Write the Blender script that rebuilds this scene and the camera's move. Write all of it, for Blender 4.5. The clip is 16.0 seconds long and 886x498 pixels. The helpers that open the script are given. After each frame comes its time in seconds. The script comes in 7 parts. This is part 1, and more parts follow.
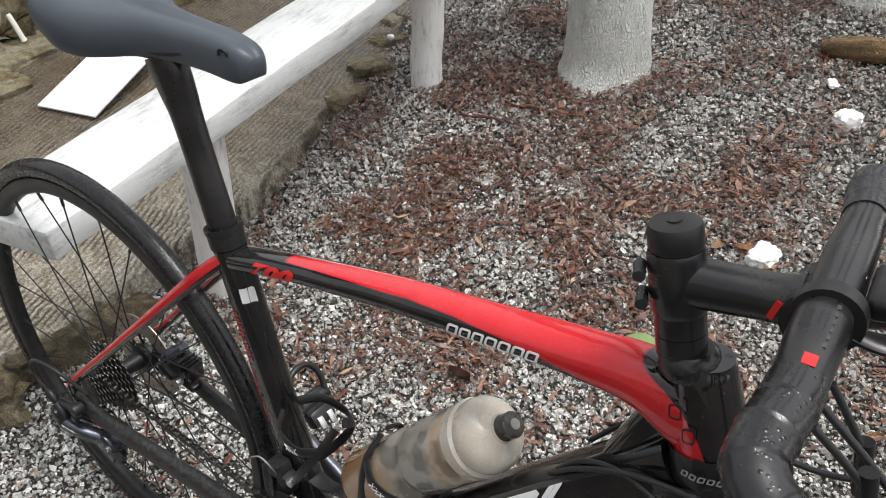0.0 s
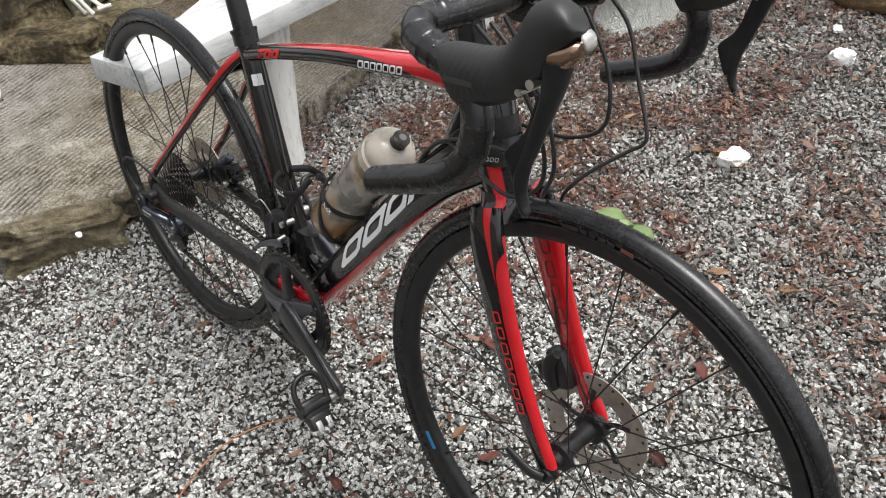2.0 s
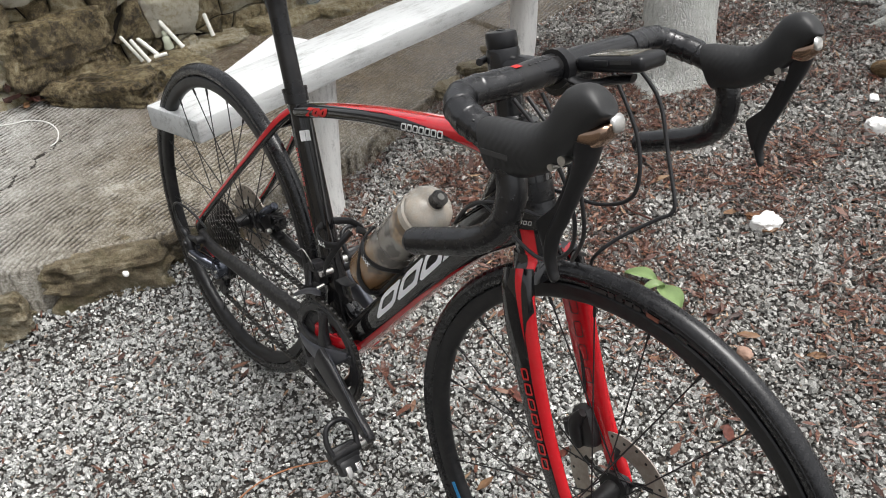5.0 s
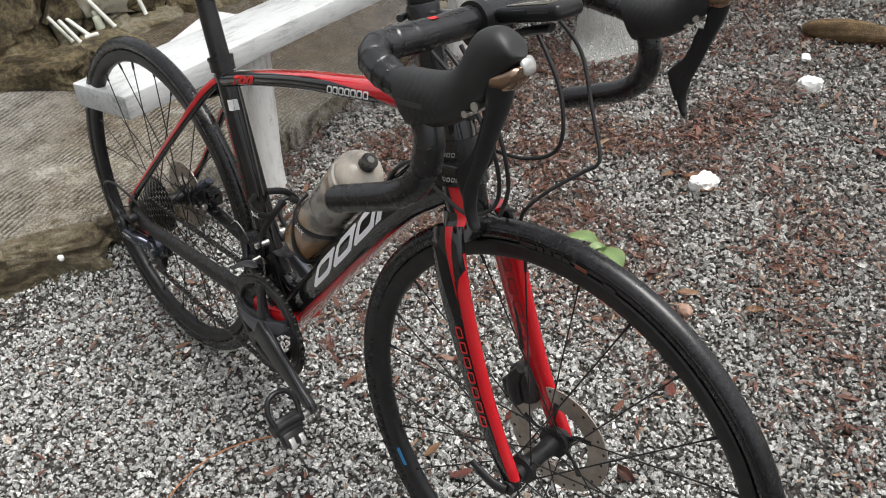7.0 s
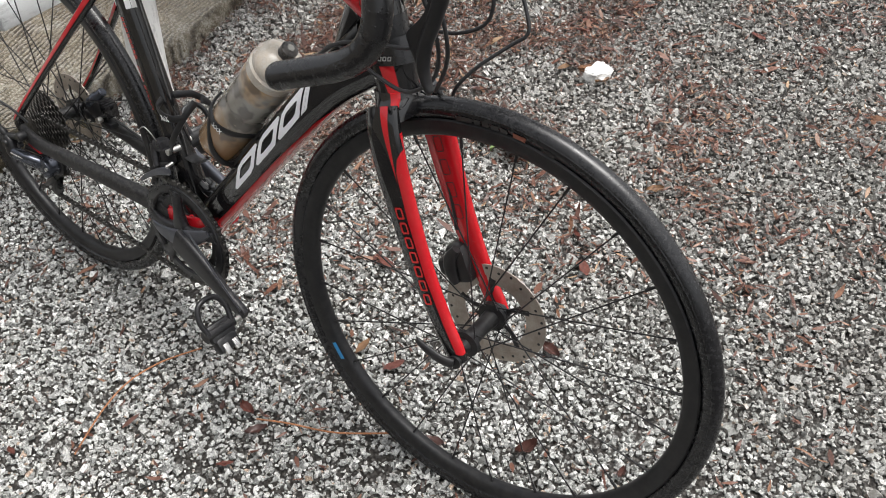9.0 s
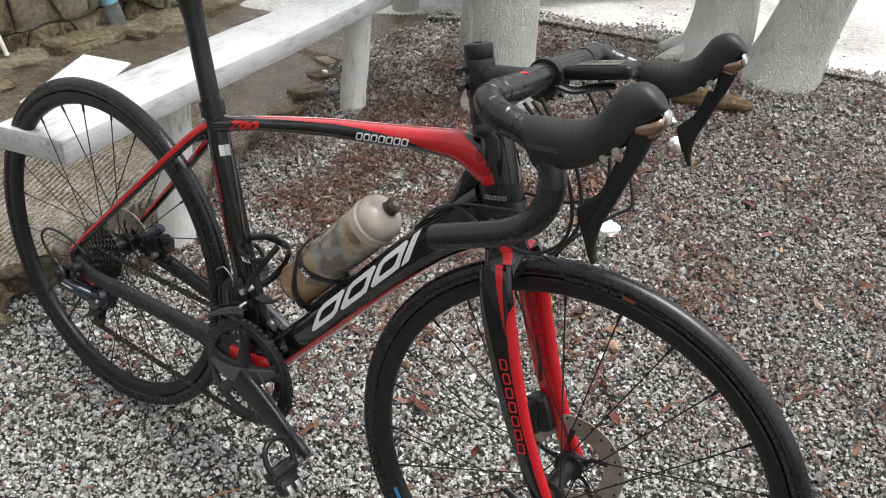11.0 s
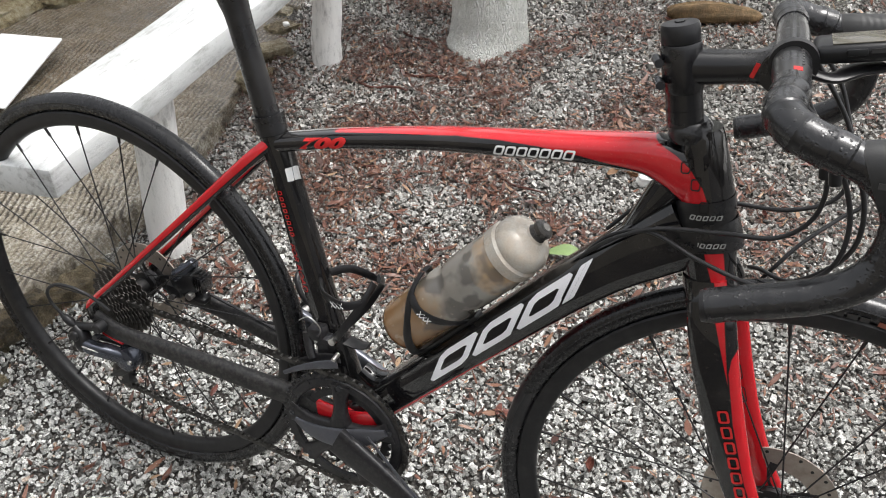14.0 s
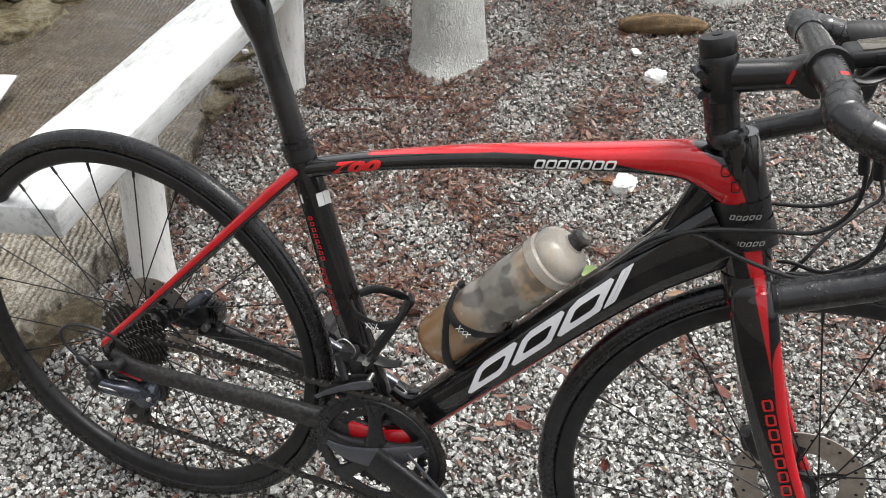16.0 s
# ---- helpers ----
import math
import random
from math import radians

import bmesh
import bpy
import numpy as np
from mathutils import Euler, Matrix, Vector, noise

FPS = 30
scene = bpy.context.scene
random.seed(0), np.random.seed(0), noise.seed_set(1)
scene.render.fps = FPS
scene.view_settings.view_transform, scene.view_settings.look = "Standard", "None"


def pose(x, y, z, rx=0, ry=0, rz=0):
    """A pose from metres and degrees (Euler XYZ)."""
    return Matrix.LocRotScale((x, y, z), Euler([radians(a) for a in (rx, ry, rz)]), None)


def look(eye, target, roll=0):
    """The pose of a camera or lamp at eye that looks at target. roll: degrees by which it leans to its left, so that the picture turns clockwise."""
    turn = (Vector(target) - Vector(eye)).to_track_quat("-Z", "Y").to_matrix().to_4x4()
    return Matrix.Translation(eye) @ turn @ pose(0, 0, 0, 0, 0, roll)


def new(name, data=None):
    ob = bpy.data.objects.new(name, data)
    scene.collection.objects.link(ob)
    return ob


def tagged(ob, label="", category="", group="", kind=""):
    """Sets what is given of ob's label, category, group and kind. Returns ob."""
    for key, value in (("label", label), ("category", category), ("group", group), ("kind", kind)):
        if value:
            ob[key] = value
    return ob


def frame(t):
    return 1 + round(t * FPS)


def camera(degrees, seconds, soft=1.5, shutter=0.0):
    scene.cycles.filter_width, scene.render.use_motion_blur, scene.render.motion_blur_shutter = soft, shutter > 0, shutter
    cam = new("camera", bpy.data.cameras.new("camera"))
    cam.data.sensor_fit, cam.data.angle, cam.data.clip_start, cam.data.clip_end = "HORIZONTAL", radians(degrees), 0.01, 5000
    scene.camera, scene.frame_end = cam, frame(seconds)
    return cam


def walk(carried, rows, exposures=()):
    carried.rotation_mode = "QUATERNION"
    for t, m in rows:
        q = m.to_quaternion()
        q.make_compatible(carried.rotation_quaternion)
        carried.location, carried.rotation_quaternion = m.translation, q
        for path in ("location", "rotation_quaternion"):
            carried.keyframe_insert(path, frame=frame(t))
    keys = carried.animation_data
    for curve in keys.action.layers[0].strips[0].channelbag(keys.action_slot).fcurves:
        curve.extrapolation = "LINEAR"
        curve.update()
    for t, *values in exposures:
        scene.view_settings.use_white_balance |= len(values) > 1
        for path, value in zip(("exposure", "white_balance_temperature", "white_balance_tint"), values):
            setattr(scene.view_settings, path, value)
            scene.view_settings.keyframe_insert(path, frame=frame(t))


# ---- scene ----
# ---- camera ----
cam = camera(56.21, 16.0, 1.0)
PATH = [
    (0, 0.9016, -0.4120, 1.2281, 51.281, 2.032, 36.887),
    (0.5, 1.0116, -0.5136, 1.2310, 52.316, 2.053, 33.934),
    (1, 1.1130, -0.5823, 1.2332, 53.238, 2.689, 38.065),
    (1.5, 1.2869, -0.6006, 1.2122, 53.300, 3.806, 43.809),
    (2, 1.3918, -0.6043, 1.1894, 52.895, 3.982, 46.059),
    (2.5, 1.4039, -0.6185, 1.1783, 52.862, 3.806, 46.887),
    (3, 1.3955, -0.6298, 1.2087, 53.795, 3.797, 48.241),
    (3.5, 1.3978, -0.6274, 1.2179, 54.938, 3.985, 49.051),
    (4, 1.4067, -0.6285, 1.2259, 55.714, 3.864, 49.311),
    (6.5, 1.4226, -0.6061, 1.2103, 56.451, 3.443, 48.781),
    (7, 1.4400, -0.6052, 1.1987, 54.756, 3.701, 45.493),
    (7.5, 1.4647, -0.6097, 1.1855, 52.655, 4.806, 42.690),
    (8, 1.4837, -0.6096, 1.1710, 50.056, 5.475, 40.843),
    (8.2, 1.4817, -0.6141, 1.1651, 49.114, 5.304, 40.105),
    (10.3, 1.2736, -0.8095, 1.1865, 53.595, -3.475, 31.379),
    (10.5, 1.2697, -0.8162, 1.1955, 55.088, -3.303, 31.851),
    (11, 1.2532, -0.8391, 1.2175, 58.466, -2.929, 33.831),
    (11.5, 1.2270, -0.8541, 1.2533, 60.783, -2.715, 35.548),
    (12, 1.2127, -0.8611, 1.2648, 61.765, -2.162, 36.232),
    (12.5, 1.1812, -0.8470, 1.2418, 59.965, -1.685, 35.944),
    (13, 1.0638, -0.7281, 1.1973, 56.243, -0.984, 34.726),
    (13.5, 0.9674, -0.6838, 1.1918, 53.482, -0.645, 31.722),
    (14, 0.8694, -0.7412, 1.1978, 52.943, -0.228, 25.085),
    (14.5, 0.7796, -0.8221, 1.2063, 53.323, -0.317, 19.612),
    (15, 0.7625, -0.8267, 1.2084, 54.006, -0.461, 18.939),
    (15.5, 0.7755, -0.8020, 1.2114, 54.139, -0.266, 19.087),
    (16, 0.7618, -0.8074, 1.2087, 54.221, -0.205, 19.262),
]
walk(cam, [(t, pose(x, y, z, rx, ry, rz)) for t, x, y, z, rx, ry, rz in PATH], [(0, 0.78), (0.5, 0.96), (1, 0.90), (2.5, 0.80), (3.5, 0.73), (4, 0.72), (6.4, 0.65), (7, 0.63), (8.2, 0.80), (10.5, 0.93), (11, 0.74), (11.5, 0.57), (12, 0.49), (12.5, 0.57), (13, 0.78), (13.5, 0.94), (14.5, 1.00), (16, 0.98)])

# ---- light ----
world = bpy.data.worlds.new("overcast_sky")
scene.world = world
world.use_nodes = True
wn, wl = world.node_tree.nodes, world.node_tree.links
sky = wn.new("ShaderNodeTexSky")
sky.sky_type = "NISHITA"
sky.sun_disc = False
sky.sun_elevation, sky.sun_rotation = radians(72.6), radians(54)
sky.air_density, sky.dust_density, sky.ozone_density = 1.0, 6.0, 1.0
pale = wn.new("ShaderNodeHueSaturation")
pale.inputs["Saturation"].default_value = 0.16
wl.new(sky.outputs["Color"], pale.inputs["Color"])
wl.new(pale.outputs["Color"], wn["Background"].inputs["Color"])
wn["Background"].inputs["Strength"].default_value = 0.15
sun_data = bpy.data.lights.new("sun", "SUN")
sun_data.energy, sun_data.angle, sun_data.color = 1.3, radians(25), (1.0, 0.98, 0.95)
sun = new("sun", sun_data)
sun.matrix_basis = look((2.20, 1.60, 8.66), (0.0, 0.0, 0.0))


# ---- material helpers ----
def nodes_of(name):
    m = bpy.data.materials.new(name)
    m.use_nodes = True
    nt = m.node_tree
    return m, nt, nt.nodes["Principled BSDF"]


def node(nt, kind, links=None, **values):
    """A node with its properties or sockets set; links: socket name to output."""
    n = nt.nodes.new(kind)
    for k, v in values.items():
        if k in n.inputs:
            n.inputs[k].default_value = v
        elif k == "operation":
            n.operation = v
        elif k == "data_type":
            n.data_type = v
        elif k == "noise_scale":
            n.inputs["Scale"].default_value = v
    for k, out in (links or {}).items():
        nt.links.new(out, n.inputs[k])
    return n


def calc(nt, op, a, b=None, c=None):
    n = nt.nodes.new("ShaderNodeMath")
    n.operation = op
    for i, v in enumerate((a, b, c)):
        if v is None:
            continue
        if isinstance(v, (int, float)):
            n.inputs[i].default_value = v
        else:
            nt.links.new(v, n.inputs[i])
    return n.outputs[0]


def ramp(nt, fac, stops, interpolation="LINEAR"):
    n = nt.nodes.new("ShaderNodeValToRGB")
    n.color_ramp.interpolation = interpolation
    el = n.color_ramp.elements
    while len(el) < len(stops):
        el.new(0.5)
    for e, (p, c) in zip(el, stops):
        e.position = p
        e.color = (*c, 1) if len(c) == 3 else c
    nt.links.new(fac, n.inputs["Fac"])
    return n.outputs["Color"]


def blend(nt, fac, a, b):
    n = nt.nodes.new("ShaderNodeMix")
    n.data_type = "RGBA"
    for key, v in (("Factor", fac), ("A", a), ("B", b)):
        s = [i for i in n.inputs if i.name == key and i.type == ("VALUE" if key == "Factor" else "RGBA")][0]
        if isinstance(v, (int, float)):
            s.default_value = v
        elif isinstance(v, tuple):
            s.default_value = (*v, 1)
        else:
            nt.links.new(v, s)
    return [o for o in n.outputs if o.type == "RGBA"][0]


def coords(nt):
    return nt.nodes.new("ShaderNodeTexCoord").outputs["Object"]


def place_of(nt):
    return nt.nodes.new("ShaderNodeNewGeometry").outputs["Position"]


def noise_of(nt, vec, size, detail=4.0, rough=0.55):
    n = nt.nodes.new("ShaderNodeTexNoise")
    n.inputs["Scale"].default_value, n.inputs["Detail"].default_value, n.inputs["Roughness"].default_value = 1.0 / size, detail, rough
    nt.links.new(vec, n.inputs["Vector"])
    return n.outputs["Fac"]


def bump_to(nt, bsdf, height, strength, distance):
    n = nt.nodes.new("ShaderNodeBump")
    n.inputs["Strength"].default_value, n.inputs["Distance"].default_value = strength, distance
    nt.links.new(height, n.inputs["Height"])
    nt.links.new(n.outputs["Normal"], bsdf.inputs["Normal"])


def surface(name, base, rough=0.5, metal=0.0, spread=0.25, grain=0.02, fine=0.002, relief=0.2, depth=0.0006, coat=0.0, dirt=None, dirt_amount=0.5, dirt_size=0.05, beads=0.0, gloss=0.34):
    """A paint, plastic or metal with tonal drift, grain, relief and optional dirt."""
    m, nt, b = nodes_of(name)
    co = coords(nt)
    big, small = noise_of(nt, co, grain * 6, 5), noise_of(nt, co, fine, 3)
    f = calc(nt, "MULTIPLY_ADD", big, 0.7, calc(nt, "MULTIPLY", small, 0.3))
    lo, hi = tuple(v * (1 - spread) for v in base), tuple(min(1, v * (1 + spread)) for v in base)
    colour = ramp(nt, f, [(0.3, lo), (0.7, hi)])
    r = calc(nt, "MULTIPLY_ADD", big, 0.3, rough - 0.15)
    if dirt:
        d = ramp(nt, noise_of(nt, co, dirt_size, 6, 0.65), [(0.5 - 0.2 * dirt_amount, (0, 0, 0)), (0.85 - 0.3 * dirt_amount, (1, 1, 1))])
        d = calc(nt, "MULTIPLY", d, dirt_amount)
        colour = blend(nt, d, colour, dirt)
        r = calc(nt, "MULTIPLY_ADD", d, 0.4, r)
    nt.links.new(colour, b.inputs["Base Color"])
    nt.links.new(r, b.inputs["Roughness"])
    b.inputs["Metallic"].default_value = metal
    b.inputs["Specular IOR Level"].default_value = gloss
    b.inputs["Coat Weight"].default_value = coat
    b.inputs["Coat Roughness"].default_value = 0.08
    if beads:
        v = nt.nodes.new("ShaderNodeTexVoronoi")
        v.inputs["Scale"].default_value = 300
        nt.links.new(co, v.inputs["Vector"])
        bead = ramp(nt, v.outputs["Distance"], [(0.0, (1, 1, 1)), (0.40, (0, 0, 0))])
        keep = ramp(nt, noise_of(nt, co, 0.010, 2), [(0.46, (0, 0, 0)), (0.56, (1, 1, 1))])
        f = calc(nt, "MULTIPLY_ADD", calc(nt, "MULTIPLY", bead, keep), beads, calc(nt, "MULTIPLY", f, 0.3))
    bump_to(nt, b, f, relief, depth)
    return m


def drops_on(nt, b, amount=0.35):
    """Rain beads: small round bumps."""
    co = coords(nt)
    v = nt.nodes.new("ShaderNodeTexVoronoi")
    v.inputs["Scale"].default_value = 260
    nt.links.new(co, v.inputs["Vector"])
    h = ramp(nt, v.outputs["Distance"], [(0.0, (1, 1, 1)), (0.32, (0, 0, 0))])
    keep = ramp(nt, noise_of(nt, co, 0.012, 2), [(0.52, (0, 0, 0)), (0.62, (1, 1, 1))])
    bump_to(nt, b, calc(nt, "MULTIPLY", h, keep), amount, 0.0012)


def ribbed_rubber():
    """Dull black rubber with fine wavy ribs and dusty wear."""
    m, nt, b = nodes_of("black ribbed hood rubber")
    co = coords(nt)
    sep = nt.nodes.new("ShaderNodeSeparateXYZ")
    nt.links.new(co, sep.inputs[0])
    big, fine = noise_of(nt, co, 0.03, 4), noise_of(nt, co, 0.0012, 3)
    ph = calc(nt, "ADD", calc(nt, "MULTIPLY", sep.outputs[0], 900.0), calc(nt, "MULTIPLY", calc(nt, "SINE", calc(nt, "MULTIPLY", sep.outputs[2], 260.0)), 2.2))
    ribs = calc(nt, "MULTIPLY_ADD", calc(nt, "SINE", ph), 0.5, 0.5)
    zone = ramp(nt, calc(nt, "ADD", calc(nt, "MULTIPLY", calc(nt, "SUBTRACT", sep.outputs[0], 0.93), 12.0), calc(nt, "MULTIPLY", big, 0.5)), [(0.10, (0, 0, 0)), (0.24, (1, 1, 1)), (0.75, (1, 1, 1)), (0.85, (0, 0, 0))])
    tone = ramp(nt, calc(nt, "MULTIPLY_ADD", big, 0.7, calc(nt, "MULTIPLY", fine, 0.3)), [(0.30, (0.012, 0.0122, 0.0126)), (0.70, (0.027, 0.027, 0.027))])
    nt.links.new(tone, b.inputs["Base Color"])
    nt.links.new(calc(nt, "MULTIPLY_ADD", big, 0.3, 0.36), b.inputs["Roughness"])
    b.inputs["Specular IOR Level"].default_value = 0.40
    bump_to(nt, b, calc(nt, "MULTIPLY_ADD", calc(nt, "MULTIPLY", ribs, zone), 0.7, calc(nt, "MULTIPLY", fine, 0.3)), 0.5, 0.0005)
    return m


# ---- materials ----
RED, BLACK = (0.44, 0.008, 0.014), (0.006, 0.006, 0.007)


def paint(name, edge=None, low=BLACK, high=RED, scale=60.0):
    """Glossy frame paint; edge(nt, x, y, z) gives a mask of the red."""
    m, nt, b = nodes_of(name)
    co = coords(nt)
    sep = nt.nodes.new("ShaderNodeSeparateXYZ")
    nt.links.new(co, sep.inputs[0])
    x, y, z = sep.outputs
    mask = edge(nt, x, y, z) if edge else 0.0
    colour = blend(nt, mask, low, high)
    dust = ramp(nt, noise_of(nt, co, 0.03, 8, 0.7), [(0.45, (0, 0, 0)), (0.8, (1, 1, 1))])
    specks = ramp(nt, noise_of(nt, co, 0.003, 2), [(0.66, (0, 0, 0)), (0.74, (1, 1, 1))])
    d = calc(nt, "MULTIPLY_ADD", dust, 0.06, calc(nt, "MULTIPLY", specks, 0.12))
    colour = blend(nt, d, colour, (0.30, 0.26, 0.21))
    nt.links.new(colour, b.inputs["Base Color"])
    nt.links.new(calc(nt, "MULTIPLY_ADD", d, 0.9, 0.09), b.inputs["Roughness"])
    b.inputs["Specular IOR Level"].default_value = 0.1
    b.inputs["Coat Weight"].default_value = 1.0
    b.inputs["Coat Roughness"].default_value = 0.04
    b.inputs["Coat IOR"].default_value = 1.5
    drops_on(nt, b, 0.15)
    return m


def line(nt, x, z, a, c, soft=0.0006):
    """1 above z = a*x + c, 0 below."""
    d = calc(nt, "SUBTRACT", z, calc(nt, "MULTIPLY_ADD", x, a, c))
    n = nt.nodes.new("ShaderNodeMapRange")
    n.inputs["From Min"].default_value, n.inputs["From Max"].default_value = -soft, soft
    nt.links.new(d, n.inputs["Value"])
    return n.outputs[0]


def both(nt, *masks):
    out = masks[0]
    for k in masks[1:]:
        out = calc(nt, "MULTIPLY", out, k)
    return out


def curve_above(nt, x, z, pts, soft=0.0006):
    """1 where z is above the line through pts (x, z)."""
    lo, hi = pts[0][0], pts[-1][0]
    zl, zh = min(p[1] for p in pts), max(p[1] for p in pts)
    t = calc(nt, "DIVIDE", calc(nt, "SUBTRACT", x, lo), hi - lo)
    h = ramp(nt, t, [((px - lo) / (hi - lo), ((pz - zl) / (zh - zl),) * 3) for px, pz in pts])
    g = nt.nodes.new("ShaderNodeSeparateColor")
    nt.links.new(h, g.inputs[0])
    zz = calc(nt, "MULTIPLY_ADD", g.outputs[0], zh - zl, zl)
    d = calc(nt, "SUBTRACT", z, zz)
    n = nt.nodes.new("ShaderNodeMapRange")
    n.inputs["From Min"].default_value, n.inputs["From Max"].default_value = -soft, soft
    nt.links.new(d, n.inputs["Value"])
    return n.outputs[0]


def top_tube_red(nt, x, y, z):
    over = curve_above(nt, x, z, [(0.30, 0.372), (0.42, 0.3800), (0.494, 0.4020), (0.54, 0.4118), (0.592, 0.4196), (0.636, 0.4238), (0.68, 0.4245), (0.71, 0.4230), (0.735, 0.4225), (0.748, 0.4205), (0.770, 0.4115), (0.786, 0.3995), (0.80, 0.380)])
    below = calc(nt, "SUBTRACT", 1.0, curve_above(nt, x, z, [(0.70, 0.470), (0.744, 0.4560), (0.7715, 0.4465), (0.788, 0.4365), (0.8025, 0.4215), (0.814, 0.400)]))
    back = calc(nt, "GREATER_THAN", calc(nt, "MULTIPLY_ADD", x, 0.052, -0.0130), calc(nt, "ABSOLUTE", calc(nt, "ADD", y, 0.0015)))
    return both(nt, over, back, below)


def head_red(nt, x, y, z):
    side = calc(nt, "GREATER_THAN", calc(nt, "ABSOLUTE", y), 0.007)
    front = curve_above(nt, z, x, [(0.30, 0.843), (0.355, 0.818), (0.372, 0.806), (0.389, 0.7935), (0.399, 0.7856), (0.411, 0.770), (0.421, 0.747), (0.46, 0.70)])
    rear = calc(nt, "SUBTRACT", 1.0, curve_above(nt, z, x, [(0.30, 0.852), (0.37, 0.832), (0.40, 0.814), (0.421, 0.8025), (0.436, 0.788), (0.446, 0.7715), (0.4536, 0.744), (0.463, 0.72)]))
    return both(nt, side, front, rear)


def down_tube_red(nt, x, y, z):
    return calc(nt, "SUBTRACT", 1.0, curve_above(nt, x, z, [(0.40, -0.090), (0.50, 0.019), (0.62, 0.153), (0.70, 0.2375), (0.735, 0.2685), (0.77, 0.2930), (0.82, 0.317)]))


def stay_red(nt, x, y, z):
    return line(nt, x, z, 1.02, 0.0395)


def fork_red(nt, x, y, z):
    centre = calc(nt, "MULTIPLY_ADD", z, -0.012, 0.0545)
    inner = calc(nt, "LESS_THAN", calc(nt, "ABSOLUTE", y), calc(nt, "SUBTRACT", centre, 0.0005))
    low = both(nt, calc(nt, "GREATER_THAN", z, 0.012), calc(nt, "LESS_THAN", z, 0.292))
    wedge = both(nt, calc(nt, "SUBTRACT", 1.0, line(nt, z, x, -0.275, 0.9346)), line(nt, z, x, -0.41, 0.9663), calc(nt, "GREATER_THAN", z, 0.20))
    front = both(nt, curve_above(nt, z, x, [(0.012, 0.9665), (0.016, 0.9645), (0.052, 0.944), (0.115, 0.9135), (0.185, 0.8868), (0.245, 0.8690), (0.262, 0.8680), (0.275, 0.8720)]), low, calc(nt, "LESS_THAN", z, 0.275))
    return calc(nt, "MINIMUM", 1.0, calc(nt, "ADD", calc(nt, "ADD", both(nt, inner, low), wedge), front))


M_TOP = paint("red and black top tube lacquer", top_tube_red)
M_HEAD = paint("red and black head tube lacquer", head_red)
M_DOWN = paint("black lacquer with red belly", down_tube_red)
M_STAY = paint("red seat stay lacquer", stay_red)
M_FORK = paint("red and black fork lacquer", fork_red)
M_BLACK = paint("black frame lacquer")
M_REDPAINT = paint("red lacquer", None, RED)
M_STAYBLACK = surface("dusty dull black chain stay", (0.009, 0.009, 0.010), 0.42, spread=0.3, relief=0.15, dirt=(0.10, 0.095, 0.088), dirt_amount=0.50, dirt_size=0.006)
M_SATIN = surface("satin black carbon", (0.008, 0.008, 0.009), 0.26, gloss=0.5, spread=0.3, relief=0.1, dirt=(0.07, 0.065, 0.06), dirt_amount=0.25)
M_TAPE = surface("black perforated bar tape", (0.008, 0.008, 0.009), 0.25, gloss=0.6, spread=0.3, grain=0.01, relief=0.6, depth=0.0010, beads=1.0, dirt=(0.05, 0.05, 0.05), dirt_amount=0.15, dirt_size=0.02)
M_RUBBER = surface("black hood rubber", (0.013, 0.0135, 0.014), 0.50, spread=0.2, fine=0.0015, relief=0.35, depth=0.0004, dirt=(0.06, 0.06, 0.057), dirt_amount=0.25)
M_HOOD = ribbed_rubber()
M_TYRE = surface("dusty black tyre rubber", (0.008, 0.008, 0.009), 0.24, gloss=0.42, spread=0.5, fine=0.001, relief=0.5, depth=0.0006, dirt=(0.055, 0.055, 0.056), dirt_amount=0.30, dirt_size=0.006, beads=0.25)
M_RIM = surface("black anodised rim", (0.012, 0.012, 0.013), 0.40, metal=0.2, spread=0.25, dirt=(0.07, 0.067, 0.062), dirt_amount=0.28, dirt_size=0.015)
M_PLASTIC = surface("black moulded plastic", (0.011, 0.011, 0.012), 0.34, spread=0.25, relief=0.1, dirt=(0.07, 0.065, 0.06), dirt_amount=0.2)
M_ALLOY = surface("dark grey polished alloy", (0.055, 0.058, 0.066), 0.28, metal=0.75, spread=0.2, relief=0.05, dirt=(0.06, 0.055, 0.05), dirt_amount=0.4)
M_LINK = surface("polished blue-grey alloy", (0.075, 0.082, 0.100), 0.20, metal=0.7, spread=0.2, relief=0.05, dirt=(0.05, 0.045, 0.04), dirt_amount=0.3)
M_CRANK = surface("dusty black crank alloy", (0.010, 0.010, 0.012), 0.30, metal=0.1, spread=0.4, dirt=(0.085, 0.08, 0.074), dirt_amount=0.34, dirt_size=0.005)
M_SHINE = surface("grey crank face alloy", (0.115, 0.120, 0.140), 0.28, metal=0.8, spread=0.3, dirt=(0.08, 0.075, 0.07), dirt_amount=0.4)
M_STEEL = surface("bright steel", (0.62, 0.61, 0.59), 0.28, metal=1.0, spread=0.15, relief=0.05, dirt=(0.10, 0.08, 0.06), dirt_amount=0.3)
M_COG = surface("oily dark steel", (0.10, 0.095, 0.09), 0.38, metal=0.9, spread=0.3, dirt=(0.03, 0.025, 0.02), dirt_amount=0.6, dirt_size=0.01)
M_CHAIN = surface("oily chain steel", (0.10, 0.098, 0.095), 0.40, metal=0.9, spread=0.4, grain=0.004, dirt=(0.03, 0.025, 0.02), dirt_amount=0.6, dirt_size=0.01)
M_DISC = surface("brown-grey brake steel", (0.40, 0.36, 0.32), 0.36, metal=0.75, spread=0.15, relief=0.1, dirt=(0.17, 0.12, 0.08), dirt_amount=0.45, dirt_size=0.02)
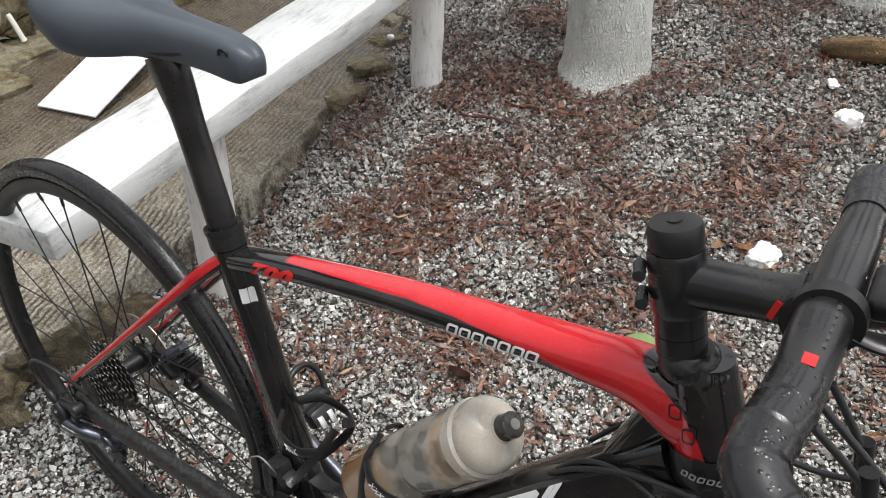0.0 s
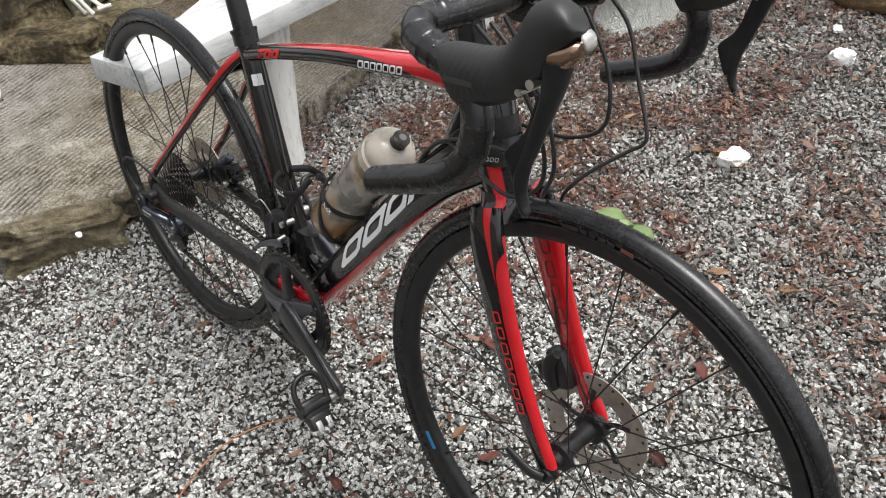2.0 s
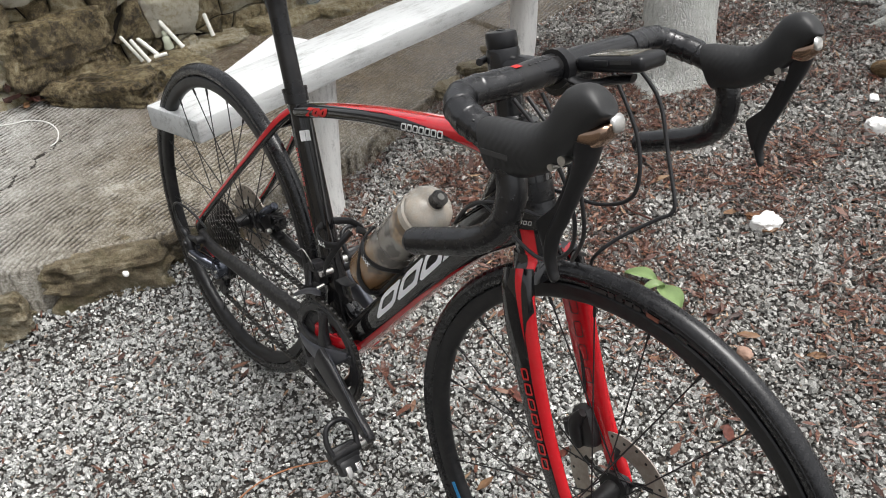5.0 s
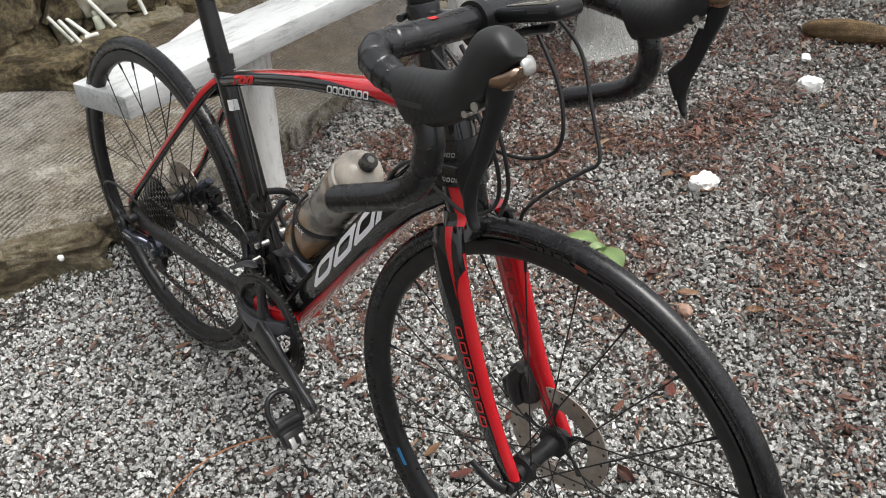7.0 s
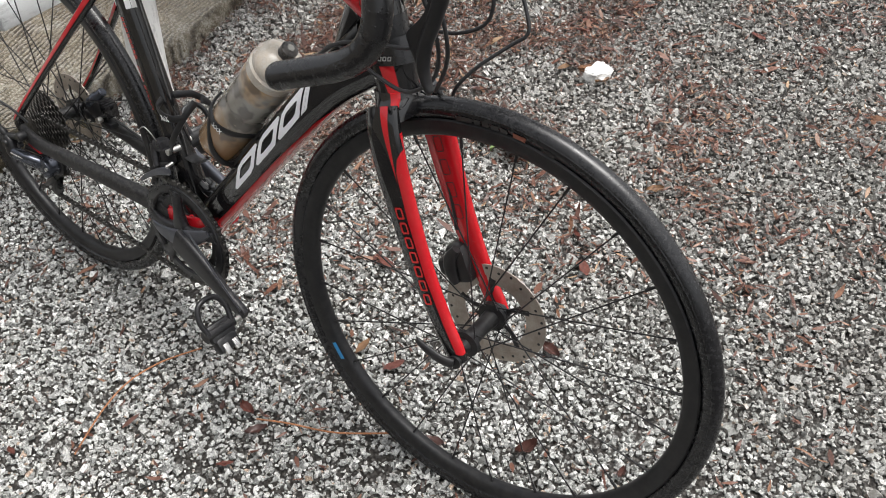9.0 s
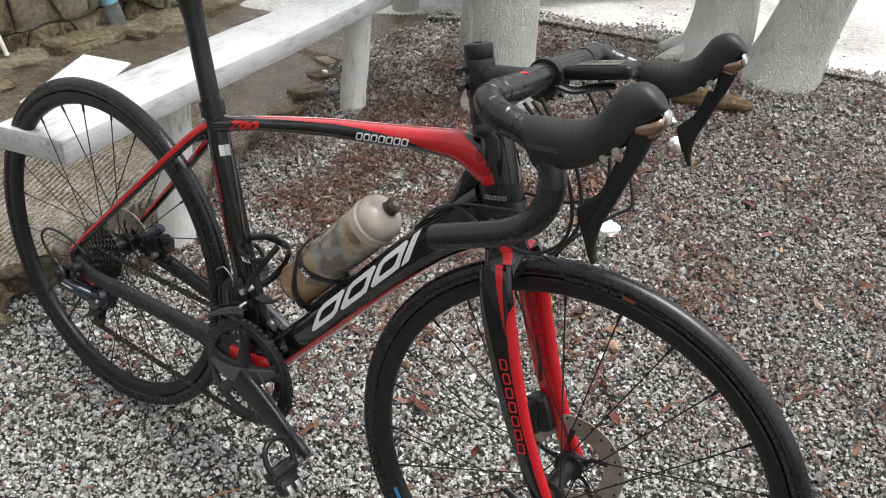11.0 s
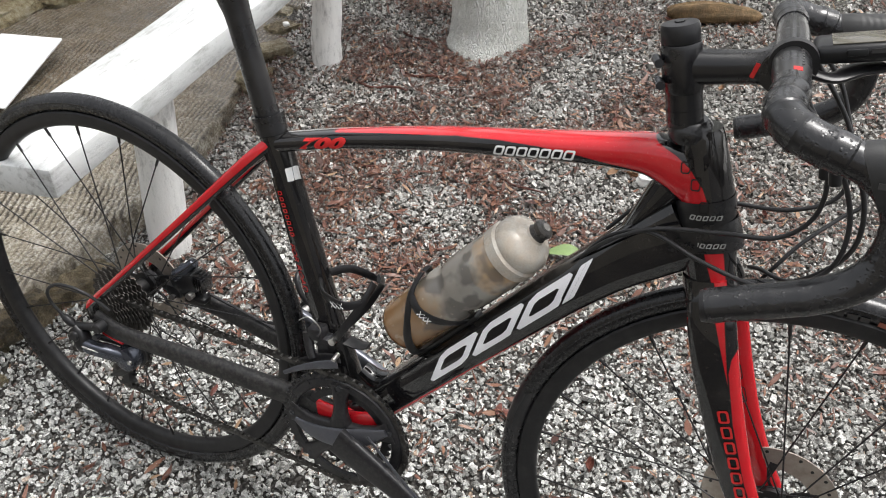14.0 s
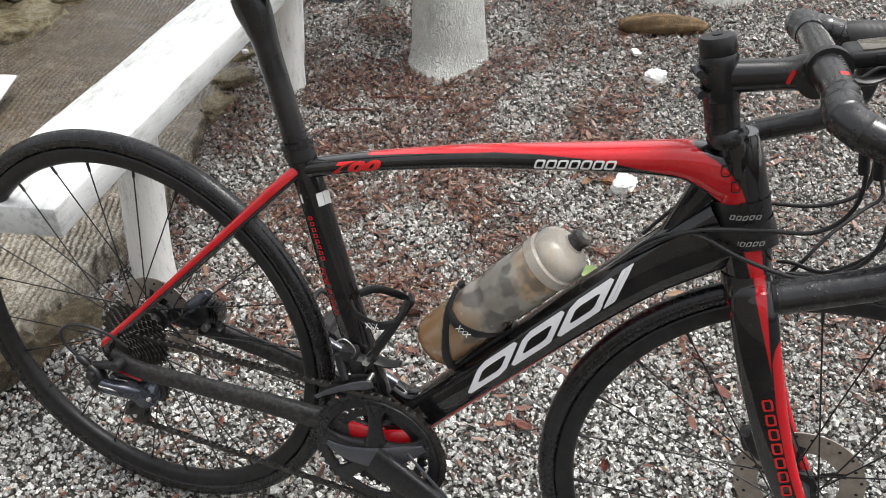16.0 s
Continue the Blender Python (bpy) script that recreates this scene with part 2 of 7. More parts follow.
M_SILVER = surface("silver lettering film", (0.78, 0.78, 0.80), 0.35, spread=0.06, relief=0.02)
M_WHITE = surface("white print", (0.75, 0.75, 0.74), 0.45, spread=0.08, relief=0.02)
M_DIMPRINT = surface("worn white print", (0.30, 0.30, 0.29), 0.5, spread=0.3, grain=0.003, relief=0.02)
M_GREYPRINT = surface("faint grey print", (0.040, 0.039, 0.038), 0.50, spread=0.15, relief=0.02)
M_TYREPRINT = surface("worn tyre print", (0.028, 0.027, 0.026), 0.5, spread=0.5, grain=0.003, relief=0.02)
M_REDPRINT = surface("red print", (0.55, 0.02, 0.02), 0.4, spread=0.1, relief=0.02)
M_BLACKPRINT = surface("black print", (0.012, 0.012, 0.012), 0.35, spread=0.1, relief=0.02)
M_BLUEPRINT = surface("blue print", (0.03, 0.22, 0.48), 0.45, spread=0.1, relief=0.02)
M_CABLE = surface("black cable housing", (0.018, 0.018, 0.019), 0.40, spread=0.2, relief=0.05)
M_SADDLE = surface("grey-black saddle cover", (0.050, 0.059, 0.072), 0.42, spread=0.12, fine=0.0012, relief=0.25, depth=0.0003, dirt=(0.15, 0.15, 0.15), dirt_amount=0.15)
M_AMBER = surface("bronze mirror cap", (0.30, 0.205, 0.150), 0.18, metal=1.0, spread=0.15, relief=0.0)


# ---- mesh helpers ----
def spline(rows, sub):
    """Catmull-Rom through rows of numbers."""
    if sub <= 1 or len(rows) < 3:
        return [tuple(r) for r in rows]
    a = np.array(rows, float)
    out = []
    for i in range(len(a) - 1):
        p0, p1, p2, p3 = a[max(i - 1, 0)], a[i], a[i + 1], a[min(i + 2, len(a) - 1)]
        for k in range(sub):
            t = k / sub
            out.append(0.5 * (2 * p1 + (p2 - p0) * t + (2 * p0 - 5 * p1 + 4 * p2 - p3) * t * t + (3 * p1 - p0 - 3 * p2 + p3) * t ** 3))
    out.append(a[-1])
    return [tuple(r) for r in out]


def sweep(rows, n=16, sub=6, up=(0, 1, 0), p=2.0, caps=True):
    """A tube through rows (x, y, z, half height, half width); the width lies along up."""
    rows = spline([tuple(r) + (r[3],) if len(r) == 4 else tuple(r) for r in rows], sub)
    pts = [Vector(r[:3]) for r in rows]
    V, F = [], []
    up = Vector(up)
    for i, r in enumerate(rows):
        t = (pts[min(i + 1, len(pts) - 1)] - pts[max(i - 1, 0)]).normalized()
        b = (up - up.dot(t) * t)
        b = b.normalized() if b.length > 1e-4 else t.orthogonal().normalized()
        nrm = b.cross(t)
        for k in range(n):
            a = 2 * math.pi * k / n
            ca, sa = math.cos(a), math.sin(a)
            ca, sa = math.copysign(abs(ca) ** (2 / p), ca), math.copysign(abs(sa) ** (2 / p), sa)
            V.append(pts[i] + nrm * (ca * r[3]) + b * (sa * r[4]))
    m = len(rows)
    for i in range(m - 1):
        for k in range(n):
            k2 = (k + 1) % n
            F.append((i * n + k, i * n + k2, (i + 1) * n + k2, (i + 1) * n + k))
    if caps:
        F.append(tuple(range(n - 1, -1, -1)))
        F.append(tuple((m - 1) * n + k for k in range(n)))
    return V, F


def slices(stations, y, n=26, sub=5, p=2.3):
    """A body about the plane at y, from stations of upper point, lower point (x, z) and half width."""
    rows = spline([(*a, *b, w) for a, b, w in stations], sub)
    V, F = [], []
    for ax, az, bx, bz, w in rows:
        c, h = Vector(((ax + bx) / 2, y, (az + bz) / 2)), Vector(((ax - bx) / 2, 0, (az - bz) / 2))
        for k in range(n):
            a = 2 * math.pi * k / n
            ca, sa = math.cos(a), math.sin(a)
            V.append(c + h * math.copysign(abs(ca) ** (2 / p), ca) + Vector((0, w * math.copysign(abs(sa) ** (2 / p), sa), 0)))
    m = len(rows)
    F = [(i * n + k, i * n + (k + 1) % n, (i + 1) * n + (k + 1) % n, (i + 1) * n + k) for i in range(m - 1) for k in range(n)]
    F += [tuple(range(n - 1, -1, -1)), tuple((m - 1) * n + k for k in range(n))]
    return V, F


def rod(a, b, r, r2=None, n=14):
    return sweep([(*a, r), (*b, r if r2 is None else r2)], n, 1)


def revolve(profile, n=96, centre=(0, 0, 0), arc=(0.0, 360.0), closed=True, axis="y"):
    """A profile of (radius, along axis) turned about the y axis."""
    full = abs(arc[1] - arc[0]) >= 359.9
    steps = n if full else n + 1
    V, F, m = [], [], len(profile)
    for i in range(steps):
        a = radians(arc[0] + (arc[1] - arc[0]) * i / n)
        for r, h in profile:
            V.append(Vector(centre) + Vector((r * math.cos(a), h, r * math.sin(a))))
    last = m if closed else m - 1
    for i in range(n):
        j = (i + 1) % steps
        for k in range(last):
            k2 = (k + 1) % m
            F.append((i * m + k, i * m + k2, j * m + k2, j * m + k))
    if closed and not full:
        F.append(tuple(range(m)))
        F.append(tuple(n * m + k for k in range(m - 1, -1, -1)))
    return V, F


def lathe(profile, a, b, n=28):
    """A profile of (along 0..1, radius) turned about the line from a to b."""
    a, b = Vector(a), Vector(b)
    return sweep([(*(a + (b - a) * t), r) for t, r in profile], n, 1)


def block(size, centre=(0, 0, 0), bevel=0.002, turn=None, segments=2):
    bm = bmesh.new()
    bmesh.ops.create_cube(bm, size=1)
    bmesh.ops.scale(bm, vec=size, verts=bm.verts)
    if bevel:
        bmesh.ops.bevel(bm, geom=bm.edges[:], offset=bevel, segments=segments, affect="EDGES", profile=0.5)
    m = Matrix.Translation(centre) @ (turn.to_4x4() if turn else Matrix())
    bm.transform(m)
    bm.verts.index_update()
    out = [v.co.copy() for v in bm.verts], [tuple(v.index for v in f.verts) for f in bm.faces]
    bm.free()
    return out


def join(*geos):
    V, F = [], []
    for v, f in geos:
        o = len(V)
        V += list(v)
        F += [tuple(i + o for i in q) for q in f]
    return V, F


def moved(geo, m):
    return [m @ Vector(v) for v in geo[0]], geo[1]


def mesh_of(name, geo, material, angle=38):
    me = bpy.data.meshes.new(name)
    me.from_pydata([tuple(v) for v in geo[0]], [], geo[1])
    me.validate()
    bm = bmesh.new()
    bm.from_mesh(me)
    bmesh.ops.recalc_face_normals(bm, faces=bm.faces[:])
    bm.to_mesh(me)
    bm.free()
    me.shade_smooth()
    me.set_sharp_from_angle(angle=radians(angle))
    me.materials.append(material)
    return me


def part(name, geo, material, parent=None, label="", angle=38, m=None):
    ob = new(name, mesh_of(name, geo, material, angle))
    if parent is not None:
        ob.parent = parent
    if m is not None:
        ob.matrix_basis = m
    return tagged(ob, label)


def twin(ob, parent, m, label=""):
    """Another object on the same mesh."""
    o = new(ob.name.split(".")[0], ob.data)
    o.parent = parent
    o.matrix_basis = m
    return tagged(o, label)


def strip(outer, inner, skin, rings=2):
    """A band between two loops of (x, z), laid on a surface by skin(x, z)."""
    V, F, n = [], [], len(outer)
    for k in range(rings + 1):
        t = k / rings
        for (x0, z0), (x1, z1) in zip(outer, inner):
            x, z = x0 + (x1 - x0) * t, z0 + (z1 - z0) * t
            V.append(Vector((x, skin(x, z), z)))
    for k in range(rings):
        for i in range(n):
            j = (i + 1) % n
            F.append((k * n + i, k * n + j, (k + 1) * n + j, (k + 1) * n + i))
    return V, F


def glyph(origin, along, slant, width, stroke, skin, hollow=True, cut=0.13):
    """A slanted plain sign of rounded parallelogram shape, as a ring or a bar."""
    o, d, s = Vector(origin), Vector(along), Vector(slant)

    def loop(a0, a1, b0, b1, c):
        pts = []
        corners = [(a0, b0), (a1, b0), (a1, b1), (a0, b1)]
        for i, (a, b) in enumerate(corners):
            pa, na = corners[i - 1], corners[(i + 1) % 4]
            for q in (pa, na):
                pts.append((a + (q[0] - a) * c, b + (q[1] - b) * c))
        out = []
        for i in range(8):
            p, q = pts[i], pts[(i + 1) % 8]
            for k in range(3):
                t = k / 3
                w = o + d * (p[0] + (q[0] - p[0]) * t) + s * (p[1] + (q[1] - p[1]) * t)
                out.append((w.x, w.y))
        return out
    h = s.length
    if hollow:
        return strip(loop(0, width, 0, 1, cut), loop(stroke, width - stroke, stroke / h, 1 - stroke / h, cut), skin)
    return strip(loop(0, width, 0, 1, cut * 0.4), loop(width * 0.49, width * 0.51, 0.02, 0.98, 0), skin, 3)


def writing(text, size, shear=0.0, weight=0.0):
    """The outline of a text in the built-in font, filled, as flat geometry."""
    cu = bpy.data.curves.new("writing", "FONT")
    cu.body, cu.size, cu.shear, cu.resolution_u, cu.offset = text, size, shear, 3, weight
    ob = new("writing", cu)
    me = ob.evaluated_get(bpy.context.evaluated_depsgraph_get()).to_mesh()
    geo = [v.co.copy() for v in me.vertices], [tuple(p.vertices) for p in me.polygons]
    bpy.data.objects.remove(ob)
    bpy.data.curves.remove(cu)
    return geo


# ---- bicycle ----
bike = tagged(new("road_bicycle"), "wet red and black carbon road bicycle leaning on a white bench", "bicycle")
bike.matrix_basis = pose(0.010, -0.0510, 0.3470, -6.0, 0, -0.15)
AXLE = 0.966
axis = Vector((-0.244, 0.0, 0.970)).normalized()
def steered(degrees):
    return Matrix.Translation((0.807, 0, 0.40)) @ Matrix.Rotation(radians(degrees), 4, axis) @ Matrix.Translation((-0.807, 0, -0.40))


STEER, STEER_BAR = steered(2.8), steered(4.6)
COLUMN = Matrix.Translation((-0.012, -0.004, -0.014)) @ STEER_BAR


def build_frame():
    top = part("top_tube", sweep([(0.285, 0, 0.337, 0.0125, 0.0155), (0.315, 0, 0.3465, 0.0115, 0.0165), (0.38, 0, 0.3655, 0.0110, 0.0170), (0.45, 0, 0.3825, 0.0115, 0.0185), (0.52, 0, 0.3980, 0.0122, 0.0195), (0.60, 0, 0.4120, 0.0135, 0.0205), (0.66, 0, 0.4225, 0.0147, 0.0215), (0.71, 0, 0.4305, 0.0170, 0.0225), (0.75, 0, 0.4340, 0.0215, 0.0230), (0.785, 0, 0.425, 0.030, 0.0225), (0.80, 0, 0.415, 0.030, 0.020)], 40, 8, p=2.5), M_TOP, bike, "glossy black top tube with red upper stripe")
    head = part("head_tube", sweep([(0.788, 0, 0.474, 0.0185, 0.0185), (0.790, 0, 0.462, 0.0215, 0.0215), (0.797, 0, 0.435, 0.025, 0.0235), (0.808, 0, 0.395, 0.028, 0.0245), (0.818, 0, 0.355, 0.0285, 0.0255), (0.8265, 0, 0.322, 0.026, 0.0265)], 40, 8), M_HEAD, bike, "black head tube with red curved flash")
    down = part("down_tube", sweep([(0.405, 0, -0.058, 0.030, 0.034), (0.445, 0, -0.016, 0.0275, 0.0295), (0.50, 0, 0.045, 0.0265, 0.0275), (0.58, 0, 0.137, 0.0265, 0.0275), (0.66, 0, 0.2285, 0.0275, 0.0275), (0.72, 0, 0.293, 0.030, 0.027), (0.765, 0, 0.335, 0.036, 0.026), (0.80, 0, 0.365, 0.040, 0.024)], 40, 8, p=2.7), M_DOWN, bike, "glossy black down tube with red underside")
    part("seat_tube", sweep([(0.405, 0, -0.05, 0.028, 0.030), (0.390, 0, 0.005, 0.0225, 0.024), (0.372, 0, 0.07, 0.0215, 0.0195), (0.348, 0, 0.15, 0.0215, 0.0175), (0.322, 0, 0.245, 0.0200, 0.0170), (0.302, 0, 0.318, 0.0185, 0.0172), (0.292, 0, 0.352, 0.0180, 0.0172)], 32, 8, p=2.3), M_BLACK, bike)
    part("gusset", sweep([(0.418, 0, 0.030, 0.010, 0.013), (0.440, 0, 0.020, 0.012, 0.016), (0.466, 0, 0.030, 0.009, 0.014)], 20, 6), M_BLACK, bike)
    part("throat", sweep([(0.735, 0, 0.335, 0.010, 0.014), (0.757, 0, 0.378, 0.016, 0.016), (0.775, 0, 0.415, 0.020, 0.016)], 20, 6), M_BLACK, bike)
    part("bottom_bracket", rod((0.414, -0.043, -0.049), (0.414, 0.043, -0.049), 0.0255, n=32), M_REDPAINT, bike, "red bottom bracket shell")
    part("shell_band", sweep([(0.330, -0.030, -0.030, 0.010, 0.012), (0.36, -0.036, -0.036, 0.0170, 0.008), (0.41, -0.038, -0.040, 0.0210, 0.007), (0.45, -0.034, -0.030, 0.0190, 0.008), (0.470, -0.026, -0.014, 0.009, 0.008)], 18, 5), M_REDPAINT, bike, "red paint round the bottom bracket")
    collar = part("seat_clamp", sweep([(0.2905, 0, 0.354, 0.0195, 0.0195), (0.2845, 0, 0.376, 0.0195, 0.0195)], 28, 1), M_SATIN, bike)
    part("bolt", rod((0.262, -0.004, 0.364), (0.273, -0.004, 0.367), 0.004), M_STEEL, collar)
    part("rim_edge", sweep([(0.286, 0, 0.3705, 0.0205, 0.0205), (0.2845, 0, 0.376, 0.0205, 0.0205)], 28, 1), M_SATIN, collar)
    for s in (-1, 1):
        stay = part("seat_stay", sweep([(0.292, 0.010 * s, 0.342, 0.0080, 0.0070), (0.262, 0.026 * s, 0.312, 0.0085, 0.0068), (0.17, 0.045 * s, 0.216, 0.0070, 0.0060), (0.06, 0.062 * s, 0.102, 0.0066, 0.0060), (0.004, 0.0665 * s, 0.045, 0.0075, 0.0068), (-0.008, 0.0665 * s, 0.028, 0.0095, 0.0075), (-0.006, 0.0665 * s, 0.010, 0.0095, 0.007)], 18, 8, p=2.5), M_STAY, bike, "slim red and black seat stay")
        part("chain_stay", sweep([(-0.006, 0.066 * s, 0.014, 0.012, 0.007), (0.012, 0.066 * s, 0.002, 0.0155, 0.0075), (0.05, 0.064 * s, -0.0065, 0.0145, 0.0085), (0.14, 0.058 * s, -0.010, 0.0150, 0.0095), (0.25, 0.048 * s, -0.018, 0.0165, 0.0105), (0.33, 0.036 * s, -0.031, 0.019, 0.012), (0.40, 0.028 * s, -0.050, 0.023, 0.014)], 20, 8, p=2.4), M_STAYBLACK, bike)
        part("dropout", block((0.040, 0.007, 0.010), (0.024, 0.0665 * s, -0.017), 0.003, Matrix.Rotation(radians(10), 3, "Y")), M_REDPAINT, bike, "red dropout edge")
    part("bridge", rod((0.262, -0.026, 0.312), (0.262, 0.026, 0.312), 0.008), M_BLACK, bike)
    return top, head, down


top_tube, head_tube, down_tube = build_frame()


def side_of_down(x, z):
    h = (z - (1.147 * (x - 0.58) + 0.137)) * 0.657
    return -0.0276 * max(1 - (abs(h) / 0.0268) ** 2.7, 0.02) ** (1 / 2.7) - 0.0007


def side_of_top(x, z):
    c = np.interp(x, [0.315, 0.38, 0.45, 0.52, 0.60, 0.66, 0.71], [0.3465, 0.3655, 0.3825, 0.398, 0.412, 0.4225, 0.4305])
    a = np.interp(x, [0.315, 0.45, 0.60, 0.71], [0.0112, 0.0115, 0.0135, 0.0170])
    b = np.interp(x, [0.315, 0.45, 0.60, 0.71], [0.0165, 0.0185, 0.0205, 0.0225])
    return float(-b * max(1 - (abs(z - c) * 0.972 / a) ** 2.5, 0.02) ** (1 / 2.5) - 0.0007)


def side_of_seat(x, z):
    c = 0.322 - (z - 0.245) * 0.268
    return float(-0.0174 * max(1 - (abs(x - c) * 0.965 / 0.0207) ** 2.3, 0.02) ** (1 / 2.3) - 0.0007)


def build_frame_signs():
    d, s = (0.657, 0.754), (0.0135, 0.0535)
    for at, w in ((0.0, 0.073), (0.0815, 0.071), (0.160, 0.069)):
        part("logo_shape", glyph((0.5305 + at * d[0], 0.0695 + at * d[1]), d, s, w, 0.0150, side_of_down), M_SILVER, down_tube, "silver slanted ring-shaped mark")
    for at in (0.1015, 0.180):
        part("logo_shape", glyph((0.5405 + at * d[0], 0.0815 + at * d[1]), d, (0.003, 0.012), 0.036, 0.004, side_of_down, False), M_SILVER, down_tube, "silver slanted bar-shaped mark")
    part("logo_shape", glyph((0.5305 + 0.236 * d[0], 0.0695 + 0.236 * d[1]), d, s, 0.0185, 0.004, side_of_down, False), M_SILVER, down_tube, "silver slanted bar-shaped mark")
    for k in range(7):
        x = 0.5865 + 0.0126 * k
        part("name_mark", glyph((x, 0.4028 + (x - 0.5865) * 0.172), (0.985, 0.172), (0.0026, 0.0115), 0.0112, 0.0023, side_of_top), M_WHITE, top_tube, "small white slanted mark")
    V, F = writing("700", 0.0180, 0.30, 0.0011)
    wide = 0.068 / max(v.x for v in V)
    V = [Vector((0.3400 + v.x * wide * 0.965, 0, 0.3492 + v.x * wide * 0.245 + v.y * 0.98)) for v in V]
    part("number_print", ([Vector((v.x, side_of_top(v.x, v.z), v.z)) for v in V], F), M_REDPRINT, top_tube, "red printed number 700")
    V, F = writing("FOR ROAD", 0.0125, 0.2)
    ux, uz = 0.268, -0.9634
    V = [Vector((0.3175 + ux * v.x * 1.15 + v.y * 0.96, 0, 0.2105 + uz * v.x * 1.15 + v.y * 0.268)) for v in V]
    seat = bpy.data.objects["seat_tube"]
    part("word_print", ([Vector((v.x, side_of_seat(v.x, v.z), v.z)) for v in V], F), M_REDPRINT, seat, "small red printed words")
    for k in range(8):
        part("word_bar", glyph((0.3050 + ux * 0.0082 * k, 0.2830 + uz * 0.0082 * k), (ux, uz), (0.0062, 0.0018), 0.0056, 0.0014, side_of_seat), M_REDPRINT, seat, "small red print bar")
    part("sticker", glyph((0.3165, 0.316), (0.98, 0.2), (0.004, -0.017), 0.0125, 0.002, lambda x, z: side_of_seat(x, z) - 0.0004, False, 0.1), M_WHITE, seat, "small white sticker")
    part("word_bar", glyph((0.2945, 0.311), (ux, uz), (0.003, 0.001), 0.012, 0.001, side_of_seat, False), M_WHITE, seat, "small white print bar")
    for k in range(3):
        part("script_mark", glyph((0.776 + 0.0125 * k, 0.438 - 0.0125 * k - 0.003 * k * k), (0.70, -0.71), (0.006, 0.012), 0.013, 0.0016, lambda x, z: -0.0262, True, 0.4), M_BLACKPRINT, head_tube, "black looped mark")


build_frame_signs()


def build_seat():
    part("seat_post", sweep([(0.293, 0, 0.345, 0.0155), (0.277, 0, 0.402, 0.0152), (0.262, 0, 0.455, 0.0150), (0.2525, 0, 0.49, 0.0155), (0.2465, 0, 0.508, 0.0185, 0.0165), (0.238, 0, 0.530, 0.0230, 0.0170), (0.231, 0, 0.546, 0.022, 0.0170)], 28, 6), M_SATIN, bike)
    head = part("saddle_clamp", join(block((0.046, 0.040, 0.013), (0.214, 0, 0.550), 0.004, Matrix.Rotation(radians(-8), 3, "Y")), rod((0.192, -0.014, 0.545), (0.192, 0.014, 0.545), 0.006), rod((0.236, -0.012, 0.549), (0.236, 0.012, 0.549), 0.005)), M_PLASTIC, bike)
    # rows along the saddle: x, half width, top height, crown drop, skirt depth, centre dip
    rows = [(0.088, 0.048, 0.604, 0.004, 0.022, 0.010), (0.095, 0.062, 0.607, 0.006, 0.032, 0.013), (0.112, 0.069, 0.6065, 0.008, 0.040, 0.013), (0.138, 0.070, 0.603, 0.010, 0.044, 0.011), (0.165, 0.062, 0.599, 0.011, 0.042, 0.009), (0.19, 0.048, 0.596, 0.011, 0.037, 0.007), (0.215, 0.036, 0.594, 0.010, 0.032, 0.006), (0.245, 0.0275, 0.593, 0.008, 0.029, 0.004), (0.28, 0.0225, 0.5925, 0.007, 0.028, 0.002), (0.315, 0.0205, 0.592, 0.006, 0.028, 0.001), (0.342, 0.0195, 0.5895, 0.006, 0.027, 0), (0.357, 0.0165, 0.585, 0.006, 0.022, 0), (0.3645, 0.009, 0.579, 0.004, 0.012, 0)]
    V, F = [], []
    prof = [(-0.90, -1.0), (-0.985, -0.72), (-1.0, -0.42), (-0.96, -0.16), (-0.84, 0.02), (-0.62, 0.1), (-0.34, 0.06), (-0.12, -0.0), (0, -0.02)]
    prof = prof + [(-a, b) for a, b in reversed(prof[:-1])]
    rows = spline([(0.3645 - (0.3645 - x) * 0.94, w * 0.93, z - 0.004, crown, skirt, dip) for x, w, z, crown, skirt, dip in rows], 4)
    for x, w, z, crown, skirt, dip in rows:
        for a, b in prof:
            zz = z + (b * skirt if b < 0 else b * 0.02) - crown * abs(a) ** 2.2 - dip * max(0, 1 - (abs(a) / 0.34) ** 2)
            V.append(Vector((x, a * w, zz)))
    n = len(prof)
    for i in range(len(rows) - 1):
        for k in range(n - 1):
            F.append((i * n + k, i * n + k + 1, (i + 1) * n + k + 1, (i + 1) * n + k))
        F.append((i * n + n - 1, i * n, (i + 1) * n, (i + 1) * n + n - 1))
    F.append(tuple(range(n)))
    F.append(tuple((len(rows) - 1) * n + k for k in range(n)))
    saddle = part("saddle", (V, F), M_SADDLE, bike, "smooth grey-black saddle with blunt nose", 60)
    for s in (-1, 1):
        part("saddle_rail", sweep([(0.120, 0.026 * s, 0.566, 0.0035), (0.150, 0.023 * s, 0.556, 0.0035), (0.20, 0.022 * s, 0.5545, 0.0035), (0.255, 0.022 * s, 0.559, 0.0035), (0.315, 0.012 * s, 0.572, 0.0035)], 10, 5), M_PLASTIC, saddle, "black saddle rail")
    part("nose_badge", revolve([(0.0035, -0.0012), (0.0062, -0.0012), (0.0062, 0.0006), (0.0035, 0.0006)], 20), M_PLASTIC, saddle, "small round badge", m=pose(0.341, -0.0165, 0.577, 12, 0, 8))


build_seat()


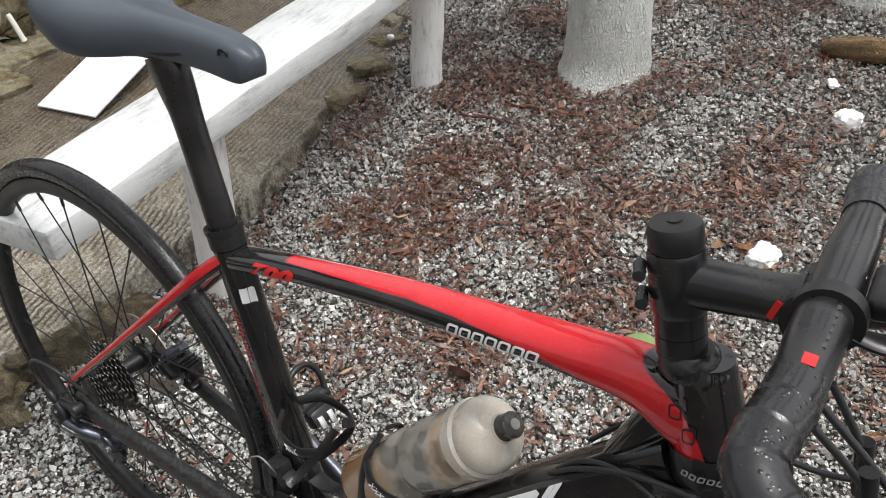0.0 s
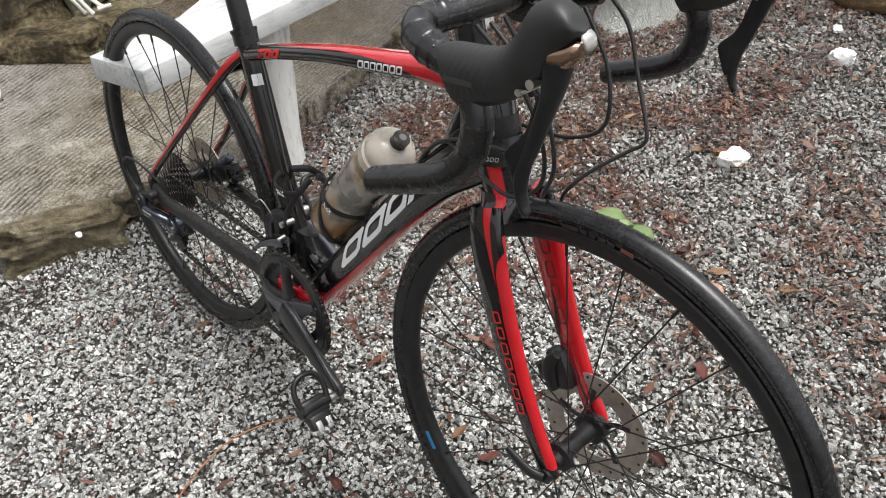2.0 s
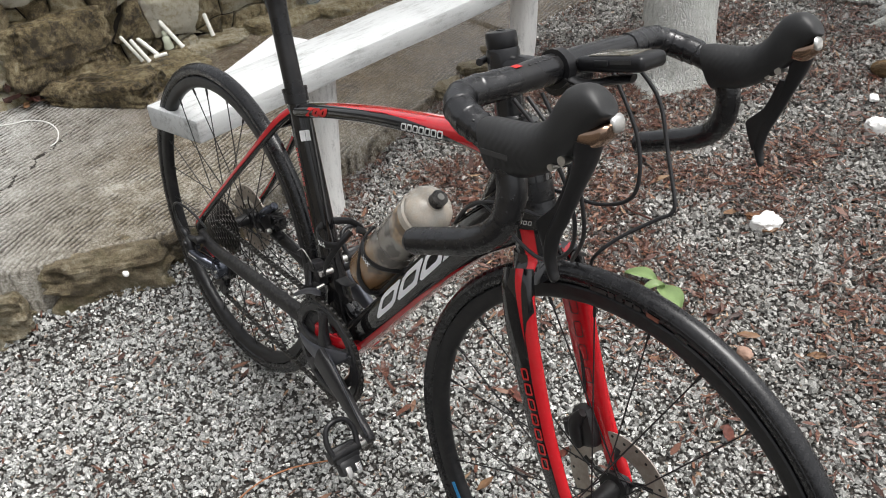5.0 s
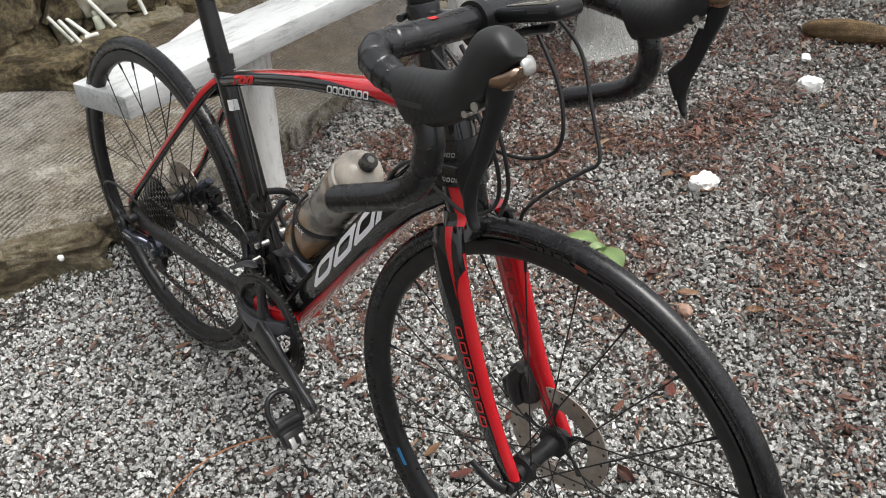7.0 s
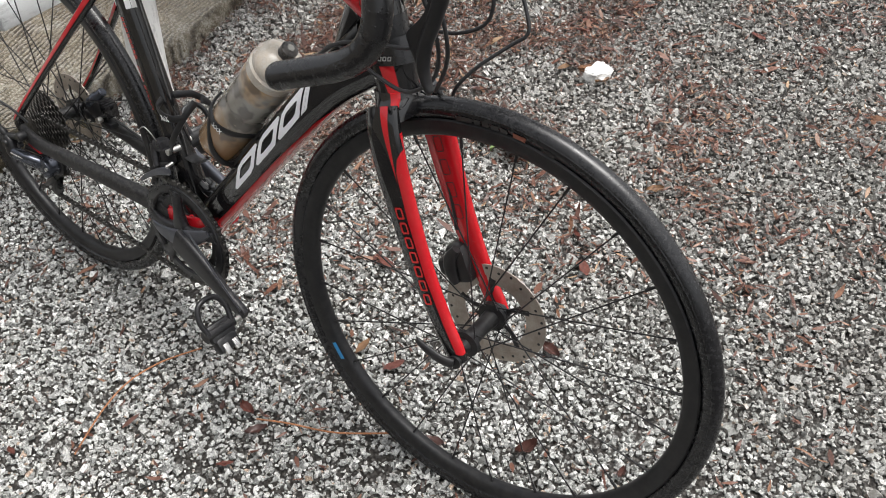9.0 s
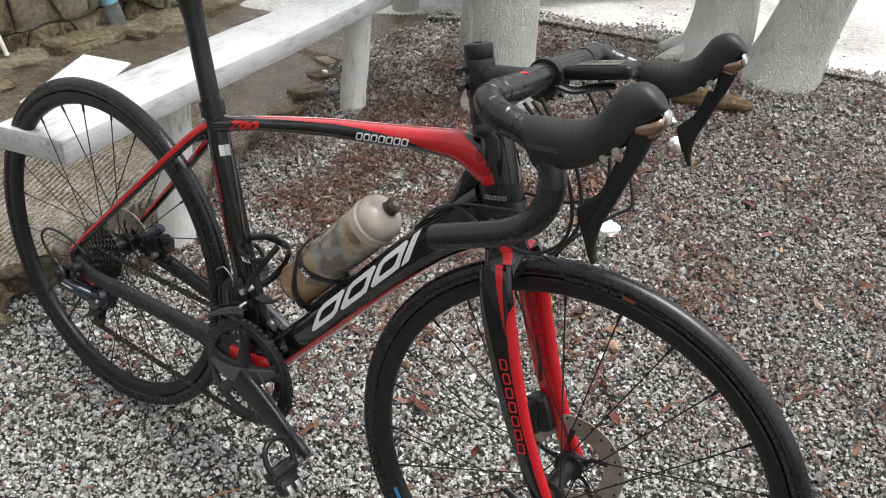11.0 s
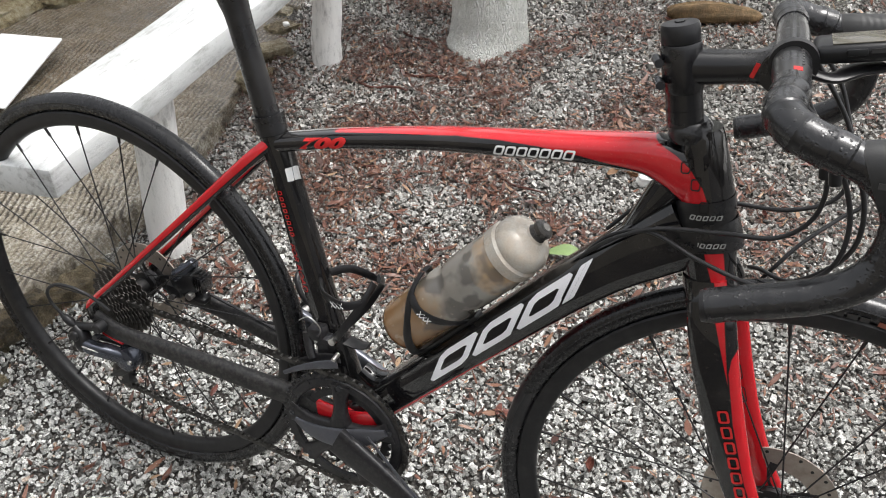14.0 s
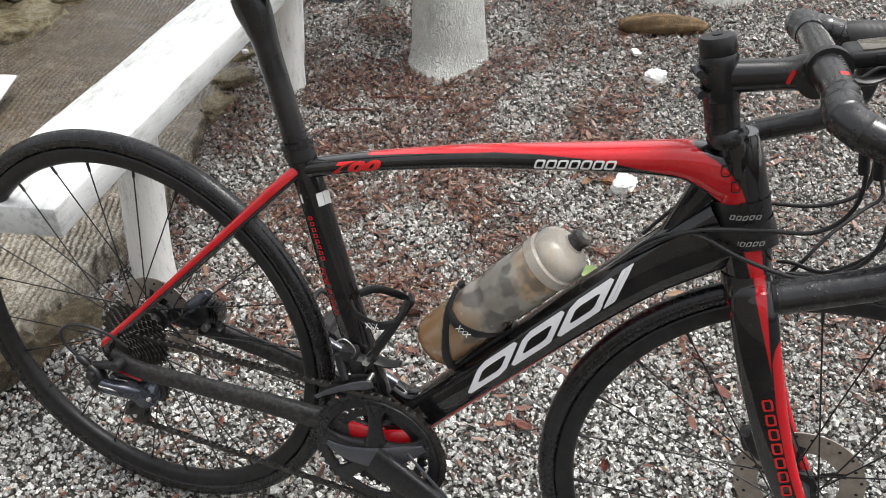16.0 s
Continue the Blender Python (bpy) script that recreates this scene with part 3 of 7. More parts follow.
def build_cockpit():
    T = lambda w, k=0.0: (0.788 - (w - 0.472) * 0.2515 + k, 0, w)
    part("headset_cover", sweep([(*T(0.470), 0.0195), (*T(0.476), 0.0215), (*T(0.484), 0.0200), (*T(0.488), 0.0165)], 32, 1), M_SATIN, bike, "dark headset ring", m=Matrix.Translation((-0.008, -0.003, -0.010)))
    for a, b in ((0.488, 0.5035), (0.504, 0.519)):
        part("spacer", rod(T(a), T(b), 0.0172, n=32), M_SATIN, bike, m=COLUMN)
    stem = part("stem", join(sweep([(*T(0.5195), 0.0178), (*T(0.523), 0.0190), (*T(0.560), 0.0190), (*T(0.5635), 0.0178)], 32, 1), sweep([(0.768, 0, 0.541, 0.0170, 0.0165), (0.80, 0, 0.546, 0.0158, 0.0155), (0.832, 0, 0.5515, 0.0152, 0.0150), (0.846, 0, 0.554, 0.0185, 0.0190)], 28, 5, p=2.4)), M_SATIN, bike, "matt black alloy stem", m=COLUMN)
    part("stem_cap", lathe([(0, 0.0175), (0.1, 0.0180), (0.75, 0.0180), (0.95, 0.0165), (1.0, 0.012)], T(0.564), T(0.5815)), M_PLASTIC, stem)
    part("cap_bolt", rod(T(0.580), T(0.5825), 0.005), M_BLACKPRINT, stem)
    part("stem_mark", block((0.004, 0.0004, 0.014), (0.833, -0.0154, 0.5525), 0, Matrix.Rotation(radians(14), 3, "Y")), M_REDPRINT, stem, "small red stripe")
    for z in (0.531, 0.551):
        part("stem_bolt", join(rod((T(z)[0] - 0.022, -0.006, z - 0.004), (T(z)[0] - 0.017, -0.022, z - 0.004), 0.0042)), M_ALLOY, stem)
    plate = part("face_plate", sweep([(0.856, -0.0205, 0.5555, 0.0200), (0.856, 0.0205, 0.5555, 0.0200)], 30, 1, up=(0, 0, 1)), M_SATIN, stem)
    for z in (0.573, 0.538):
        for y in (-0.013, 0.013):
            part("stem_bolt", rod((0.866, y, z), (0.8735, y, z + 0.001), 0.0028), M_STEEL, stem, "bright steel bolt")
    bar = part("handlebar", sweep([(0.8565, -0.105, 0.5555, 0.0140), (0.8565, -0.08, 0.5555, 0.0148), (0.8565, -0.05, 0.5555, 0.0158), (0.8565, 0.05, 0.5555, 0.0158), (0.8565, 0.08, 0.5555, 0.0148), (0.8565, 0.105, 0.5555, 0.0140)], 24, 4, up=(0, 0, 1)), M_SATIN, bike, "bare black handlebar middle", m=STEER_BAR @ Matrix.Translation((-0.0085, 0, -0.0025)))
    part("bar_mark", block((0.007, 0.010, 0.0004), (0.858, -0.094, 0.5700), 0), M_REDPRINT, bar, "small red mark")
    for k in range(6):
        part("bar_print", block((0.010, 0.0042, 0.0004), (0.858, -0.040 - 0.0075 * k, 0.5706 - 0.0002 * k), 0), M_GREYPRINT, bar, "grey print bar")
    run = [(0.8565, 0.100, 0.5555), (0.8555, 0.12, 0.5552), (0.8525, 0.146, 0.5545), (0.8535, 0.164, 0.5530), (0.8620, 0.177, 0.5500), (0.877, 0.1845, 0.5460), (0.895, 0.188, 0.5425), (0.915, 0.190, 0.5360), (0.932, 0.191, 0.5240), (0.9425, 0.192, 0.507), (0.9450, 0.194, 0.488), (0.9405, 0.196, 0.467), (0.928, 0.198, 0.4495), (0.906, 0.200, 0.4350), (0.876, 0.2015, 0.4230), (0.848, 0.2025, 0.4125), (0.8325, 0.203, 0.4065)]
    fine_run = spline(run, 12)
    for s in (-1, 1):
        rows, acc = [], 0.0
        for i, q in enumerate(fine_run):
            if i:
                acc += (Vector(q) - Vector(fine_run[i - 1])).length
            lap = (acc / 0.0215) % 1.0
            r = (0.0152 + 0.0011 * lap ** 5) if acc < 0.120 else (0.0139 + 0.0004 * lap ** 5)
            rows.append((q[0], q[1] * s, q[2], r))
        tape = part("bar_tape", sweep(rows, 24, 1, up=(0.3, 0.2, 1)), M_TAPE, bar, "black wrapped perforated handlebar tape", 30)
        q = fine_run[-1]
        part("end_plug", rod((q[0] + 0.001, q[1] * s, q[2] + 0.0005), (q[0] - 0.004, q[1] * s, q[2] - 0.001), 0.0136, 0.0124, 22), M_PLASTIC, tape, "black bar end plug")
        # brake hood: stations from rear to tip as upper point, lower point, half width
        hood = part("brake_hood", slices([((0.903, 0.5535), (0.928, 0.5060), 0.0165), ((0.917, 0.5570), (0.938, 0.5080), 0.0182), ((0.937, 0.5590), (0.952, 0.5125), 0.0192), ((0.955, 0.5620), (0.969, 0.5195), 0.0190), ((0.969, 0.5680), (0.985, 0.5300), 0.0184), ((0.9785, 0.5780), (0.999, 0.5430), 0.0180), ((0.9850, 0.5915), (1.010, 0.5555), 0.0178), ((0.9920, 0.6025), (1.018, 0.5670), 0.0175), ((1.0025, 0.6085), (1.0245, 0.5765), 0.0166), ((1.0135, 0.6095), (1.0285, 0.5835), 0.0150), ((1.0240, 0.6040), (1.0325, 0.5885), 0.0122), ((1.0305, 0.5960), (1.0345, 0.5920), 0.0060)], 0.189 * s), M_HOOD, bar, "black ribbed rubber brake lever hood", 60)
        part("mark_bar", block((0.030, 0.0005, 0.0045), (0.934, (0.189 + 0.0192) * s, 0.5330), 0, Matrix.Rotation(radians(-4), 3, "Y")), M_GREYPRINT, hood, "faint grey print bar")
        part("name_cap", slices([((1.0140, 0.5770), (1.0125, 0.5610), 0.0140), ((1.0245, 0.5820), (1.0240, 0.5605), 0.0138), ((1.0310, 0.5850), (1.0330, 0.5690), 0.0125), ((1.0350, 0.5840), (1.0362, 0.5735), 0.0085)], 0.189 * s, 18, 3, 3.0), M_AMBER, hood, "shiny bronze front cap")
        part("chrome_tip", slices([((1.0318, 0.5905), (1.0345, 0.5770), 0.0085), ((1.0348, 0.5885), (1.0374, 0.5765), 0.0080), ((1.0365, 0.5860), (1.0380, 0.5785), 0.0050)], 0.182 * s, 14, 3, 3.0), M_STEEL, hood, "bright chrome front badge")
        lever = part("brake_lever", slices([((1.005, 0.566), (1.030, 0.568), 0.0105), ((1.007, 0.546), (1.0255, 0.547), 0.0090), ((1.003, 0.525), (1.018, 0.525), 0.0070), ((0.9970, 0.503), (1.0110, 0.503), 0.0058), ((0.9925, 0.489), (1.0060, 0.488), 0.0052), ((0.9880, 0.476), (1.0015, 0.476), 0.0050), ((0.9860, 0.464), (0.9993, 0.464), 0.0050), ((0.9870, 0.452), (0.9985, 0.452), 0.0052), ((0.9910, 0.442), (1.0005, 0.441), 0.0056), ((0.9955, 0.434), (1.0030, 0.434), 0.0052), ((0.9980, 0.4295), (1.0015, 0.4305), 0.0028)], 0.193 * s, 18, 5, 2.6), M_PLASTIC, hood, "black brake and shift lever blade")
        part("shift_paddle", slices([((1.000, 0.535), (1.010, 0.535), 0.0030), ((0.9905, 0.501), (1.003, 0.502), 0.0028), ((0.9735, 0.4805), (0.9965, 0.485), 0.0026), ((0.9745, 0.4710), (0.993, 0.472), 0.0026), ((0.9825, 0.4550), (0.9905, 0.455), 0.0026), ((0.9865, 0.4480), (0.989, 0.448), 0.0020)], 0.190 * s, 14, 4, 2.6), M_PLASTIC, lever)
        part("pivot", rod((1.001, (0.189 - 0.0125) * s, 0.5470), (1.001, (0.189 + 0.0150) * s, 0.5470), 0.0040), M_STEEL, hood, "small bright pivot pin")
        part("pivot", rod((0.990, (0.189 - 0.011) * s, 0.5375), (0.990, (0.189 + 0.0140) * s, 0.5375), 0.0030), M_STEEL, hood, "small bright pivot pin")
    arm = part("computer_mount", join(sweep([(0.858, -0.022, 0.5555, 0.0205), (0.858, -0.034, 0.5555, 0.0205)], 26, 1, up=(0, 0, 1)), sweep([(0.872, -0.028, 0.549, 0.004, 0.007), (0.892, -0.022, 0.546, 0.004, 0.010), (0.912, -0.004, 0.5515, 0.0045, 0.016), (0.930, 0.004, 0.556, 0.004, 0.016)], 14, 5)), M_PLASTIC, bar, "black computer mount arm")
    comp = part("cycle_computer", block((0.080, 0.047, 0.0165), (0.912, 0.004, 0.5695), 0.006, Matrix.Rotation(radians(-13), 3, "Y"), 3), M_PLASTIC, bar, "black cycling computer")
    part("screen", block((0.050, 0.037, 0.0012), (0.9095, 0.004, 0.5777), 0.0005, Matrix.Rotation(radians(-13), 3, "Y")), surface("grey display glass", (0.09, 0.083, 0.065), 0.15, spread=0.1, relief=0.0), comp, "grey display")
    for y in (-0.0205, 0.0285):
        part("side_button", block((0.016, 0.002, 0.006), (0.905, y, 0.570), 0.0009, Matrix.Rotation(radians(-13), 3, "Y")), M_RUBBER, comp)
    part("mark_bar", block((0.024, 0.0006, 0.004), (0.927, -0.0199, 0.5755), 0, Matrix.Rotation(radians(-13), 3, "Y")), M_GREYPRINT, comp, "grey print bar")


build_cockpit()


def build_fork():
    crown = part("fork", join(sweep([(0.8265, 0, 0.3225, 0.0265, 0.0265), (0.829, 0, 0.312, 0.0270, 0.0300), (0.834, 0, 0.300, 0.0265, 0.0400), (0.838, 0, 0.290, 0.0245, 0.0460)], 32, 5, p=2.6)), M_FORK, bike, "black and red carbon fork", m=STEER)
    for s in (-1, 1):
        leg = part("fork_blade", sweep([(0.833, 0.0400 * s, 0.312, 0.0215, 0.0100), (0.841, 0.0475 * s, 0.290, 0.0240, 0.0105), (0.855, 0.0520 * s, 0.245, 0.0235, 0.0100), (0.876, 0.0530 * s, 0.185, 0.0215, 0.0095), (0.904, 0.0540 * s, 0.115, 0.0190, 0.0090), (0.936, 0.0545 * s, 0.052, 0.0160, 0.0085), (0.957, 0.0550 * s, 0.016, 0.0150, 0.0085), (0.967, 0.0550 * s, -0.004, 0.0130, 0.0080)], 26, 7, p=2.4), M_FORK, crown, "fork blade, red inside and black outside")
        out = lambda x, z: (-0.0632 if s < 0 else 0.0440)
        k_out = -0.0632 if s < 0 else 0.0433
        for k in range(7 if s < 0 else 4):
            if s < 0:
                z0 = 0.198 - 0.0185 * k
                c = 0.8765 + (0.183 - z0) * 0.405
                part("blade_mark", glyph((c - 0.003, z0), (0.372, -0.928), (0.0105, 0.0042), 0.0158, 0.0025, lambda x, z: -0.0634 - (0.185 - z) * 0.008), M_REDPRINT, leg, "small red slanted mark")
            else:
                z0 = 0.245 - 0.030 * k
                c = 0.853 + (0.245 - z0) * 0.385
                part("blade_mark", glyph((c - 0.004, z0), (0.36, -0.933), (0.012, 0.005), 0.022, 0.0012, lambda x, z: 0.0418 + (0.245 - z) * 0.012), M_BLACKPRINT, leg, "black slanted ring-shaped mark")
    axle = part("axle_lever", join(rod((AXLE, -0.066, 0.0), (AXLE, -0.052, 0.0), 0.0095, n=20), sweep([(AXLE, -0.068, 0.0, 0.0075, 0.005), (AXLE - 0.016, -0.072, 0.002, 0.0075, 0.005), (AXLE - 0.034, -0.073, 0.007, 0.0070, 0.0045), (AXLE - 0.054, -0.072, 0.015, 0.0050, 0.0035)], 14, 5)), M_PLASTIC, crown, "black through-axle lever")
    cal = part("brake_caliper", join(block((0.030, 0.026, 0.058), (0.904, 0.044, 0.070), 0.008, Matrix.Rotation(radians(-24), 3, "Y")), block((0.024, 0.028, 0.026), (0.888, 0.040, 0.062), 0.006, Matrix.Rotation(radians(-24), 3, "Y")), sweep([(0.902, 0.030, 0.098, 0.006, 0.006), (0.893, 0.029, 0.078, 0.0095, 0.007), (0.897, 0.029, 0.056, 0.0095, 0.007), (0.905, 0.030, 0.042, 0.006, 0.005)], 14, 5)), M_PLASTIC, crown, "black front disc brake caliper")
    part("bolt", rod((0.905, 0.034, 0.088), (0.905, 0.043, 0.088), 0.005), M_STEEL, cal)
    part("brake_hose", sweep([(0.872, 0.047, 0.190, 0.0024), (0.885, 0.044, 0.150, 0.0024), (0.892, 0.044, 0.118, 0.0024)], 8, 5), M_CABLE, crown)


build_fork()


def build_wheel(name, centre, steer, rear):
    G = 0.003 if rear else 0.006
    m = steer @ Matrix.Translation(centre)
    rim = part(name, revolve([((0.2767 + G), -0.004), ((0.2797 + G), -0.0085), ((0.2872 + G), -0.0112), ((0.2977 + G), -0.0115), ((0.2997 + G), -0.0095), ((0.2977 + G), 0), ((0.2997 + G), 0.0095), ((0.2977 + G), 0.0115), ((0.2872 + G), 0.0112), ((0.2797 + G), 0.0085), ((0.2767 + G), 0.004)], 128), M_RIM, bike, ("rear" if rear else "front") + " spoked wheel with black rim", m=m)
    prof = [((0.2977 + G) + 0.013 + 0.0133 * math.cos(a), 0.0133 * math.sin(a)) for a in [radians(150 - 300 * k / 15) for k in range(16)]]
    tyre = part("tyre", revolve(prof, 128), M_TYRE, rim, "black road tyre with dusty sidewall")
    part("tread_seam", revolve([((0.3127 + G), -0.01335), ((0.3137 + G), -0.0139), ((0.3147 + G), -0.01325)], 128, closed=False), M_TYRE, tyre)
    if not rear:
        for a0, a1 in ((98.5, 94.5), (94, 92.5), (92, 90.4), (89.8, 88), (87.6, 86), (84.5, 81.5)):
            part("side_print", revolve([((0.3017 + G), -0.01265), ((0.3077 + G), -0.01375)], 6, arc=(a0, a1), closed=False), M_TYREPRINT if a1 > 83 else surface("dull orange print", (0.20, 0.07, 0.045), 0.5), tyre, "faint tyre print bar")
        part("side_print", revolve([((0.3017 + G), -0.01265), ((0.3062 + G), -0.01360)], 6, arc=(77.5, 74.5), closed=False), M_TYREPRINT, tyre, "faint tyre print bar")
        part("rim_print", revolve([((0.2832 + G), -0.01040), ((0.2897 + G), -0.01165)], 8, arc=(210.5, 216.5), closed=False), M_BLUEPRINT, rim, "small blue rim print")
    hub = part("hub", lathe([(0, 0.0105), (0.10, 0.0110), (0.12, 0.0195), (0.18, 0.0200), (0.20, 0.0125), (0.5, 0.0115), (0.78, 0.0130), (0.80, 0.0215), (0.86, 0.0215), (0.88, 0.0150), (1, 0.0110)], (0, -0.048, 0), (0, 0.052, 0)), M_RIM, rim, "black alloy hub")
    for side in (-1, 1):
        for lead in (-1, 1):
            fl, off = 0.0195, radians(52) * lead
            f = Vector((fl * math.cos(off), (0.032 if not rear or side > 0 else 0.014) * side + 0.0015 * lead, fl * math.sin(off)))
            e = Vector(((0.2777 + G), 0.002 * side, 0))
            geo = join(rod(f, f + (e - f) * 0.955, 0.00105, n=6), rod(f + (e - f) * 0.945, e, 0.0021, n=6))
            first = None
            for k in range(6):
                turn = Matrix.Rotation(radians(60 * k + (0 if side > 0 else 15) + (30 if lead > 0 else 0) + 6), 4, "Y")
                if first is None:
                    first = part("spoke", geo, M_PLASTIC, rim, m=turn)
                else:
                    twin(first, rim, turn)
    r = 0.079 if not rear else 0.070
    y = 0.0425
    rotor = part("brake_disc", join(revolve([(r - 0.0165, y - 0.0009), (r, y - 0.0009), (r, y + 0.0009), (r - 0.0165, y + 0.0009)], 72), revolve([(r - 0.030, y - 0.0006), (r - 0.0160, y - 0.0006), (r - 0.0160, y + 0.0006), (r - 0.030, y + 0.0006)], 72)), M_DISC, rim, "brownish steel brake disc")
    for k in range(5):
        a = radians(72 * k + 20)
        part("disc_arm", sweep([(0.016 * math.cos(a), y, 0.016 * math.sin(a), 0.0045, 0.0012), (0.034 * math.cos(a + 0.25), y, 0.034 * math.sin(a + 0.25), 0.0035, 0.0012), ((r - 0.022) * math.cos(a + 0.1), y, (r - 0.022) * math.sin(a + 0.1), 0.0055, 0.0012)], 8, 4), M_CRANK, rotor, "dark disc carrier arm")
    part("disc_carrier", revolve([(0.012, y - 0.003), (0.021, y - 0.003), (0.021, y + 0.004), (0.012, y + 0.004)], 40), M_CRANK, rotor, "dark disc carrier")
    holes = join(*[rod(((r - 0.0095 + 0.004 * (k % 2)) * math.cos(radians(15 * k)), y - 0.0012, (r - 0.0095 + 0.004 * (k % 2)) * math.sin(radians(15 * k))), ((r - 0.0095 + 0.004 * (k % 2)) * math.cos(radians(15 * k)), y - 0.0008, (r - 0.0095 + 0.004 * (k % 2)) * math.sin(radians(15 * k))), 0.0022, n=8) for k in range(24)])
    part("vent_hole", holes, M_BLACKPRINT, rotor)
    return rim


front_wheel = build_wheel("front_wheel", (AXLE - 0.006, 0.005, 0.003), STEER, False)
rear_wheel = build_wheel("rear_wheel", (-0.002, 0.003, 0.009), Matrix(), True)
BB = Vector((0.414, 0, -0.049))


def cog(teeth, r, y, thick, inner):
    """A toothed ring."""
    V, F = [], []
    n = teeth * 4
    for k in range(n):
        a = 2 * math.pi * k / n
        ro = r + (0.0024 if k % 4 in (1, 2) else -0.0020)
        for rr in (inner, ro):
            for h in (y - thick / 2, y + thick / 2):
                V.append(Vector((rr * math.cos(a), h, rr * math.sin(a))))
    for k in range(n):
        i, j = 4 * k, 4 * ((k + 1) % n)
        F += [(i, i + 2, j + 2, j), (i + 1, j + 1, j + 3, i + 3), (i + 2, i + 3, j + 3, j + 2), (i, j, j + 1, i + 1)]
    return V, F


def build_drivetrain():
    cassette = part("cassette", rod((0, -0.054, 0), (0, -0.014, 0), 0.017, n=24), M_COG, rear_wheel, "dark oily steel cassette")
    for k, t in enumerate((28, 25, 23, 21, 19, 17, 15, 14, 13, 12, 11)):
        part("sprocket", cog(t, t * 0.00203, -0.0165 - 0.0036 * k, 0.0018, 0.016), M_COG, cassette)
    at = Matrix.Translation(BB)
    ring = part("chainring", cog(50, 0.0960, -0.0475, 0.0035, 0.0790), M_CRANK, bike, "large black dusty chainring", m=at)
    part("ring_face", revolve([(0.0755, -0.0500), (0.0780, -0.0525), (0.0890, -0.0515), (0.0905, -0.0490), (0.0755, -0.0480)], 80), M_CRANK, ring)
    part("small_chainring", cog(34, 0.0685, -0.0405, 0.0030, 0.056), M_CRANK, ring)
    spider = []
    for a, w in ((176, 0.0125), (92, 0.0105), (24, 0.0125), (228, 0.0110), (300, 0.0120)):
        c, sn = math.cos(radians(a)), math.sin(radians(a))
        spider.append(sweep([(0.012 * c, -0.0525, 0.012 * sn, 0.020, 0.0075), (0.040 * c, -0.0530, 0.040 * sn, w, 0.0065), (0.064 * c, -0.0520, 0.064 * sn, w, 0.0050), (0.082 * c, -0.0505, 0.082 * sn, w * 1.5, 0.0038)], 18, 5, p=3.2))
    part("spider", join(*spider), M_CRANK, ring, "dusty black crank spider")
    # the broad polished bridge that links two spider arms under the axle
    part("spider_face", sweep([(-0.074, -0.0560, -0.0020, 0.0040, 0.0020), (-0.052, -0.0585, -0.0075, 0.0110, 0.0035), (-0.020, -0.0605, -0.0060, 0.0150, 0.0045), (0.015, -0.0605, 0.0030, 0.0165, 0.0045), (0.046, -0.0585, 0.0200, 0.0120, 0.0035), (0.070, -0.0560, 0.0350, 0.0050, 0.0020)], 18, 6, p=2.6), M_SHINE, ring, "polished grey crank face")
    for a in (176, 92, 24, 228):
        c, sn = math.cos(radians(a)), math.sin(radians(a))
        part("ring_bolt", rod((0.0800 * c, -0.0500, 0.0800 * sn), (0.0800 * c, -0.0556, 0.0800 * sn), 0.0042, n=12), M_ALLOY, ring, "small grey ring bolt")
    d = Vector((0.925, 0, -0.380))
    for s in (-1, 1):
        rows = [(0.0, 0.066, 0.0240, 0.0080), (0.03, 0.068, 0.0240, 0.0085), (0.08, 0.072, 0.0200, 0.0080), (0.13, 0.0765, 0.0150, 0.0075), (0.165, 0.0785, 0.0125, 0.0072), (0.178, 0.079, 0.0085, 0.0060)]
        arm = part("crank_arm", sweep([(BB.x - s * d.x * k, y * s, BB.z - s * d.z * k, h, b) for k, y, h, b in rows], 20, 6, p=3.4), M_CRANK if s < 0 else M_SHINE, bike, "black alloy crank arm" if s < 0 else "grey alloy crank arm")
        e = Vector((BB.x - s * d.x * 0.170, 0, BB.z - s * d.z * 0.170))
        if s < 0:
            part("edge_face", sweep([(e.x - 0.1015, -0.0815, e.z + 0.1085, 0.0022, 0.001), (e.x - 0.053, -0.0845, e.z + 0.0625, 0.0030, 0.001), (e.x + 0.0050, -0.0862, e.z + 0.0085, 0.0025, 0.001)], 10, 4), M_SHINE, arm, "thin grey strip on the crank arm")
        pedal = part("pedal", join(block((0.030, 0.046, 0.016), (0.004, 0, 0.0), 0.005), sweep([(0.004, -0.022, 0.006, 0.0045), (-0.022, -0.026, 0.010, 0.0045), (-0.043, -0.018, 0.013, 0.0045), (-0.049, 0, 0.014, 0.0045), (-0.043, 0.018, 0.013, 0.0045), (-0.022, 0.026, 0.010, 0.0045), (0.004, 0.022, 0.006, 0.0045)], 12, 5, up=(0, 0, 1)), block((0.026, 0.040, 0.022), (0.026, 0, -0.002), 0.006), rod((0.002, -0.027, 0), (0.002, 0.027, 0), 0.0105, n=20)), M_PLASTIC, arm, "black clipless pedal", m=Matrix.Translation((e.x - (0.0 if s > 0 else 0.006), (0.126 if s > 0 else -0.124), e.z - (0.0 if s > 0 else 0.006))) @ Matrix.Rotation(radians(50), 4, "Y"))
        part("spindle", rod((0.004, 0.026 * -s, 0.002), (0.004, 0.046 * -s, 0.002), 0.0068, n=16), M_STEEL, pedal, "bright steel pedal spindle")
        for y in (-0.009, 0.009):
            part("binding_plate", block((0.018, 0.010, 0.006), (0.034, y, 0.0085), 0.0015), M_STEEL, pedal, "bright steel binding plate")
    # chain on the large ring and a middle sprocket
    R1, R2 = 0.0960, 0.034
    c1, c2 = BB.copy(), Vector((0, 0, 0))
    path = []
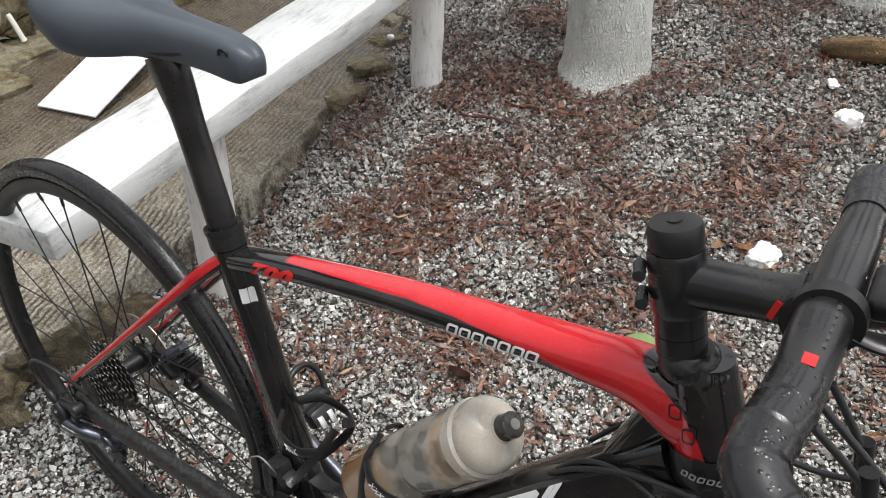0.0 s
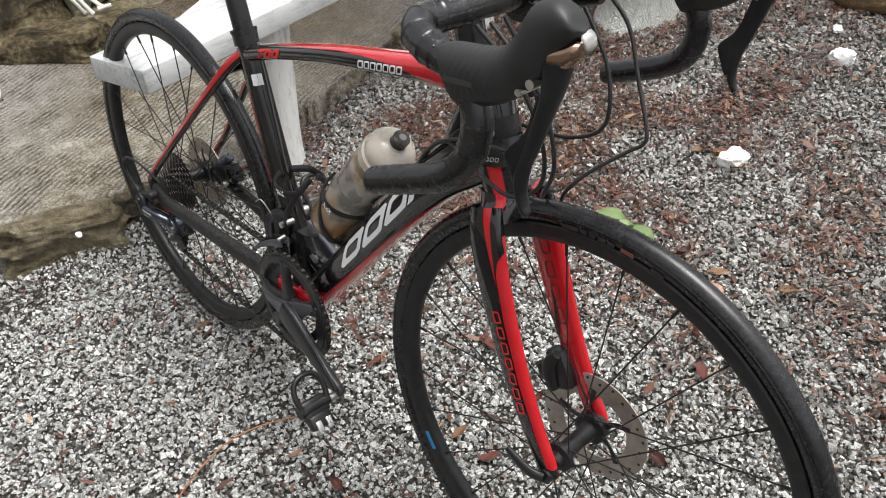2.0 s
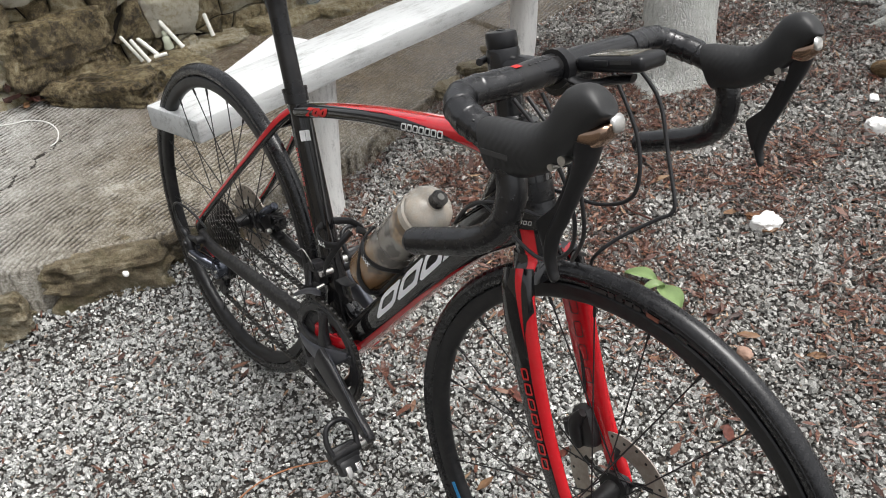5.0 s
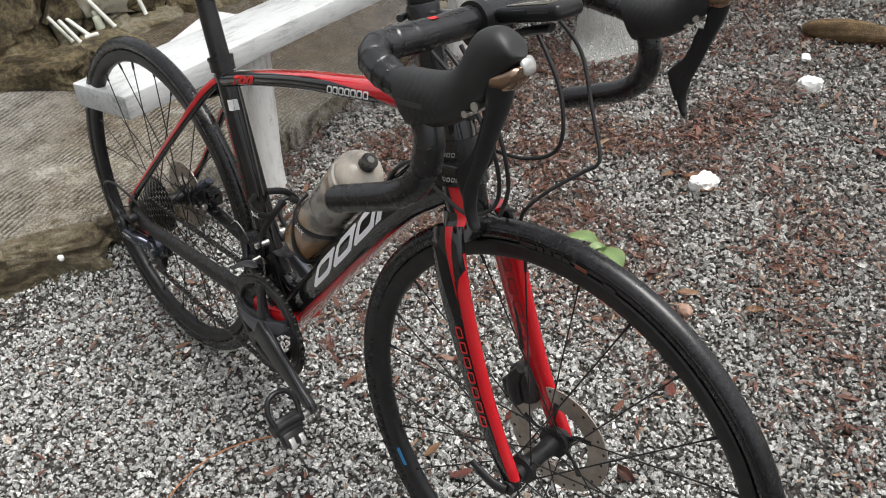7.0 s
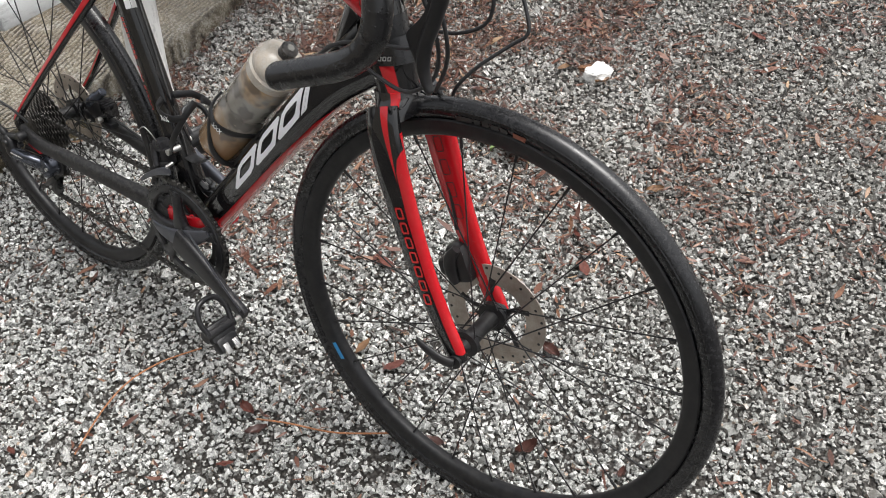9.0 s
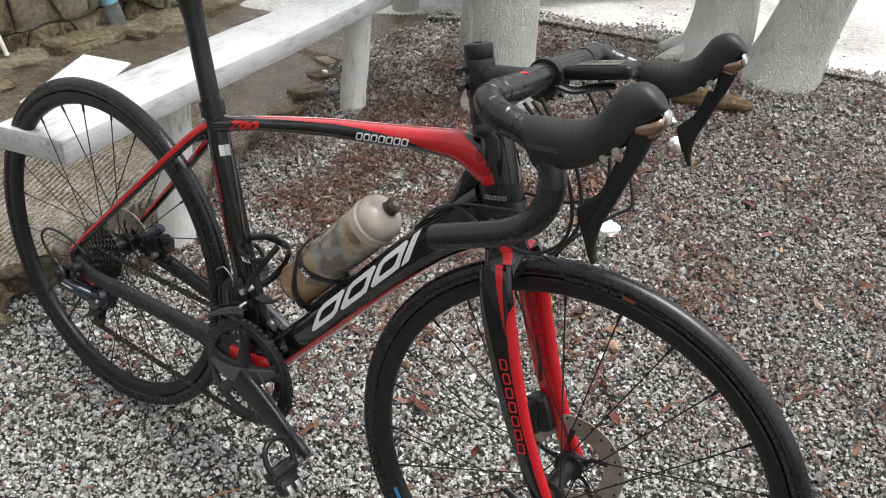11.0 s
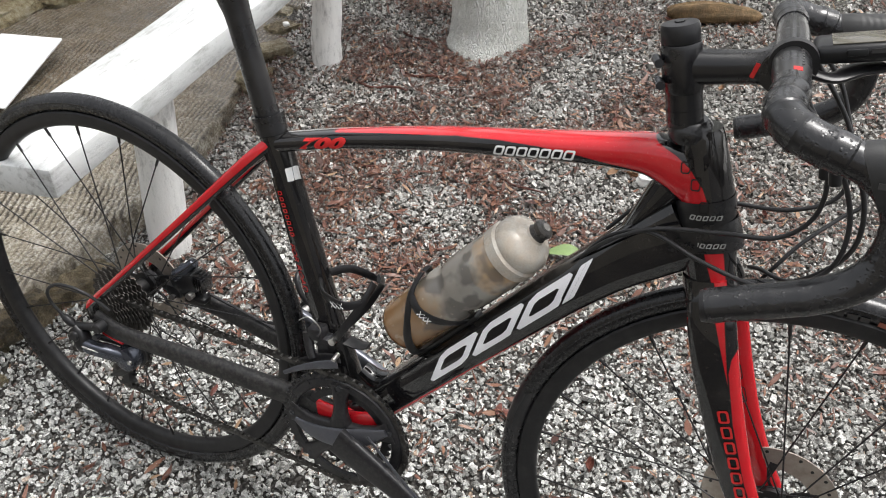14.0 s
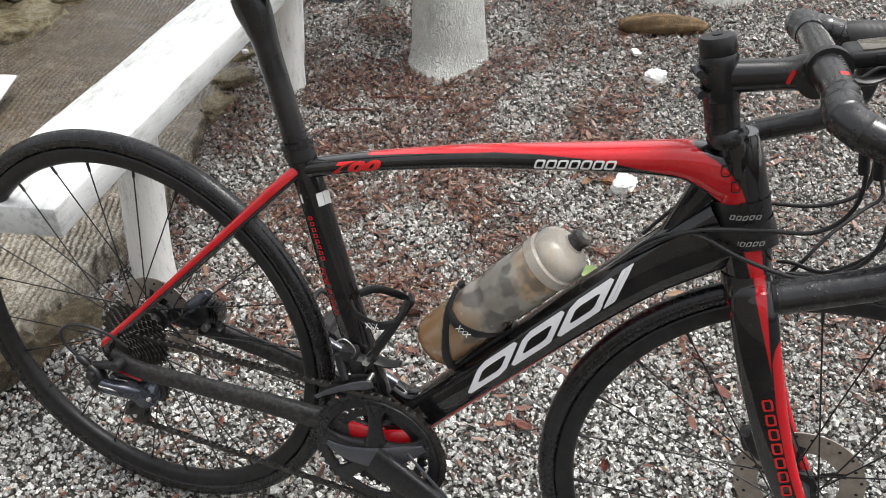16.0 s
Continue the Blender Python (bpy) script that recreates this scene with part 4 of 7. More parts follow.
    y1, y2 = -0.0475, -0.0380
    up1 = radians(98)
    for k in range(26):
        a = radians(-52) + (up1 - radians(-52)) * k / 25
        path.append((c1.x + R1 * math.cos(a), y1, c1.z + R1 * math.sin(a)))
    for k in range(15):
        a = up1 + (radians(268) - up1) * k / 14
        path.append((R2 * math.cos(a), y2, R2 * math.sin(a)))
    P1, P2 = Vector((0.040, y2, -0.060)), Vector((0.000, y2, -0.120))
    for a in (120, 60, 0, -50):
        path.append((P1.x + 0.021 * math.cos(radians(a)) + 0.0, y2, P1.z + 0.021 * math.sin(radians(a))))
    for a in (130, 190, 250, 290):
        path.append((P2.x + 0.021 * math.cos(radians(a)), y2, P2.z + 0.021 * math.sin(radians(a))))
    a = radians(-52)
    path.append((c1.x + R1 * math.cos(a) - 0.06, y1, c1.z + R1 * math.sin(a) - 0.022))
    path.append((c1.x + R1 * math.cos(a), y1, c1.z + R1 * math.sin(a)))
    pts = [Vector(p) for p in path]
    seg, carry, links = [], 0.0, []
    for p, q in zip(pts, pts[1:]):
        L = (q - p).length
        t = carry
        while t < L:
            seg.append((p + (q - p) * (t / L), (q - p).normalized()))
            t += 0.0127
        carry = t - L
    for i, (p, t) in enumerate(seg):
        side = Vector((0, 1, 0)) * (0.0032 if i % 2 else 0.0021)
        for s in (-1, 1):
            c = p + side * s
            links.append(sweep([(*(c - t * 0.0082), 0.0026, 0.0006), (*(c - t * 0.0035), 0.0042, 0.0006), (*c, 0.0030, 0.0006), (*(c + t * 0.0035), 0.0042, 0.0006), (*(c + t * 0.0082), 0.0026, 0.0006)], 6, 1))
        links.append(rod(p + t * 0.006 - Vector((0, 0.0035, 0)), p + t * 0.006 + Vector((0, 0.0035, 0)), 0.0030, n=8))
    part("chain", join(*links), M_CHAIN, bike, "oily steel bicycle chain")
    rd = part("rear_derailleur", join(
        sweep([(-0.030, -0.086, -0.004, 0.0095, 0.009), (-0.021, -0.086, -0.014, 0.0130, 0.011), (-0.017, -0.087, -0.030, 0.0125, 0.012), (-0.014, -0.087, -0.041, 0.0090, 0.009)], 18, 5, p=2.8),
        sweep([(-0.026, -0.084, -0.002, 0.0060, 0.006), (0.000, -0.083, 0.004, 0.0065, 0.006), (0.018, -0.082, 0.008, 0.0085, 0.006)], 14, 4)), M_PLASTIC, bike, "black and blue-grey alloy rear derailleur")
    link = part("link_arm", sweep([(-0.018, -0.0900, -0.029, 0.0115, 0.008), (0.000, -0.0870, -0.032, 0.0110, 0.009), (0.018, -0.0790, -0.038, 0.0120, 0.0095), (0.034, -0.0660, -0.050, 0.0150, 0.0090)], 20, 6, p=3.4), M_LINK, rd, "polished blue-grey link arm")
    part("link_groove", sweep([(-0.010, -0.0975, -0.0270, 0.0016, 0.0012), (0.006, -0.0945, -0.0300, 0.0016, 0.0012), (0.022, -0.0860, -0.0370, 0.0014, 0.0012)], 8, 4), M_STEEL, link, "worn bright edge")
    part("inner_link", sweep([(0.000, -0.072, -0.022, 0.0060, 0.004), (0.020, -0.062, -0.030, 0.0060, 0.004), (0.040, -0.052, -0.040, 0.0070, 0.004)], 12, 4), M_PLASTIC, rd)
    for a, b, r, mat in (((0.040, -0.074, -0.054), (0.040, -0.048, -0.054), 0.0205, M_LINK), ((0.041, -0.050, -0.054), (0.041, -0.044, -0.054), 0.0235, M_PLASTIC), ((-0.022, -0.100, -0.013), (-0.022, -0.084, -0.013), 0.0085, M_PLASTIC), ((0.019, -0.092, 0.011), (0.019, -0.076, 0.011), 0.0090, M_PLASTIC)):
        part("knuckle", lathe([(0, r * 0.72), (0.10, r * 0.94), (0.3, r), (0.9, r), (1, r * 0.95)], a, b, 26), mat, rd)
    for y in (-0.046, -0.030):
        part("cage_plate", sweep([(0.046, y, -0.050, 0.0130, 0.0014), (0.036, y, -0.068, 0.0140, 0.0014), (0.014, y, -0.098, 0.0085, 0.0014), (0.000, y, -0.122, 0.0130, 0.0014)], 12, 5), M_PLASTIC, rd)
    part("cage_spur", sweep([(0.026, -0.048, -0.090, 0.0050, 0.002), (0.004, -0.049, -0.108, 0.0060, 0.002), (-0.018, -0.048, -0.122, 0.0030, 0.002)], 10, 4), M_PLASTIC, rd)
    for p in (P1, P2):
        part("jockey_wheel", cog(11, 0.0205, 0.0, 0.006, 0.005), M_PLASTIC, rd, m=Matrix.Translation(p))
        part("bolt", rod((p.x, -0.0495, p.z), (p.x, -0.0465, p.z), 0.0042, n=12), M_STEEL, rd)
    part("bolt", rod((0.055, -0.0755, -0.050), (0.055, -0.070, -0.050), 0.0034, n=12), M_STEEL, rd)
    part("bolt", rod((0.012, -0.0900, -0.008), (0.012, -0.082, -0.008), 0.0050, n=14), M_ALLOY, rd)
    part("cable_barrel", lathe([(0, 0.0040), (0.2, 0.0062), (0.75, 0.0066), (1, 0.0045)], (-0.048, -0.087, 0.010), (-0.030, -0.086, -0.002), 16), M_PLASTIC, rd)
    part("hanger", sweep([(0.002, -0.070, 0.010, 0.010, 0.004), (0.006, -0.072, 0.004, 0.009, 0.004), (0.014, -0.076, 0.008, 0.009, 0.004)], 12, 4), M_BLACK, bike)
    part("gear_cable", sweep([(-0.046, -0.087, 0.009, 0.0025), (-0.064, -0.090, 0.031, 0.0025), (-0.064, -0.092, 0.053, 0.0025), (-0.045, -0.092, 0.070, 0.0025), (-0.020, -0.090, 0.074, 0.0025), (0.002, -0.085, 0.068, 0.0025), (0.016, -0.078, 0.055, 0.0025), (0.030, -0.070, 0.036, 0.0025)], 10, 6), M_CABLE, bike, "looped black gear cable")
    fd = part("front_derailleur", join(block((0.024, 0.022, 0.020), (0.366, -0.030, 0.094), 0.005, Matrix.Rotation(radians(-12), 3, "Y")), block((0.020, 0.020, 0.030), (0.378, -0.030, 0.078), 0.005), sweep([(0.352, -0.034, 0.092, 0.0075, 0.007), (0.358, -0.040, 0.074, 0.0070, 0.006), (0.366, -0.046, 0.060, 0.0060, 0.004)], 14, 4)), M_CRANK, bike, "dark grey front derailleur")
    part("cage_plate", sweep([(0.322, -0.0515, 0.022, 0.0030, 0.0010), (0.346, -0.0530, 0.040, 0.0042, 0.0012), (0.376, -0.0540, 0.058, 0.0056, 0.0014), (0.398, -0.0535, 0.067, 0.0070, 0.0016), (0.408, -0.0520, 0.070, 0.0060, 0.0016)], 12, 5), M_SHINE, fd, "worn grey cage plate")
    part("cage_plate", sweep([(0.326, -0.0425, 0.030, 0.0040, 0.0010), (0.372, -0.0425, 0.060, 0.0080, 0.0012), (0.406, -0.0425, 0.072, 0.0070, 0.0012)], 12, 5), M_CRANK, fd)
    part("cage_bridge", rod((0.403, -0.054, 0.076), (0.403, -0.041, 0.078), 0.0032, n=10), M_STEEL, fd, "bright cage screw")
    part("bolt", rod((0.392, -0.016, 0.092), (0.392, -0.040, 0.092), 0.0050, n=16), M_STEEL, fd, "bright clamp bolt")
    part("cable_end", sweep([(0.372, -0.040, 0.094, 0.0009), (0.384, -0.052, 0.120, 0.0009), (0.372, -0.058, 0.138, 0.0009), (0.356, -0.058, 0.128, 0.0009)], 6, 5), M_STEEL, fd, "loose cable end")
    cal = part("rear_caliper", join(block((0.050, 0.032, 0.034), (0.078, 0.047, 0.036), 0.008, Matrix.Rotation(radians(-22), 3, "Y")), block((0.030, 0.030, 0.022), (0.058, 0.045, 0.018), 0.006), block((0.052, 0.020, 0.012), (0.088, 0.046, 0.014), 0.004, Matrix.Rotation(radians(8), 3, "Y"))), M_PLASTIC, bike, "black rear disc brake caliper")
    part("piston_housing", lathe([(0, 0.0085), (0.15, 0.0110), (0.55, 0.0110), (0.65, 0.0085), (0.95, 0.0085), (1, 0.006)], (0.062, 0.036, 0.044), (0.094, 0.050, 0.074), 22), M_LINK, cal, "polished blue-grey housing")
    for k in range(4):
        part("cooling_fin", block((0.0020, 0.026, 0.026), (0.100 + 0.0048 * k, 0.046, 0.048 - 0.002 * k), 0.0006), M_BLACK, cal)
    part("bolt", rod((0.095, 0.024, 0.024), (0.095, 0.034, 0.024), 0.0058, n=16), M_STEEL, cal)
    part("bolt", rod((0.060, 0.026, 0.010), (0.060, 0.034, 0.010), 0.0048, n=16), M_STEEL, cal)
    part("brake_hose", sweep([(0.110, 0.052, 0.020, 0.0024), (0.18, 0.052, 0.006, 0.0024), (0.28, 0.040, -0.004, 0.0024), (0.36, 0.030, -0.018, 0.0024)], 8, 5), M_CABLE, bike)


build_drivetrain()


def build_cables():
    for rows, name in (
        ([(0.868, -0.10, 0.542), (0.905, -0.085, 0.500), (0.930, -0.070, 0.440), (0.925, -0.060, 0.385), (0.880, -0.052, 0.350), (0.820, -0.040, 0.352), (0.765, -0.032, 0.366), (0.725, -0.020, 0.345), (0.700, -0.012, 0.312)], "gear_cable"),
        ([(0.868, -0.06, 0.540), (0.898, -0.052, 0.490), (0.905, -0.045, 0.435), (0.880, -0.040, 0.398), (0.830, -0.036, 0.386), (0.770, -0.033, 0.372), (0.725, -0.026, 0.342), (0.695, -0.016, 0.306)], "gear_cable"),
        ([(0.868, 0.05, 0.540), (0.915, 0.045, 0.480), (0.925, 0.040, 0.420), (0.885, 0.036, 0.392), (0.820, 0.034, 0.385), (0.757, 0.028, 0.378), (0.712, 0.016, 0.330)], "gear_cable"),
        ([(0.868, 0.09, 0.540), (0.898, 0.10, 0.505), (0.925, 0.093, 0.450), (0.948, 0.084, 0.407), (0.949, 0.080, 0.392), (0.935, 0.073, 0.380), (0.905, 0.050, 0.352), (0.886, 0.035, 0.325), (0.874, 0.044, 0.295)], "brake_hose"),
        ([(0.868, -0.08, 0.540), (0.925, -0.072, 0.485), (0.940, -0.060, 0.415), (0.905, -0.030, 0.352), (0.872, 0.015, 0.330), (0.862, 0.046, 0.312)], "brake_hose"),
    ):
        part(name, sweep([(*r, 0.0023) for r in rows], 10, 7), M_CABLE, bike, "black cable loop below the handlebar")
    for t in ((0.905, -0.085, 0.500), (0.898, -0.052, 0.490)):
        part("cable_adjuster", rod((t[0] + 0.003, t[1], t[2] - 0.020), (t[0] - 0.005, t[1], t[2] + 0.016), 0.0052, n=12), M_PLASTIC, bike)
    strap = part("head_strap", sweep([(0.8045, 0, 0.4055, 0.0288, 0.0255), (0.8085, 0, 0.3905, 0.0292, 0.0258), (0.8115, 0, 0.3775, 0.0294, 0.0262)], 36, 2, caps=False), M_SATIN, bike, "black tape strap with white print")
    low = part("head_strap", sweep([(0.7985, 0, 0.3755, 0.0440, 0.0270), (0.8025, 0, 0.3640, 0.0460, 0.0275), (0.8055, 0, 0.3510, 0.0480, 0.0278)], 36, 2, caps=False, p=2.2), M_SATIN, bike, "black tape strap with white print")
    for x0, z0, who, y in ((0.797, 0.3865, strap, -0.0262), (0.8065, 0.3585, low, -0.0278), (0.7625, 0.3545, low, -0.0195)):
        for k in range(5):
            part("print_mark", glyph((x0 + 0.0062 * k, z0 + 0.0012 * k), (0.98, 0.19), (0.0008, 0.0058), 0.0050, 0.0013, lambda x, z, y=y, x0=x0: y + abs(x - x0 - 0.012) * 0.22 - 0.0012), M_DIMPRINT, who, "small white print mark")


build_cables()


def cage_geo(ends=True):
    """A bottle cage in its own frame: the bottle axis is z, the frame side is -x."""
    R = 0.0385
    loops = []
    for s in (-1, 1):
        loops.append(sweep([(-R - 0.004, 0.006 * s, 0.012, 0.0028, 0.006), (-R * 0.86, 0.026 * s, 0.018, 0.0024, 0.006), (-R * 0.2, R * s, 0.040, 0.0022, 0.0055), (R * 0.75, R * 0.70 * s, 0.078, 0.0022, 0.005), (R * 1.02, R * 0.16 * s, 0.096, 0.0024, 0.006)], 10, 6, up=(0, 0, 1)))
        loops.append(sweep([(-R - 0.004, 0.006 * s, 0.100, 0.0028, 0.006), (-R * 0.6, R * 0.84 * s, 0.094, 0.0022, 0.006), (R * 0.15, R * 1.0 * s, 0.080, 0.0022, 0.0065), (R * 0.75, R * 0.70 * s, 0.078, 0.0022, 0.005)], 10, 6, up=(0, 0, 1)))
    loops.append(block((0.006, 0.020, 0.115), (-R - 0.005, 0, 0.058), 0.002))
    loops.append(sweep([(-R - 0.003, 0, 0.004, 0.003, 0.012), (-R * 0.5, 0, -0.006, 0.0025, 0.010), (0.0, 0, -0.006, 0.0025, 0.008)], 10, 4))
    return join(*loops)


def build_cages():
    g = cage_geo()
    for base, ax, name in ((Vector((0.470, 0, 0.120)), Vector((0.657, 0, 0.754)), "full"), (Vector((0.425, 0, 0.078)), Vector((-0.266, 0, 0.964)), "empty")):
        z = ax.normalized()
        x = Vector((0, 1, 0)).cross(z)
        if name == "full":
            x = Vector((-z.z, 0, z.x))
        else:
            x = Vector((z.z, 0, -z.x))
        y = z.cross(x)
        m = Matrix((x, y, z)).transposed().to_4x4()
        cage = part("bottle_cage", g, M_PLASTIC, bike, "black plastic bottle cage" + (" holding a bottle" if name == "full" else ", empty"), m=Matrix.Translation(base) @ m)
        side = -1 if name == "full" else 1
        for k in range(3):
            part("cross_mark", join(sweep([(-0.010 + 0.006 * k, 0.0405 * (1 if y.y < 0 else -1), 0.078 - 0.001 * k, 0.0006), (-0.005 + 0.006 * k, 0.0402 * (1 if y.y < 0 else -1), 0.086 - 0.001 * k, 0.0006)], 5, 1), sweep([(-0.005 + 0.006 * k, 0.0405 * (1 if y.y < 0 else -1), 0.078 - 0.001 * k, 0.0006), (-0.010 + 0.006 * k, 0.0402 * (1 if y.y < 0 else -1), 0.086 - 0.001 * k, 0.0006)], 5, 1)), M_WHITE, cage, "small white cross print")


build_cages()


def build_bottle():
    m, nt, b = nodes_of("dusty smoke-tinted bottle plastic")
    co = coords(nt)
    sep = nt.nodes.new("ShaderNodeSeparateXYZ")
    nt.links.new(co, sep.inputs[0])
    tone = ramp(nt, calc(nt, "MULTIPLY_ADD", noise_of(nt, co, 0.05, 4), 0.5, calc(nt, "MULTIPLY", sep.outputs[2], 3.4)), [(0.30, (0.30, 0.165, 0.075)), (0.46, (0.30, 0.20, 0.115)), (0.60, (0.27, 0.245, 0.21)), (0.84, (0.33, 0.315, 0.285)), (0.93, (0.46, 0.32, 0.19))])
    camo = ramp(nt, noise_of(nt, co, 0.034, 2, 0.5), [(0.50, (0, 0, 0)), (0.58, (1, 1, 1))], "LINEAR")
    camo = calc(nt, "MULTIPLY", camo, calc(nt, "GREATER_THAN", sep.outputs[2], 0.045))
    tone = blend(nt, calc(nt, "MULTIPLY", camo, 0.70), tone, (0.085, 0.08, 0.074))
    # pale glints put into the plastic's base colour
    glints = ramp(nt, noise_of(nt, co, 0.022, 3, 0.6), [(0.66, (0, 0, 0)), (0.70, (1, 1, 1))])
    tone = blend(nt, calc(nt, "MULTIPLY", glints, 0.35), tone, (0.50, 0.42, 0.32))
    nt.links.new(tone, b.inputs["Base Color"])
    b.inputs["Roughness"].default_value = 0.22
    b.inputs["Coat Weight"].default_value = 0.5
    b.inputs["Transmission Weight"].default_value = 0.20
    b.inputs["Subsurface Weight"].default_value = 0.15
    b.inputs["Subsurface Radius"].default_value = (0.01, 0.008, 0.006)
    bump_to(nt, b, noise_of(nt, co, 0.01, 4), 0.15, 0.001)
    cap_m = surface("milky dusty cap plastic", (0.45, 0.43, 0.385), 0.20, spread=0.25, relief=0.15, coat=0.4, dirt=(0.38, 0.25, 0.14), dirt_amount=0.50, dirt_size=0.03)
    z = Vector((0.657, 0, 0.754))
    x = Vector((-0.754, 0, 0.657))
    y = z.cross(x)
    place = bike.matrix_basis @ Matrix.Translation((0.476, -0.002, 0.1235)) @ Matrix((x, y, z)).transposed().to_4x4()
    bottle = tagged(part("water_bottle", lathe([(0, 0.020), (0.004, 0.029), (0.02, 0.0335), (0.06, 0.0360), (0.40, 0.0362), (0.52, 0.0362), (0.545, 0.0335), (0.575, 0.0325), (0.605, 0.0345), (0.64, 0.0362), (0.92, 0.0362), (0.965, 0.0345), (1.0, 0.0315)], (0, 0, 0), (0, 0, 0.205), 40), m, None, m=place), "dusty translucent brownish water bottle in a cage", "bottle")
    cap = part("cap", lathe([(0, 0.0330), (0.04, 0.0365), (0.30, 0.0368), (0.36, 0.0340), (0.42, 0.0350), (0.62, 0.0345), (0.80, 0.0290), (0.90, 0.020), (0.95, 0.0135), (1.0, 0.012)], (0, 0, 0.200), (0, 0, 0.250), 40), cap_m, bottle, "milky dusty screw cap")
    part("nozzle", lathe([(0, 0.0115), (0.15, 0.0125), (0.5, 0.0100), (0.6, 0.0118), (0.9, 0.0118), (1, 0.009)], (0, 0, 0.246), (0, 0, 0.264), 24), surface("dark smoky nozzle plastic", (0.035, 0.034, 0.033), 0.25, spread=0.4, relief=0.15, dirt=(0.16, 0.12, 0.08), dirt_amount=0.3, dirt_size=0.012), bottle, "dark smoky drinking nozzle")
    part("nozzle_ring", rod((0, 0, 0.2635), (0, 0, 0.2655), 0.005), surface("grey rubber", (0.25, 0.24, 0.22), 0.6), bottle, "grey nozzle tip")


build_bottle()


# ---- ground materials ----
def stone_material(name, stops, size, wet=0.45, moss=None, moss_cover=0.5):
    """Natural stone: tone drift by piece, veins, grain and, if asked, moss."""
    m, nt, b = nodes_of(name)
    pos = place_of(nt)
    rnd = nt.nodes.new("ShaderNodeObjectInfo").outputs["Random"]
    isl = nt.nodes.new("ShaderNodeNewGeometry").outputs["Random Per Island"]
    big, mid, fine = noise_of(nt, pos, size, 5, 0.6), noise_of(nt, pos, size * 0.22, 5, 0.65), noise_of(nt, pos, size * 0.03, 3)
    f = calc(nt, "ADD", calc(nt, "MULTIPLY", big, 0.60), calc(nt, "ADD", calc(nt, "MULTIPLY", mid, 0.62), calc(nt, "MULTIPLY_ADD", fine, 0.40, -0.31)))
    f = calc(nt, "ADD", f, calc(nt, "MULTIPLY_ADD", rnd, 0.34, -0.15))
    colour = ramp(nt, f, stops)
    if moss:
        cover = ramp(nt, noise_of(nt, pos, size * 0.6, 7, 0.7), [(0.62 - 0.25 * moss_cover, (0, 0, 0)), (0.80 - 0.25 * moss_cover, (1, 1, 1))])
        colour = blend(nt, calc(nt, "MULTIPLY", cover, 0.8), colour, moss)
    nt.links.new(colour, b.inputs["Base Color"])
    nt.links.new(calc(nt, "MULTIPLY_ADD", big, 0.5, wet), b.inputs["Roughness"])
    bump_to(nt, b, calc(nt, "MULTIPLY_ADD", mid, 0.7, calc(nt, "MULTIPLY", fine, 0.60)), 1.0, size * 0.34)
    return m


def gravel_material():
    m, nt, b = nodes_of("wet crushed granite gravel")
    isl = nt.nodes.new("ShaderNodeNewGeometry").outputs["Random Per Island"]
    pos = place_of(nt)
    tone = ramp(nt, isl, [(0.0, (0.050, 0.050, 0.046)), (0.10, (0.15, 0.152, 0.145)), (0.28, (0.33, 0.335, 0.32)), (0.52, (0.47, 0.475, 0.455)), (0.75, (0.57, 0.575, 0.555)), (0.94, (0.65, 0.65, 0.63)), (0.975, (0.72, 0.715, 0.69)), (0.980, (0.33, 0.24, 0.17)), (1.0, (0.38, 0.27, 0.19))])
    # dark mica grains and pale quartz grains in each chip
    speck = noise_of(nt, pos, 0.0032, 3, 0.75)
    tone = blend(nt, calc(nt, "MULTIPLY", ramp(nt, speck, [(0.50, (0, 0, 0)), (0.60, (1, 1, 1))]), 0.62), tone, (0.055, 0.055, 0.050))
    tone = blend(nt, calc(nt, "MULTIPLY", ramp(nt, speck, [(0.36, (1, 1, 1)), (0.44, (0, 0, 0))]), 0.45), tone, (0.80, 0.80, 0.77))
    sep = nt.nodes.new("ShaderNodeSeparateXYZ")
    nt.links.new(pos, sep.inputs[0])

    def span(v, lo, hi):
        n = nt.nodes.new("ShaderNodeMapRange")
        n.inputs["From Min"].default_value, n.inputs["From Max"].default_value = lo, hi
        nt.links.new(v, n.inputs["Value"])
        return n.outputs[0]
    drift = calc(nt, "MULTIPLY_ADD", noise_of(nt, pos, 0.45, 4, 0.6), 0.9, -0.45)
    # chips blend browner towards the back and darker grey over the open side
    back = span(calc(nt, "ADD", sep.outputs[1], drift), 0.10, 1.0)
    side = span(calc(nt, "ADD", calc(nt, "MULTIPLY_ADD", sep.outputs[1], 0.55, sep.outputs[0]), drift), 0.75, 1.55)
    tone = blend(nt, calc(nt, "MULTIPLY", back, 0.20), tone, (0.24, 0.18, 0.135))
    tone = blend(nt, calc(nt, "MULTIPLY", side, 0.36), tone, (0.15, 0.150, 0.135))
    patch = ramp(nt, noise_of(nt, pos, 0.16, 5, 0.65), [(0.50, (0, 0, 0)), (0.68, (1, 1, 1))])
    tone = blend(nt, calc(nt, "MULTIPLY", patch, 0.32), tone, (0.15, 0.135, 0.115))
    nt.links.new(tone, b.inputs["Base Color"])
    nt.links.new(calc(nt, "MULTIPLY_ADD", noise_of(nt, pos, 0.02, 3), 0.5, 0.20), b.inputs["Roughness"])
    bump_to(nt, b, speck, 0.7, 0.0016)
    return m


